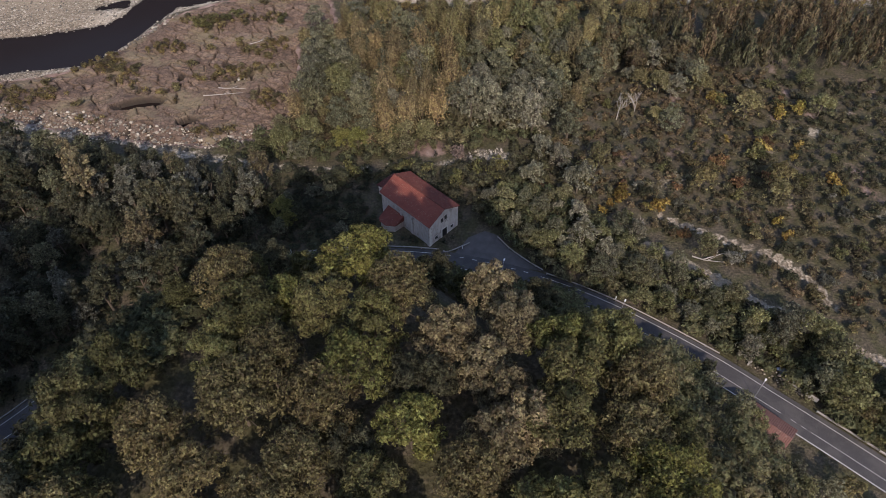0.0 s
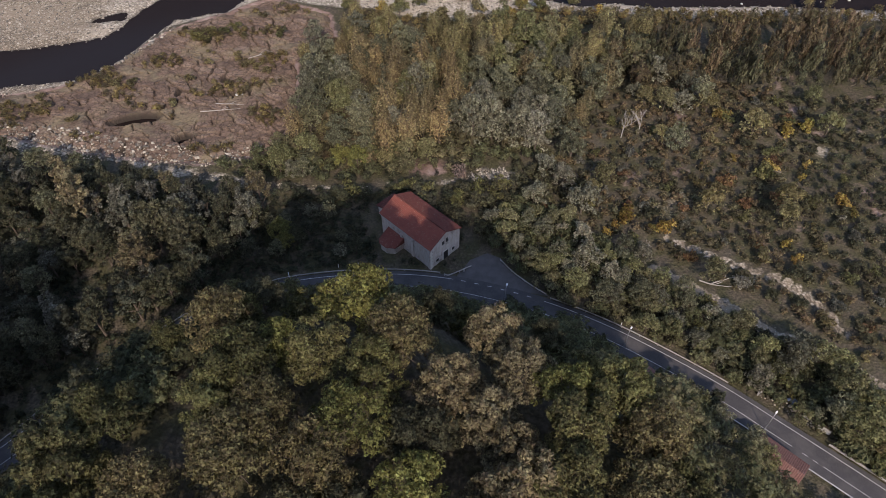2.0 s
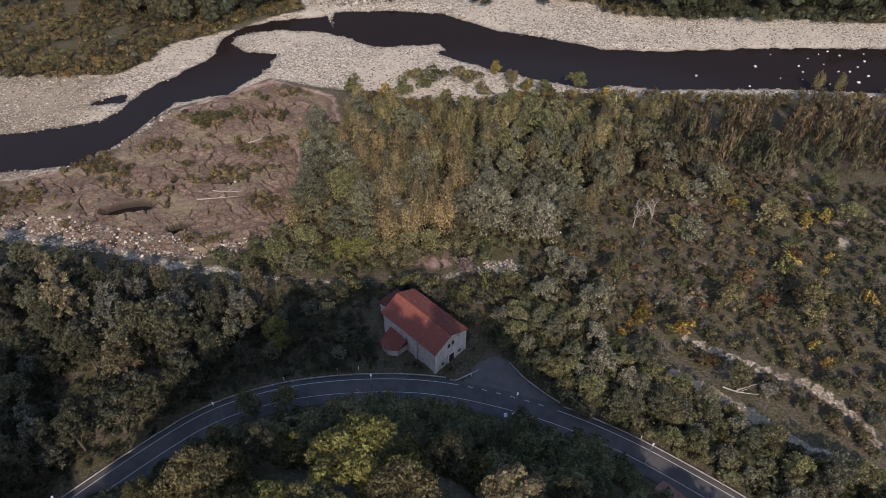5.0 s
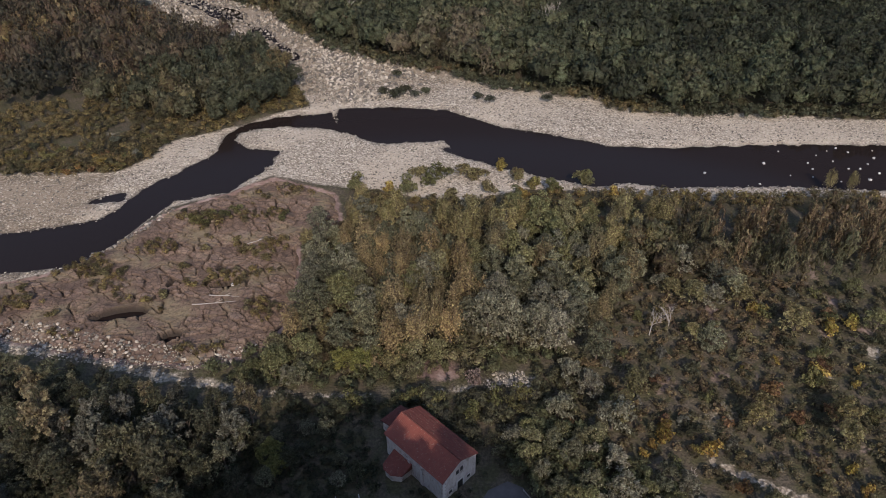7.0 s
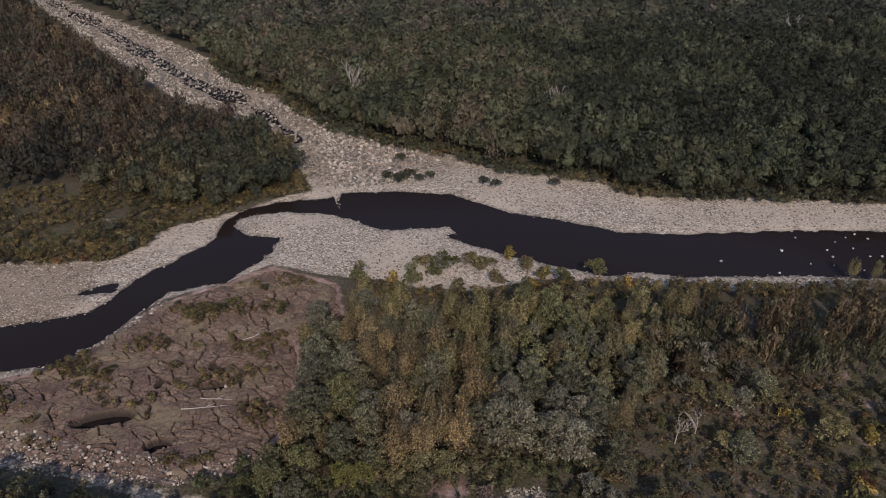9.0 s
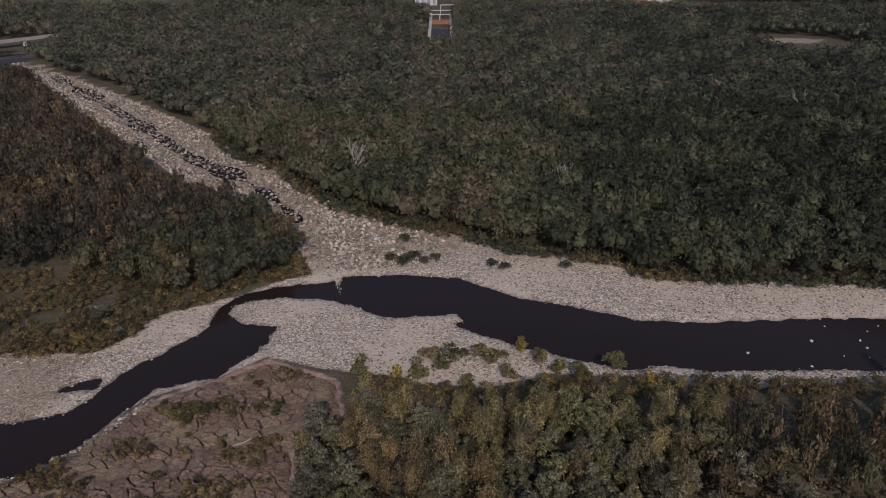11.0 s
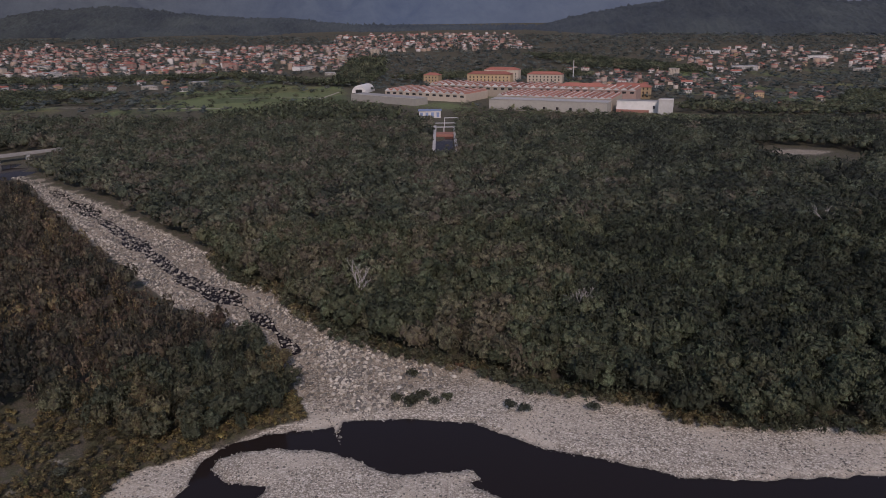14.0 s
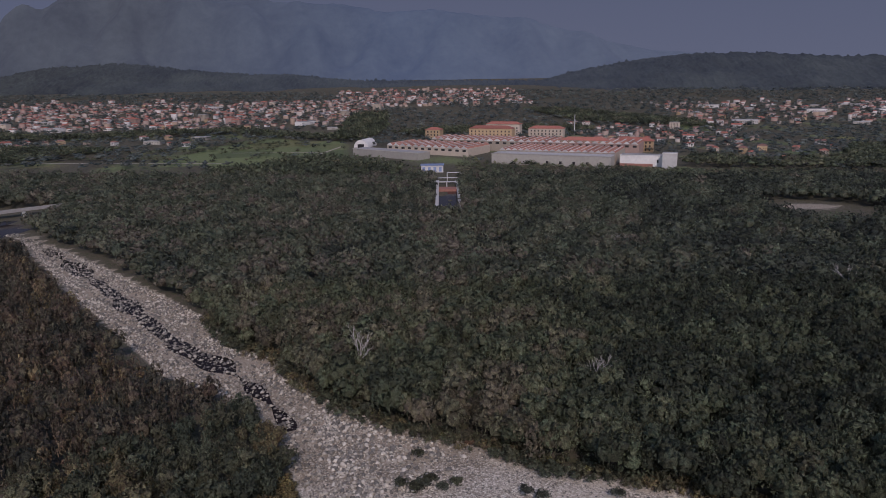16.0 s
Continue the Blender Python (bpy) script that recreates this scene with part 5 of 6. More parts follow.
stones("stream_stones", TRIB[1:-1], 330000, 0.28, 1.15, 62, "pale boulders and dark stones in the side stream",
       lambda x, y, r: (r.uniform(0, 1, len(x)) < np.where(off_line(TRIB_STREAM, x, y) < 7, 0.42, np.maximum(0.62 + 0.45 * ripple(x, y, 34, 16), 0.95 - 0.1 * inside(TRIB, x, y)))) & (inside(TRIB, x, y) > -1.2), 3, 0.3, lambda x, y: 0.8 + 0.2 * np.clip(off_line(TRIB_STREAM, x, y) / 11 - 0.25, 0, 1))
stones("boulder_field", [(-62, 352), (-30, 326), (-4, 313), (-8, 290), (-24, 284), (-46, 281), (-53, 310)], 9000, 0.22, 1.0, 70, "pale boulders and dark cobbles where the side stream meets the river", lambda x, y, r: r.uniform(0, 1, len(x)) < np.clip(0.75 + 0.4 * ripple(x, y, 16, 21) - 0.02 * np.clip(x + 40, 0, 40), 0.1, 1), 3, 0.35)
stones("rock_rubble", [(-125, 151), (-95, 144), (-62, 140.5), (-46, 144), (-48, 150), (-62, 148), (-82, 151), (-100, 157), (-125, 160)], 4500, 0.14, 0.6, 66, "pale rubble along the foot of the bedrock")
stones("shore_rubble", [(-110, 179), (-97, 187.5), (-89.5, 198), (-85.5, 209), (-88.5, 210.5), (-94, 200), (-100.5, 191), (-112, 181.5)], 1500, 0.2, 0.8, 68, "pale rubble where the bedrock meets the water", lambda x, y, r: shore(x, y) < 1.0)
stones("wash_bank_stones", [(8, 140.5), (16, 141), (18.5, 135), (13.6, 133.7), (8, 137.5)], 800, 0.12, 0.45, 67, "pinkish stones on the bare bank behind the house")
stones("hollow_stones", [(9, 126), (17, 125), (19, 119), (13, 120)], 400, 0.12, 0.4, 69, "pale stones scattered in the shade beside the lay-by")
stones("wash_stones", WASH, 2600, 0.13, 0.5, 63, "grey stones in the dry wash behind the house", lambda x, y, r: np.hypot((x + 4.5) / 7.5, (y - 141) / 4) > 0.9)
stones("track_stones", [(47, 105), (54, 99), (63, 91), (69, 85.7), (74, 83.5), (81, 77.2), (88, 72), (111, 54.5), (113, 57.5), (90, 75), (83, 80.2), (75, 86.5), (71, 88.7), (65, 94), (55, 101.9), (49, 107)], 2600, 0.12, 0.4, 64, "pale stones along the dry track")
r = np.random.RandomState(71)
for x, y, k in ((107, 235, 1.0), (85, 229, 0.8), (122, 235, 0.6), (136, 245, 0.6), (134, 231, 0.6), (115, 243, 0.5), (122, 231, 0.7), (139, 242, 0.6), (138, 231, 0.7), (146, 238, 0.9), (113, 227, 0.5), (101, 222, 0.6), (138, 224, 0.9), (127, 240, 0.5), (131, 236, 0.5), (142, 234, 0.6),
                (143, 228, 0.8), (120, 226, 0.4), (128, 223, 0.5), (148, 243, 0.6), (132, 243, 0.4), (-59, 171, 0.8), (-57.5, 171, 0.7)):
    v, f = stone_shape(r)
    b = tagged(new("boulder", mesh_np("boulder", v * k * 0.72 * r.uniform(0.85, 1.2, 3), f, STONE)), "pale boulder standing in the river shallows" if x > 0 else "white boulder in a rock hollow", "boulder", "boulders in the river")
    b.location = (x, y, -0.85 if x > 0 else float(height(x, y)) + 0.3)

q, t = smooth_line(TRIB_STREAM, 5.0)
keep = q[:, 1] > 286
q, side = q[keep], np.stack([-t[keep][:, 1], t[keep][:, 0]], 1)
half = np.clip(1.2 + 3.2 * np.clip((q[:, 1] - 330) / 60, 0, 1) + 2.3 * ripple(q[:, 0], q[:, 1], 40, 15), 0.5, 7)[:, None]
k = len(q)
i = np.arange(k - 1)
bed = np.concatenate([np.column_stack([q + side * half, np.full(k, -0.14)]), np.column_stack([q - side * half, np.full(k, -0.14)])])
tagged(new("stream", mesh_np("stream", bed, np.stack([i, i + 1, i + k + 1, i + k], 1), WATER)), "thin dark side stream between pale boulders", "stream", kind="structure")


# ---------------------------------------------------------------- the house by the road
HOUSE_AT = (-3.0, 106.5)


def slope(bm, a, b, c, d, pitch=0.36, lift=0.055, thick=0.14):
    """A tiled roof slope between eaves a-b and ridge d-c, ribbed by its rows of tiles."""
    a, b, c, d = (Vector(p) for p in (a, b, c, d))
    n = max(2, int((b - a).length / pitch))
    up = (b - a).cross(d - a).normalized()
    if up.z < 0:
        up = -up
    rows = []
    for j in range(7):
        k = j / 6
        p0, p1 = a.lerp(d, k), b.lerp(c, k)
        rows.append([bm.verts.new(p0.lerp(p1, i / (2 * n)) + up * ((lift if i % 2 else 0) + (0.03 if j % 2 else 0) + random.uniform(-0.02, 0.02))) for i in range(2 * n + 1)])
    for r0, r1 in zip(rows, rows[1:]):
        for i in range(2 * n):
            bm.faces.new((r0[i], r0[i + 1], r1[i + 1], r1[i]))
    low = [bm.verts.new(p - up * thick) for p in (a, b, c, d)]
    bm.faces.new(low[::-1])
    bm.faces.new(rows[0][::-1] + low[:2])
    bm.faces.new(rows[-1] + [low[2], low[3]])
    bm.faces.new([r[0] for r in rows] + [low[3], low[0]])
    bm.faces.new([r[-1] for r in rows][::-1] + [low[1], low[2]])
    return bm


def opening(h, x, z, w, t, label, frame_w=0.18):
    """A dark opening in the gable wall, with a pale stone surround."""
    win = part("window" if z > 0.2 else "door", boxes(((x - w / 2, -0.03, z), (x + w / 2, 0.05, z + t))), DARK, h, label)
    if frame_w:
        f = frame_w
        part("surround", boxes(((x - w / 2 - f, -0.08, z), (x - w / 2, 0.04, z + t)), ((x + w / 2, -0.08, z), (x + w / 2 + f, 0.04, z + t)), ((x - w / 2 - f, -0.08, z + t), (x + w / 2 + f, 0.04, z + t + f))), PALE_STONE, win)
    return win


def house():
    h = tagged(new("old_house"), "old stone house with stained plaster and a red tile roof", "house")
    L, W, E, R = 16.2, 9.3, 6.7, 9.0      # length, gable width, eaves, ridge
    bm = bmesh.new()
    prof = [(0, -0.6), (W, -0.6), (W, E), (W / 2, R - 0.1), (0, E)]
    a = [bm.verts.new((x, 0, z)) for x, z in prof]
    b = [bm.verts.new((x, L, z)) for x, z in prof]
    bm.faces.new(a), bm.faces.new(b[::-1])
    for i in range(5):
        bm.faces.new((a[(i + 1) % 5], a[i], b[i], b[(i + 1) % 5]))
    bmesh.ops.recalc_face_normals(bm, faces=bm.faces[:])
    part("wall", bm, PLASTER, h)
    drop = 0.4 * (R - E) / (W / 2)
    part("roof", slope(bmesh.new(), (-0.4, -0.3, E - drop), (-0.4, L + 0.3, E - drop), (W / 2, L + 0.3, R), (W / 2, -0.3, R)), ROOF_TILE, h, "weathered red tile roof")
    part("roof", slope(bmesh.new(), (W + 0.4, -0.3, E - drop), (W + 0.4, L + 0.3, E - drop), (W / 2, L + 0.3, R), (W / 2, -0.3, R)), ROOF_TILE, h, "weathered red tile roof")
    bm = bmesh.new()
    for i in range(int(L / 0.45) + 1):
        rod(bm, (W / 2, -0.3 + i * 0.45, R + 0.03), (W / 2, 0.2 + i * 0.45, R + 0.06), 0.13, 0.15, 7)
    part("ridge_tiles", bm, ROOF_TILE, h)
    part("cornice", boxes(((-0.25, -0.02, E - 0.55), (-0.002, L, E - 0.3))), PALE_STONE, h)
    for y, t in ((-0.06, 6.2), (5.4, 5.6), (9.0, 4.6)):
        part("pilaster", boxes(((-0.22, y, -0.6), (0.25, y + 0.7, t))), PLASTER, h)
    part("corner_stones", boxes(*[((-0.10 - 0.06 * (i % 2), -0.10, -0.4 + 0.55 * i), (0.45 + 0.25 * (i % 2), 0.02, 0.08 + 0.55 * i)) for i in range(11)]), PALE_STONE, h)
    opening(h, 4.0, 5.0, 0.75, 1.2, "dark attic window", 0)
    opening(h, 5.2, 5.2, 0.75, 1.2, "dark attic window", 0)
    opening(h, 4.8, -0.1, 1.5, 2.5, "dark doorway with a pale stone surround", 0.34)
    opening(h, 2.1, 0.9, 0.9, 0.9, "small barred window", 0.14)
    opening(h, 7.2, 0.9, 0.9, 0.9, "small barred window", 0.14)
    # the round-cornered annex on the long side and the low shed behind
    out = [(0.2, 9.0), (0.2, 13.4), (-3.2, 13.4), (-3.8, 12.5), (-3.8, 10.7), (-2.6, 9.1)]
    part("annex_wall", prism(bmesh.new(), out, -0.5, 2.1), PLASTER, h)
    bm = bmesh.new()
    top = [bm.verts.new((x, y, 3.7)) for x, y in ((-0.02, 8.6), (-0.02, 13.9))]
    low = [bm.verts.new((x, y, 2.15)) for x, y in ((-0.02, 13.9), (-3.4, 13.7), (-4.15, 12.7), (-4.15, 10.5), (-2.75, 8.7), (-0.02, 8.6))]
    for tri in ((top[1], low[0], low[1]), (top[1], low[1], low[2]), (top[1], low[2], low[3], top[0]), (top[0], low[3], low[4]), (top[0], low[4], low[5])):
        bm.faces.new(tri)
    bm.faces.new(low)
    bmesh.ops.recalc_face_normals(bm, faces=bm.faces[:])
    part("annex_roof", bm, ROOF_TILE, h, "low faded tile roof")
    part("shed_wall", boxes(((3.4, L, -0.5), (8.6, L + 5.2, 3.0))), PLASTER, h)
    part("shed_roof", slope(bmesh.new(), (3.1, L + 5.6, 2.9), (8.9, L + 5.6, 2.9), (8.9, L + 0.02, 4.4), (3.1, L + 0.02, 4.4)), ROOF_TILE, h, "low faded tile roof")
    h.matrix_basis = Matrix.Translation((*HOUSE_AT, 0)) @ Matrix.Rotation(radians(45), 4, "Z")
    return h


PALE_STONE = plain_mat("pale_stone", (0.52, 0.49, 0.45), 0.85, 2.0, 0.2, relief=0.02)
house()


# ---------------------------------------------------------------- by the road
FADED_TILE = tile_roof_mat("faded_tile", (0.10, 0.048, 0.04), (0.21, 0.108, 0.085))


def roadside_house(x, y, length, ridge):
    """A low house below the road at the foot of the spur; its ridge runs along the road from x, y."""
    h = tagged(new("roadside_house"), "low house with a faded pink tile roof below the road", "house")
    part("wall", boxes(((0.4, -6.6, -1.0), (length - 0.4, -0.4, ridge - 1.8))), PLASTER, h)
    part("roof", slope(bmesh.new(), (0, -7, ridge - 1.8), (length, -7, ridge - 1.8), (length, -3.5, ridge), (0, -3.5, ridge)), FADED_TILE, h, "faded tile roof slope")
    part("roof", slope(bmesh.new(), (0, 0, ridge - 1.8), (length, 0, ridge - 1.8), (length, -3.5, ridge), (0, -3.5, ridge)), FADED_TILE, h, "faded tile roof slope")
    h.matrix_basis = pose(x, y, 0, 0, 0, -45)
    return h


roadside_house(58.0, 64.0, 9, 5.6)
roadside_house(38.5, 80.0, 6, 5.4)
stones("rubble", [(60, 74), (63, 78), (68, 73), (73, 67), (71, 64.8), (66, 69)], 400, 0.15, 0.55, 65, "rubble of a ruin overgrown beside the road")
ruin = tagged(new("ruined_wall"), "low broken concrete wall of a ruin by the road", "wall")
for i, (x, y, l, t) in enumerate(((71.3, 66.2, 2.4, 0.9), (69.5, 68.6, 1.8, 0.6), (62.2, 74.6, 2.6, 1.0))):
    part("wall_piece", boxes(((-l / 2, -0.15, -0.3), (l / 2, 0.15, t)), m=pose(x, y, 0, 0, 0, -42 + 80 * (i == 2))), CONCRETE, ruin)
BLUE = plain_mat("faded_blue", (0.16, 0.20, 0.30), 0.6, 2.0, 0.3)
for x, y, m, k in ((67.6, 72.0, BLUE, 0.6), (68.3, 71.3, LAMP_WHITE, 0.45), (69.2, 70.0, LAMP_WHITE, 0.4), (67.0, 72.6, BLUE, 0.4)):
    bm = boxes(((-k, -k * 0.7, 0), (k, k * 0.7, k)))
    bmesh.ops.bevel(bm, geom=bm.edges[:], offset=0.12 * k, segments=1, affect="EDGES")
    d = tagged(part("plastic_crate", bm, m), "faded plastic crate dumped among the rubble", "crate")
    d.matrix_basis = pose(x, y, 0.15, 8, 5, 35 * x)
marker = tagged(part("marker_post", boxes(((-0.07, -0.07, -0.2), (0.07, 0.07, 0.95))), LAMP_WHITE), "white roadside marker post", "post", "marker posts")
for i, (x, y) in enumerate(((-35, 104.9), (-24, 107.2), (-19.5, 107.6), (4.5, 105.6), (25, 97.6), (37.4, 90.6))):
    m = pose(x, y, 0)
    if i:
        copy_thing(marker, m)
    else:
        marker.matrix_basis = m


# ---------------------------------------------------------------- dead trees and driftwood
def bare_tree(x, y, h, seed, label):
    r = random.Random(seed)
    t = tagged(new("dead_tree"), label, "tree", "dead trees")
    bm, twigs = bmesh.new(), bmesh.new()

    def grow(a, way, length, rad, level):
        b = a + way * length
        rod(bm if level < 2 else twigs, a, b, rad, rad * 0.6, 5 if level < 2 else 3)
        if level < 4:
            for i in range(3 if level else 4):
                turn = Vector((r.uniform(-1, 1), r.uniform(-1, 1), r.uniform(0.0, 0.6))) * 0.75
                grow(a.lerp(b, r.uniform(0.55, 1.0)), (way + turn).normalized(), length * r.uniform(0.5, 0.72), rad * 0.55, level + 1)

    grow(Vector((0, 0, -0.3)), Vector((0.03, 0.02, 1)).normalized(), h * 0.45, h * 0.018, 0)
    part("trunk", bm, PALE_BARK, t)
    part("twig_crown", twigs, PALE_BARK, t)
    t.location = (x, y, float(height(x, y)))
    return t


for i, (x, y, h) in enumerate(((-48, 365, 25), (45.7, 345, 21), (49, 349, 19), (204, 455, 22), (-104, 425, 17), (103, 560, 20))):
    bare_tree(x, y, h, 300 + i, "leafless pale dead tree standing in the wood")
for i, (x, y, h) in enumerate(((0, 151, 11), (48, 152, 10), (53, 154, 9), (7.5, 133, 6), (46, 110, 6))):
    bare_tree(x, y, h, 340 + i, "thin pale leafless tree among the bushes")
for x, y, l, a in ((-62, 163, 11, 4), (-60, 166, 8, -5), (-56, 190, 9, 28), (60, 101, 7, -20), (62, 102, 6, 15)):
    r0 = random.Random(int(x * 7 + y))
    bm = bmesh.new()
    p = Vector((-l / 2, 0, 0.25))
    for i in range(5):
        q = p + Vector((l / 5, r0.uniform(-0.3, 0.3), r0.uniform(-0.05, 0.08)))
        rod(bm, p, q, 0.17 - 0.025 * i, 0.145 - 0.025 * i, 6)
        p = q
    rod(bm, (0, 0, 0.3), (l * 0.2, 1.1, 0.5), 0.1, 0.04, 5)
    d = tagged(part("driftwood", bm, PALE_BARK), "bleached driftwood trunk lying on the ground", "driftwood")
    d.matrix_basis = pose(x, y, float(height(x, y)) + 0.35, 0, 0, a)


# ---------------------------------------------------------------- bridge, weir and canal
WALL = [plain_mat("wall_" + n, c, 0.9, 0.25, 0.2, rand=0.25) for n, c in (("cream", (0.31, 0.255, 0.195)), ("white", (0.42, 0.395, 0.36)), ("pink", (0.24, 0.16, 0.13)), ("yellow", (0.32, 0.225, 0.13)), ("grey", (0.275, 0.25, 0.21)))]
ROOFS = [plain_mat("roof_" + n, c, 0.9, 0.3, 0.25, rand=0.2) for n, c in (("red", (0.25, 0.095, 0.066)), ("brown", (0.19, 0.105, 0.08)), ("grey", (0.26, 0.245, 0.225)))]
OLD_CONCRETE = plain_mat("old_concrete", (0.20, 0.185, 0.165), 0.9, 0.5, 0.3)
bridge = tagged(new("bridge"), "long low concrete road bridge over the side stream", "bridge")
bm = boxes(((-70, -4, 5.0), (120, 4, 6.0)), ((-70, -4, 6.0), (120, -3.6, 7.0)), ((-70, 3.6, 6.0), (120, 4, 7.0)))
part("deck", bm, OLD_CONCRETE, bridge)
for i in range(7):
    part("pier", boxes(((-50 + 25 * i, -3, -2), (-47 + 25 * i, 3, 5.0))), CONCRETE, bridge)
bridge.matrix_basis = pose(-440, 700, 0, 0, 0, 43)
part_water = mesh_np("canal", [(-17, 716, 0.12), (0, 716, 0.12), (2, 852, 0.12), (-17, 852, 0.12)], [(0, 1, 2, 3)], WATER)
tagged(new("canal", part_water), "dark water of a mill canal", "canal", kind="structure")
weir = tagged(new("canal_weir"), "concrete canal weir with a footbridge and gate frame", "weir")
part("side_wall", boxes(((-20, 715, -0.5), (-17, 900, 3))), CONCRETE, weir)
part("side_wall", boxes(((2, 740, -0.5), (5, 900, 3))), CONCRETE, weir)
part("sill", boxes(((-17, 836, 0), (2, 852, 2.6))), BRICK_RED, weir, "reddish brick sill")
part("footbridge", boxes(((-26, 856, 7), (14, 859, 7.7)), ((-26, 880, 8), (14, 883, 8.6))), CONCRETE, weir)
for x in (-26, -9, 12):
    part("pillar", boxes(((x, 856.5, 0), (x + 1.2, 858.5, 7))), CONCRETE, weir)
for x in (-8, 8):
    part("gate_post", boxes(((x, 900, 0), (x + 0.9, 901, 12))), CONCRETE, weir)
part("gate_beam", boxes(((-8, 900, 11.1), (8.9, 901, 12))), CONCRETE, weir)
pump = tagged(new("pump_house"), "small blue and white pump house by the canal", "building")
part("wall", boxes(((-40, 985, 0), (-12, 997, 9))), WALL[1], pump)
for i in range(4):
    part("panel", boxes(((-38.5 + 7 * i, 984.9, 1), (-35 + 7 * i, 985.0, 7))), BLUE, pump, "blue wall panel")
part("roof", boxes(((-41, 984, 9), (-11, 998, 9.8))), BLUE, pump, "flat blue roof")


# ---------------------------------------------------------------- factory
SHED_TILE = plain_mat("shed_tile", (0.27, 0.125, 0.085), 0.9, 0.4, 0.35, rand=0.25)


def gabled(bm, x0, x1, y0, y1, z, rise, along="y"):
    """A gabled roof block over a rectangle, ridge along y or x."""
    if along == "y":
        a = [(x0, y0, z), (x1, y0, z), ((x0 + x1) / 2, y0, z + rise)]
        b = [(x, y1, q) for x, _, q in a]
    else:
        a = [(x0, y0, z), (x0, y1, z), (x0, (y0 + y1) / 2, z + rise)]
        b = [(x1, y, q) for _, y, q in a]
    va, vb = [bm.verts.new(p) for p in a], [bm.verts.new(p) for p in b]
    fs = [bm.faces.new(va), bm.faces.new(vb[::-1])] + [bm.faces.new((va[i], vb[i], vb[(i + 1) % 3], va[(i + 1) % 3])) for i in range(3)]
    bmesh.ops.recalc_face_normals(bm, faces=fs)
    return bm


def hipped(bm, x0, x1, y0, y1, z, rise):
    q = [bm.verts.new(p) for p in ((x0, y0, z), (x1, y0, z), (x1, y1, z), (x0, y1, z))]
    k = min(x1 - x0, y1 - y0) / 2
    if x1 - x0 >= y1 - y0:
        r = [bm.verts.new((x0 + k, (y0 + y1) / 2, z + rise)), bm.verts.new((x1 - k + 0.01, (y0 + y1) / 2, z + rise))]
        fs = [(q[0], q[1], r[1], r[0]), (q[1], q[2], r[1]), (q[2], q[3], r[0], r[1]), (q[3], q[0], r[0])]
    else:
        r = [bm.verts.new(((x0 + x1) / 2, y0 + k, z + rise)), bm.verts.new(((x0 + x1) / 2, y1 - k + 0.01, z + rise))]
        fs = [(q[0], q[1], r[0]), (q[1], q[2], r[1], r[0]), (q[2], q[3], r[1]), (q[3], q[0], r[0], r[1])]
    for f in fs:
        bm.faces.new(f)
    bm.faces.new(q[::-1])
    return bm


def windows(parent, x0, x1, n, rows, y, w, t):
    """Rows of dark windows on a front, each a part of its own."""
    me = None
    for z in rows:
        for i in range(n):
            x = x0 + (x1 - x0) * (i + 0.5) / n
            if me is None:
                o = part("window", boxes(((-w / 2, -0.15, 0), (w / 2, 0.1, t))), DARK, parent)
                me = o.data
            else:
                o = part("window", me, None, parent)
            o.location = (x, y, z)


def hall(name, label, x, y, turn, length, depth, h, wall, front=True):
    ob = tagged(new(name), label, "factory")
    part("wall", boxes(((0, 0, -1), (length, depth, h))), wall, ob)
    part("parapet", boxes(((-0.4, -0.4, h), (length + 0.4, 0.4, h + 0.9))), wall, ob)
    part("roof", boxes(((0.4, 0.4, h), (length - 0.4, depth, h + 0.4))), ROOFS[2], ob)
    ob.matrix_basis = pose(x, y, 0, 0, 0, turn)
    return ob


def sheds(name, label, x, y, turn, length, depth, h, bay, wall, off):
    ob = tagged(new(name), label, "factory")
    part("wall", boxes(((0, off, -1), (length, off + depth, h))), wall, ob)
    n = int(length / bay)
    me = None
    for i in range(n):
        if me is None:
            o = part("roof", gabled(bmesh.new(), 0.2, bay - 0.2, -0.5, depth + 0.5, 0, bay * 0.3), SHED_TILE, ob, "red tiled shed roof")
            me = o.data
        else:
            o = tagged(part("roof", me, None, ob), "red tiled shed roof")
        o.location = (i * length / n, off, h)
        part("gable", gabled(bmesh.new(), 0.1, bay - 0.1, -1.1, -0.55, -0.2, bay * 0.3 + 0.5), WALL[1], o, "pale gable coping")
        w = part("skylight", boxes(((bay * 0.62, 3, bay * 0.22), (bay * 0.78, depth - 3, bay * 0.24))), WALL[1], o)
    windows(ob, 0, length, n, (h - 5,), off, bay * 0.5, 3.0)
    ob.matrix_basis = pose(x, y, 0, 0, 0, turn)
    return ob


big = hall("factory", "long pale concrete factory front with a flat roof", 55, 1065, -23.6, 163, 30, 14, WALL[4])
windows(big, 70, 160, 5, (3,), 0, 3.5, 3.5)
rng = random.Random(55)
for u, k in ((38, 1.0), (44, 0.6), (52, 0.7), (62, 0.5), (78, 0.55), (84, 0.7), (96, 0.5), (118, 0.45), (150, 0.5), (8, 0.6), (-20, 1.1), (-28, 1.3), (-36, 1.2)):
    c, q = math.cos(radians(-23.6)), math.sin(radians(-23.6))
    plant(ROUNDS[rng.randint(0, 1)], 55 + u * c + 9 * q, 1065 + u * q - 9 * c, 0, k, rng=rng)
sheds("factory_sheds", "rows of red tiled factory sheds with cream walls", 55, 1065, -23.6, 163, 75, 16, 9, WALL[0], 34)
sheds("factory_sheds", "rows of red tiled factory sheds with pink walls", 66, 1110, -23.6, 185, 70, 17, 11, WALL[2], 100)
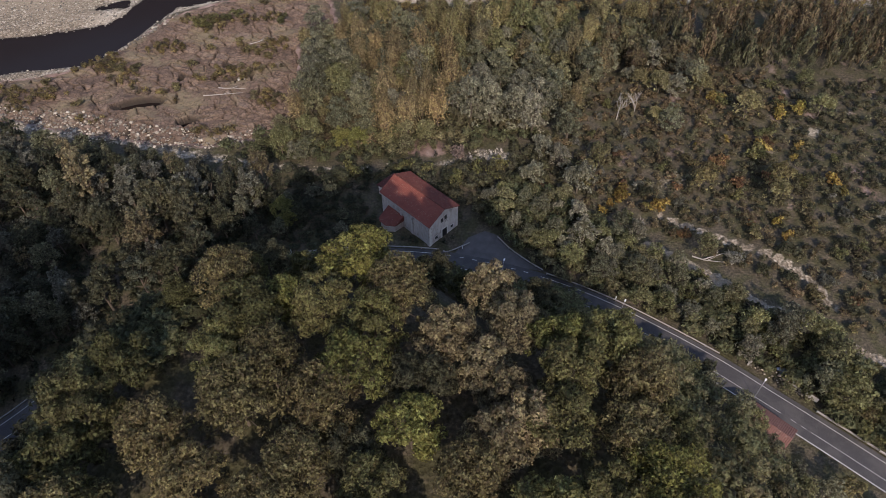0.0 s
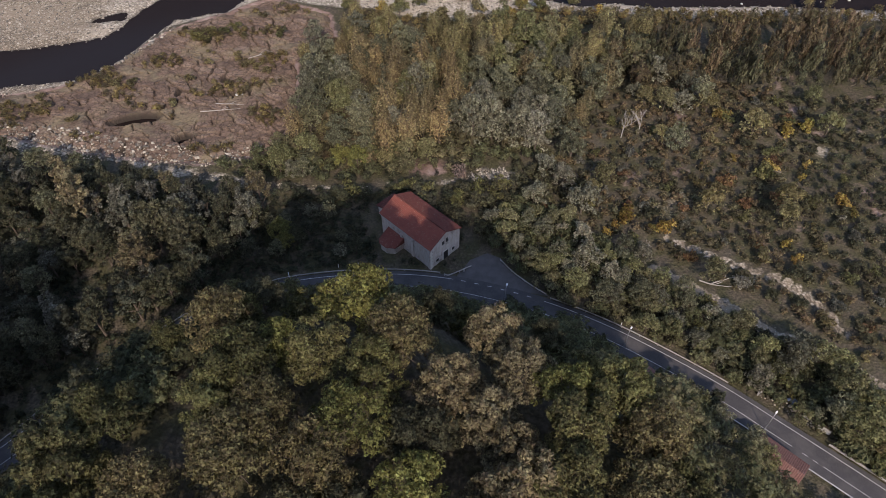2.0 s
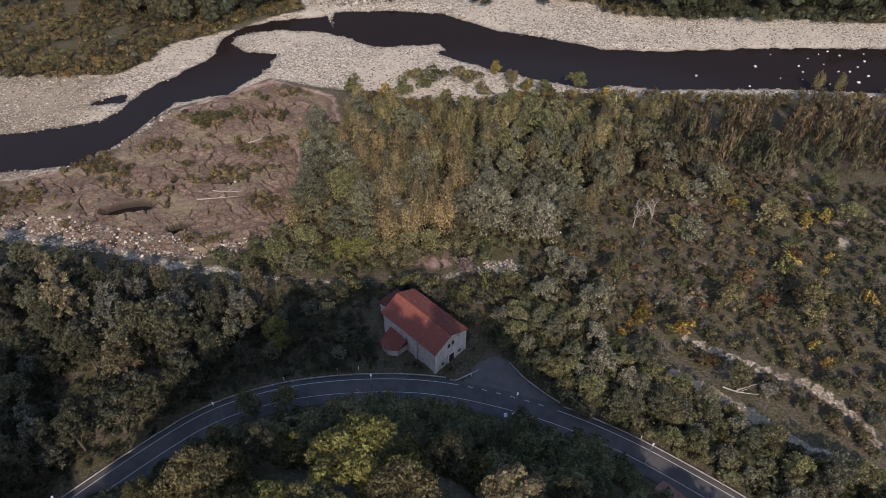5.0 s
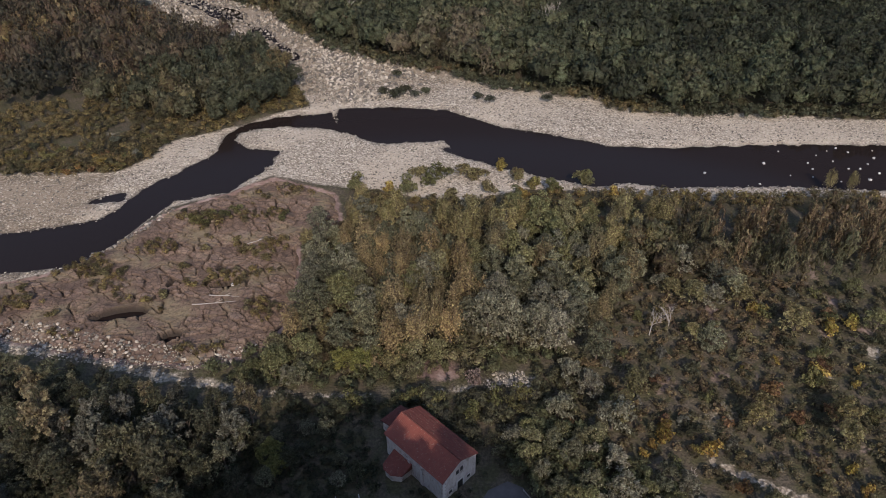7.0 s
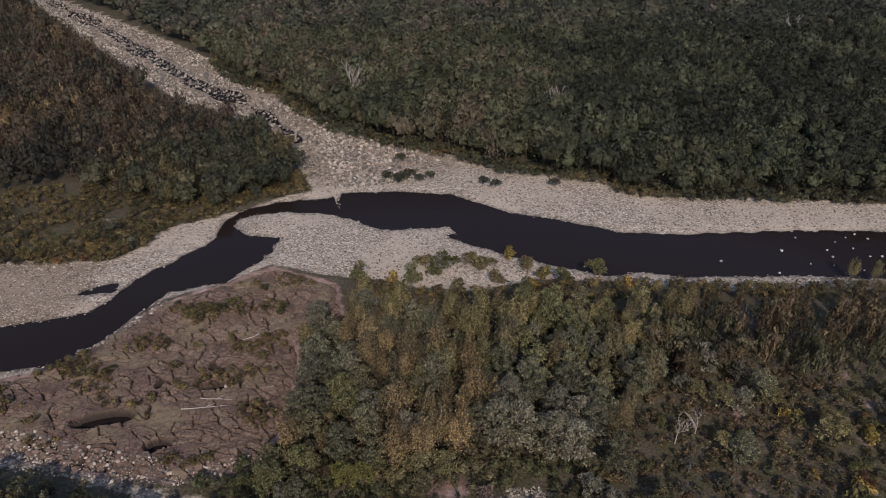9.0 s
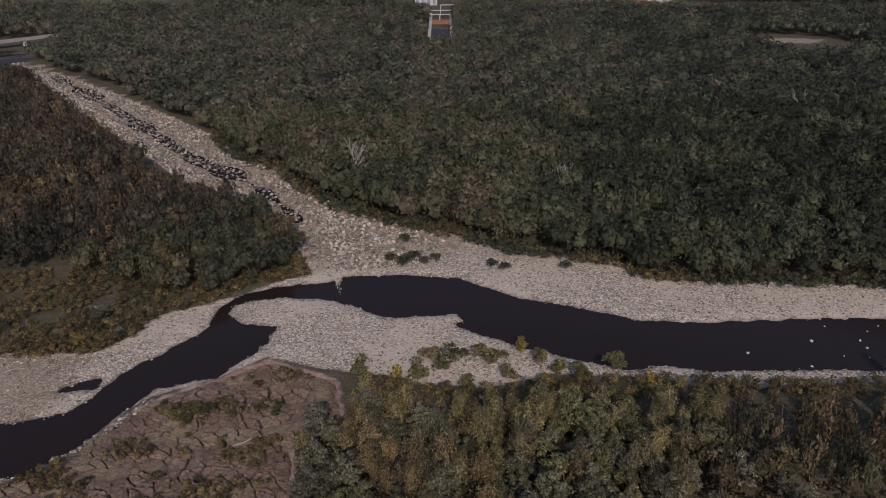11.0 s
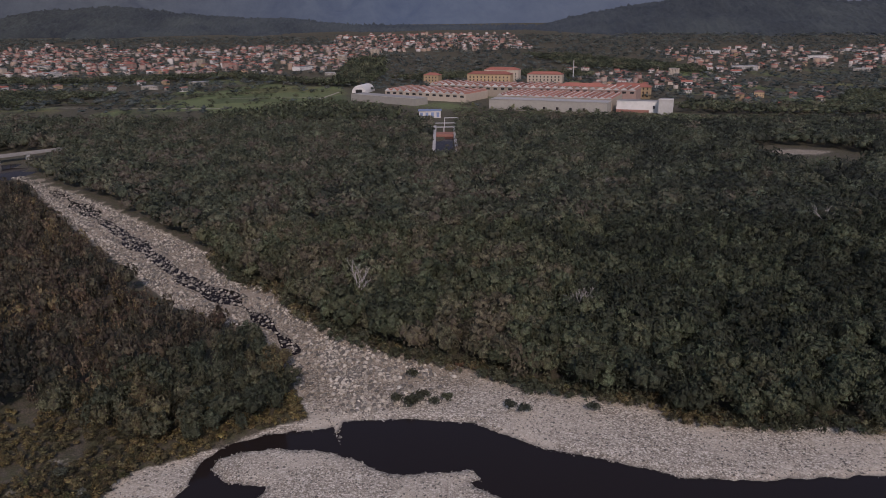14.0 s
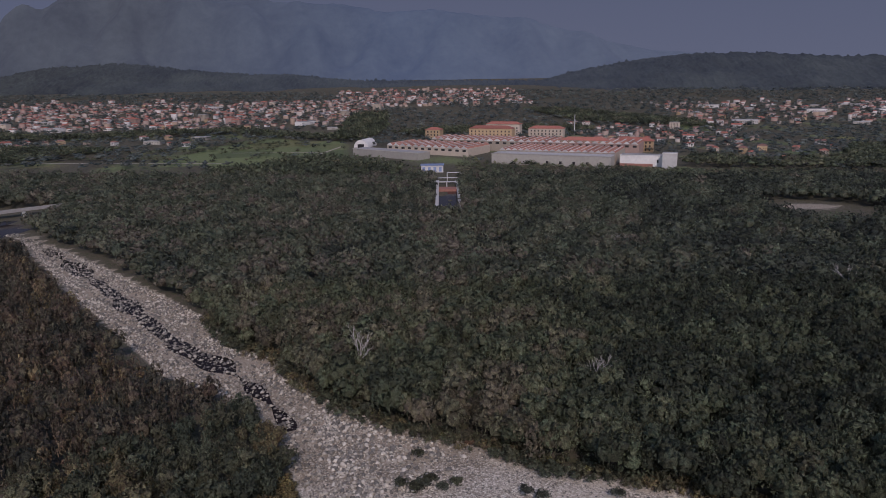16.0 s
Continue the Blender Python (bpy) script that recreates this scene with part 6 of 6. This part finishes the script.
hall("factory_store", "low grey factory store with a flat roof", -153, 1195, -38, 132, 28, 10, WALL[4])
sheds("factory_sheds", "rows of red tiled factory sheds with cream walls", -120, 1200, -32, 150, 70, 12, 12, WALL[0], 34)
sheds("factory_sheds", "rows of red tiled factory sheds with cream walls", -40, 1260, -26, 150, 60, 16, 12, WALL[0], 20)
white = hall("white_building", "white rendered factory building with a red base", 222, 1022, -20, 62, 24, 14, WALL[1])
part("base", boxes(((-0.2, -0.3, 0), (42, -0.1, 3.6))), BRICK_RED, white, "red painted base")
windows(white, 44, 60, 2, (5,), 0, 2, 4)
annex = hall("white_building", "small white gatehouse with a flat roof", 268, 990, -20, 18, 16, 19, WALL[1])
dome = tagged(new("arched_hall"), "white arched hall with a round roof", "hall")
bm = bmesh.new()
bmesh.ops.create_cone(bm, cap_ends=True, segments=28, radius1=13, radius2=13, depth=44, matrix=Matrix.Rotation(radians(90), 4, "X"))
part("vault", bm, WALL[1], dome)
part("opening", boxes(((-6, -22.2, 0), (6, -21.9, 6))), DARK, dome)
dome.matrix_basis = pose(-148, 1330, 0, 0, 0, -15)
for x, y, l, d, h, k, n in ((38, 1440, 84, 22, 20, 3, 11), (150, 1430, 66, 20, 19, 0, 9), (-45, 1440, 30, 18, 19, 3, 4), (255, 1190, 58, 20, 17, 3, 9), (170, 1180, 70, 20, 20, 0, 9), (75, 1520, 70, 20, 22, 0, 9)):
    ob = tagged(new("mill_building"), "three-storey ochre mill building with a red hipped roof", "building", "mill buildings")
    part("wall", boxes(((0, 0, -1), (l, d, h))), WALL[k], ob)
    part("roof", hipped(bmesh.new(), -1, l + 1, -1, d + 1, h, d * 0.24), ROOFS[0], ob, "red tiled hipped roof")
    windows(ob, 2, l - 2, n, tuple(2 + 5.6 * i for i in range(3)), 0, 2.2, 3.0)
    ob.matrix_basis = pose(x, y, 0, 0, 0, -20)
# a thin faint pole, built as a tapered concrete shaft
chimney = tagged(part("chimney", rod(bmesh.new(), (0, 0, 0), (0, 0, 40), 1.1, 0.7, 12), CONCRETE), "tall slim pale pole rising behind the factory", "chimney")
chimney.location = (250, 1500, 0)


# ---------------------------------------------------------------- town
def tone_mat(name, colours):
    """Paint or tile whose colour goes by building."""
    m, nt, b = mat_new(name)
    col = ramp(nt, attr(nt, "tone"), [((i + 0.5) / len(colours), c) for i, c in enumerate(colours)])
    f = calc(nt, "MULTIPLY_ADD", noise_tex(nt, 0.4, 5), 0.7, 0.65)
    hsv = nt.nodes.new("ShaderNodeHueSaturation")
    nt.links.new(col, hsv.inputs["Color"])
    nt.links.new(f, hsv.inputs["Value"])
    nt.links.new(hsv.outputs["Color"], b.inputs["Base Color"])
    b.inputs["Roughness"].default_value = 0.9
    return m


def town_house(seed, wall, roof, w, d, h, kind, label, category="house"):
    ob = tagged(new("town_house" if category == "house" else "apartment_block"), label, category)
    a = part("wall", boxes(((-w / 2, -d / 2, -3), (w / 2, d / 2, h))), wall, ob)
    bm = bmesh.new()
    if kind == "hip":
        hipped(bm, -w / 2 - 0.7, w / 2 + 0.7, -d / 2 - 0.7, d / 2 + 0.7, h, min(w, d) * 0.25)
    elif kind == "flat":
        box(bm, (-w / 2 - 0.3, -d / 2 - 0.3, h), (w / 2 + 0.3, d / 2 + 0.3, h + 0.8))
    else:
        gabled(bm, -w / 2 - 0.7, w / 2 + 0.7, -d / 2 - 0.7, d / 2 + 0.7, h, d * 0.24, "x")
    b = part("roof", bm, roof, ob)
    made = [a, b]
    rows = max(1, int(h / 3.2))
    bm = bmesh.new()
    for j in range(rows):
        for i in range(max(2, int(w / 4))):
            x = -w / 2 + w * (i + 0.5) / max(2, int(w / 4))
            box(bm, (x - 0.6, -d / 2 - 0.06, 1 + j * 3.1), (x + 0.6, -d / 2 + 0.05, 2.6 + j * 3.1))
    made.append(tagged(part("glazing", bm, DARK, ob), kind="stuff"))
    PARTS[ob] = made
    return ob


KINDS = [town_house(i, WALL[a], ROOFS[b], w, d, h, kind, label, cat) for i, (a, b, w, d, h, kind, label, cat) in enumerate((
    (0, 0, 13, 11, 7, "hip", "cream two-storey house with a red hipped roof", "house"), (1, 1, 15, 10, 7, "gable", "white two-storey house with a brown roof", "house"),
    (2, 0, 12, 11, 9, "gable", "pink three-storey house with a red roof", "house"), (3, 1, 16, 12, 9, "hip", "yellow three-storey house with a brown roof", "house"),
    (1, 0, 20, 11, 8, "gable", "long white house with a red roof", "house"), (0, 1, 11, 10, 6, "gable", "small cream house with a brown roof", "house"),
    (2, 0, 30, 14, 17, "hip", "pink apartment block with a red roof", "building"), (0, 2, 26, 14, 20, "flat", "cream apartment block with a flat roof", "building"),
    (1, 2, 55, 24, 8, "flat", "low white warehouse with a flat roof", "warehouse"), (4, 2, 40, 20, 7, "flat", "low grey warehouse with a flat roof", "warehouse")))]
TOWN = (  # x from, to, y from, to, how many, weights of the kinds
    (-1300, -500, 1660, 2250, 105, (5, 4, 5, 4, 3, 3, 2.2, 1.0, 0.7, 0.5)), (-560, -190, 1650, 2250, 48, (4, 5, 4, 3, 3, 3, 0.6, 0.4, 1.5, 1.5)), (-380, 230, 2150, 2700, 60, (4, 5, 4, 3, 3, 5, 0.3, 0, 0, 0)),
    (260, 520, 1290, 1640, 26, (4, 5, 3, 3, 2, 4, 0.5, 0.2, 0.5, 0.3)), (560, 1180, 1560, 2050, 62, (4, 5, 3, 2, 3, 3, 0.5, 0.5, 4, 3)), (380, 620, 1000, 1330, 14, (4, 5, 2, 2, 2, 4, 0, 0, 0.5, 0)),
    (-1050, -480, 1360, 1560, 18, (3, 4, 2, 2, 2, 4, 0, 0, 0.8, 0.5)))
rng = random.Random(900)
for x0, x1, y0, y1, n, weights in TOWN:
    taken = []
    for i in range(n * 6):
        x, y = rng.uniform(x0, x1), rng.uniform(y0, y1)
        if len(taken) >= n or abs(x) > 0.70 * y or any(math.hypot(x - a, y - b) < 22 for a, b in taken):
            continue
        taken.append((x, y))
        ob = plant(rng.choices(KINDS, weights)[0], x, y, float(far_rise(x, y)), rng.uniform(0.65, 1.0), rng=rng)
        ob.rotation_euler.z = radians(-20 + rng.choice((0, 0, 90, 8, -12)) + rng.uniform(-8, 8))


def town_rest():
    """The roofs of the town that lie too far off to be told apart."""
    r = np.random.RandomState(77)
    v, f, tone, at = [], [], [], 0
    for x0, x1, y0, y1, n in ((-1500, -180, 1680, 2350, 780), (-380, 250, 2150, 2780, 300), (560, 1400, 1600, 2150, 240), (-2000, -900, 2000, 2500, 160), (260, 560, 1320, 1700, 60)):
        for i in range(n):
            x, y = r.uniform(x0, x1), r.uniform(y0, y1)
            w, d, h = r.uniform(7, 16), r.uniform(7, 10), r.uniform(4, 8) + 7 * (r.uniform() < 0.06)
            z, a = float(far_rise(x, y)), radians(-20 + 90 * r.randint(2) + r.uniform(-12, 12))
            q = np.array([(-w / 2, -d / 2, -2), (w / 2, -d / 2, -2), (w / 2, d / 2, -2), (-w / 2, d / 2, -2), (-w / 2, -d / 2, h), (w / 2, -d / 2, h), (w / 2, d / 2, h), (-w / 2, d / 2, h), (-w / 2, 0, h + d * 0.25), (w / 2, 0, h + d * 0.25)])
            rot = np.array([[math.cos(a), -math.sin(a)], [math.sin(a), math.cos(a)]])
            q[:, :2] = q[:, :2] @ rot.T + (x, y)
            q[:, 2] += z
            v.append(q)
            f.append(np.array([(0, 1, 5, 4), (1, 2, 6, 5), (2, 3, 7, 6), (3, 0, 4, 7), (4, 5, 9, 8), (6, 7, 8, 9), (5, 6, 9, 9), (7, 4, 8, 8)]) + at)
            tone.append(np.full(10, r.uniform(0, 1)))
            at += 10
    f = np.concatenate(f)
    quads = f[f[:, 2] != f[:, 3]]
    me = mesh_np("town_rest", np.concatenate(v), quads, tone_mat("far_walls", [(0.22, 0.15, 0.12), (0.30, 0.24, 0.185), (0.38, 0.35, 0.31), (0.25, 0.18, 0.13)]), np.concatenate(tone))
    me.materials.append(tone_mat("far_roofs", [(0.25, 0.10, 0.07), (0.17, 0.095, 0.075), (0.21, 0.085, 0.06), (0.24, 0.20, 0.18)]))
    me.polygons.foreach_set("material_index", np.tile(np.array([0, 0, 0, 0, 1, 1], dtype=np.int32), len(quads) // 6))
    return tagged(new("town_rest", me), "crowded far roofs and walls of the town", "town", kind="stuff")


town_rest()


def plain_trees(x, y):
    r = np.random.RandomState(5)
    dens = np.where(inside(FIELDS, x, y) > 0, 0.10, 0.9)
    dens = np.where((x > -190) & (x < 300) & (y < 1330), 0.03, dens)
    dens = np.where((y > 1660) & (y < 2250) & (np.abs(x) > 200), 0.85, dens)
    return (r.uniform(0, 1, len(x)) < dens) & (np.abs(x) < 0.72 * y) & (ripple(x, y, 260, 9) > -1.0)


for i, line in enumerate((((-700, 1190), (-420, 1150)), ((-420, 1150), (-400, 1430)), ((-300, 1090), (-290, 1300)), ((-560, 1260), (-300, 1300)), ((-250, 1360), (-480, 1400)))):
    (ax, ay), (bx, by) = line
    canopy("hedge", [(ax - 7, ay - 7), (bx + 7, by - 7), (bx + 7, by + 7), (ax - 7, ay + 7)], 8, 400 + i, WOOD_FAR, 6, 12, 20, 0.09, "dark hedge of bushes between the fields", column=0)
for i, (line, high) in enumerate((([(-1100, 1610), (-820, 1500), (-450, 1590), (-350, 1500), (-185, 1410), (-185, 1455), (-345, 1560), (-450, 1650), (-820, 1560), (-1100, 1670)], 13),
                                   ([(-215, 1420), (-150, 1400), (-130, 1640), (-150, 1880), (-230, 1880), (-230, 1600)], 18), ([(-300, 985), (-262, 1020), (-237, 1076), (-195, 1105), (-125, 1065), (-62, 1000), (-62, 930), (-300, 940)], 14),
                                   ([(300, 1000), (420, 945), (640, 950), (760, 1150), (620, 1180), (520, 1040), (420, 1020), (340, 1090)], 12), ([(-1000, 1120), (-640, 1110), (-640, 1180), (-560, 1290), (-980, 1390)], 11),
                                   ([(-60, 1475), (110, 1560), (300, 1520), (300, 1580), (110, 1640), (-120, 1560)], 14), ([(300, 1700), (560, 1560), (560, 1680), (320, 1960), (200, 2000)], 12))):
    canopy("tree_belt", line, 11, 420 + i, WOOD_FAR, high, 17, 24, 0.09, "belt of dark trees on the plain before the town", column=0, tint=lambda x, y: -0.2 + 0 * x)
PATH = plain_mat("dirt_path", (0.30, 0.26, 0.20), 0.95, 0.3, 0.2)
for (ax, ay), (bx, by) in (((-640, 1150), (-330, 1110)), ((-230, 1080), (-190, 1330)), ((-360, 1250), (-200, 1240))):
    way = Vector((bx - ax, by - ay, 0))
    side = Vector((-way.y, way.x, 0)).normalized() * 2.2
    v = [(ax - side.x, ay - side.y, 0.35), (bx - side.x, by - side.y, 0.35), (bx + side.x, by + side.y, 0.35), (ax + side.x, ay + side.y, 0.35)]
    tagged(new("path", mesh_np("path", v, [(0, 1, 2, 3)], PATH)), "pale dirt path across the fields", "path", kind="structure")
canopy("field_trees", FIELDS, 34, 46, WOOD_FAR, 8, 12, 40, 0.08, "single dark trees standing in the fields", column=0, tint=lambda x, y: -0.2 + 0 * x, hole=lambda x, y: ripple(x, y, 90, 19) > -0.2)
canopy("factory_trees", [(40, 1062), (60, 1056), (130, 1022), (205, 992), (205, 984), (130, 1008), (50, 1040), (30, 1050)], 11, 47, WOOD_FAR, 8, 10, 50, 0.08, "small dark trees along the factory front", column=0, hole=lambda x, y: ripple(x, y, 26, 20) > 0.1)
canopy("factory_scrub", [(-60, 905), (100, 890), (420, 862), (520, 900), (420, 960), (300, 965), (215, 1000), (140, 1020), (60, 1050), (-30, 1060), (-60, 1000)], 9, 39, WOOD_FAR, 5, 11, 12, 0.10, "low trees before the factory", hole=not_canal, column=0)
canopy("plain_trees", [(-1900, 1090), (-760, 1100), (-160, 1000), (300, 960), (900, 930), (1900, 1500), (1900, 2600), (-1900, 2750)], 24, 25, WOOD_PLAIN_HAZE, 9, 20, 12, 0.12, "scattered trees among the fields and houses", hole=plain_trees, column=0)


# ---------------------------------------------------------------- the hills behind
def hill(name, x0, x1, y, depth, crest, colour, glow, label, seed, base=0.0, grain=0.04, spread=0.7, nx=300, rough=0.0):
    """A wooded ridge across the valley; crest(x) is its height, glow (from west to east) the haze before it, rough its tree tops."""
    xs, ts = np.linspace(x0, x1, nx), np.linspace(0, 1, 40)
    gx, gt = np.meshgrid(xs, ts)
    c = np.array([crest(v) for v in xs])[None, :]
    z = base + (c - base) * (0.5 - 0.5 * np.cos(math.pi * np.clip(gt, 0, 1))) ** 0.85
    z = z + 0.12 * (c - base) * ripple(gx, gt * 900, 520, seed) * np.sin(math.pi * gt) + 0.04 * (c - base) * ripple(gx, gt * 500, 190, seed + 1) * np.sin(math.pi * gt) + 0.008 * c * ripple(gx, gt * 500, 60, seed + 2) * gt
    z = z + rough * np.random.RandomState(seed).normal(size=z.shape)
    v = np.stack([gx.ravel(), (y + depth * gt).ravel(), z.ravel()], 1)
    i = (np.arange(39)[:, None] * nx + np.arange(nx - 1)[None, :]).ravel()
    m, nt, b = mat_new(name)
    f = noise_tex(nt, grain, 8, 0.72)
    col = ramp(nt, calc(nt, "MULTIPLY_ADD", noise_tex(nt, 0.004, 5), 0.5, calc(nt, "MULTIPLY", f, 0.5)), [(0.36, tuple((1 - spread) * k for k in colour)), (0.64, tuple((1 + spread) * k for k in colour))])
    nt.links.new(col, b.inputs["Base Color"])
    b.inputs["Roughness"].default_value = 1.0
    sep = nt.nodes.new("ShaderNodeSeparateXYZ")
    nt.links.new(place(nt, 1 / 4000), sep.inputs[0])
    # air haze stands in as emission from the ridge's own surface
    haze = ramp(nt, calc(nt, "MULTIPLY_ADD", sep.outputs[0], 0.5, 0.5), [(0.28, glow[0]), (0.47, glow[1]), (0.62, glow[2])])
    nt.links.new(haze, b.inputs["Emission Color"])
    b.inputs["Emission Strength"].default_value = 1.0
    bump(nt, b, f, spread, 0.2 / grain)
    me = mesh_np(name, v, np.stack([i, i + 1, i + nx + 1, i + nx], 1), m)
    me.polygons.foreach_set("use_smooth", np.ones(len(me.polygons), dtype=bool))
    return tagged(new(name, me), label, "hills", kind="structure")


def crest(points, seed):
    xs, zs = [p[0] for p in points], [p[1] for p in points]
    return lambda x: float(np.interp(x, xs, zs)) * (1 + 0.012 * float(ripple(x, 0, 300, seed)))


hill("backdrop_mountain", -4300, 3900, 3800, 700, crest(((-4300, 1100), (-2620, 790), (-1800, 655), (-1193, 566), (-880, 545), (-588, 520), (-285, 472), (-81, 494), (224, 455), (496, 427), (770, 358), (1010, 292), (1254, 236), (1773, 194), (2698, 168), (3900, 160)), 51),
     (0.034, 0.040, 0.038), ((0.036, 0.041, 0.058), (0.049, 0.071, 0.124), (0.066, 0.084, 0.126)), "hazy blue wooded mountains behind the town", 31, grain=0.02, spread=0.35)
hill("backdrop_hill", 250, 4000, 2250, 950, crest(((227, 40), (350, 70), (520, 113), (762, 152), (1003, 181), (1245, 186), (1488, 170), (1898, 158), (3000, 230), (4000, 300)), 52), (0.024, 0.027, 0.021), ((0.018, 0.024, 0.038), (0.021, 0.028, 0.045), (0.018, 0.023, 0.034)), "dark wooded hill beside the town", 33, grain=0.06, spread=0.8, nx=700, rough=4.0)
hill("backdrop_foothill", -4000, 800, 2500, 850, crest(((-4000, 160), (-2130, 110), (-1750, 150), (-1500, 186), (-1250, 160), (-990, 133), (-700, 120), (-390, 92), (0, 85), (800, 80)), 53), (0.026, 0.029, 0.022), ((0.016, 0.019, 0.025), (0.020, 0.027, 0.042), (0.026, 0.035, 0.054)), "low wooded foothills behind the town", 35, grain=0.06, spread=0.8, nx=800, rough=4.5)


def sky_backdrop():
    """The hazy sky low over the mountains, as a far curved sheet."""
    m, nt, b = mat_new("hazy_sky")
    sep = nt.nodes.new("ShaderNodeSeparateXYZ")
    nt.links.new(place(nt, 1 / 2500), sep.inputs[0])
    col = ramp(nt, sep.outputs[2], [(0.05, (0.147, 0.168, 0.212)), (0.45, (0.106, 0.129, 0.182)), (0.95, (0.105, 0.128, 0.20))])
    nt.links.new(col, b.inputs["Emission Color"])
    b.inputs["Emission Strength"].default_value = 1.0
    b.inputs["Base Color"].default_value = (0, 0, 0, 1)
    b.inputs["Specular IOR Level"].default_value = 0.0
    a = np.radians(np.linspace(-52, 52, 60))
    x, y = 4780 * np.sin(a), 50 + 4780 * np.cos(a)
    # reaches far above the view, added to dim the sky that the water mirrors
    v = np.concatenate([np.stack([x, y, np.full(60, -50.0)], 1), np.stack([x, y, np.full(60, 2500.0)], 1)])
    i = np.arange(59)
    return tagged(new("backdrop_sky", mesh_np("backdrop_sky", v, np.stack([i, i + 1, i + 61, i + 60], 1), m)), "dim blue-grey hazy sky above the mountains", "sky", kind="structure")


sky_backdrop()
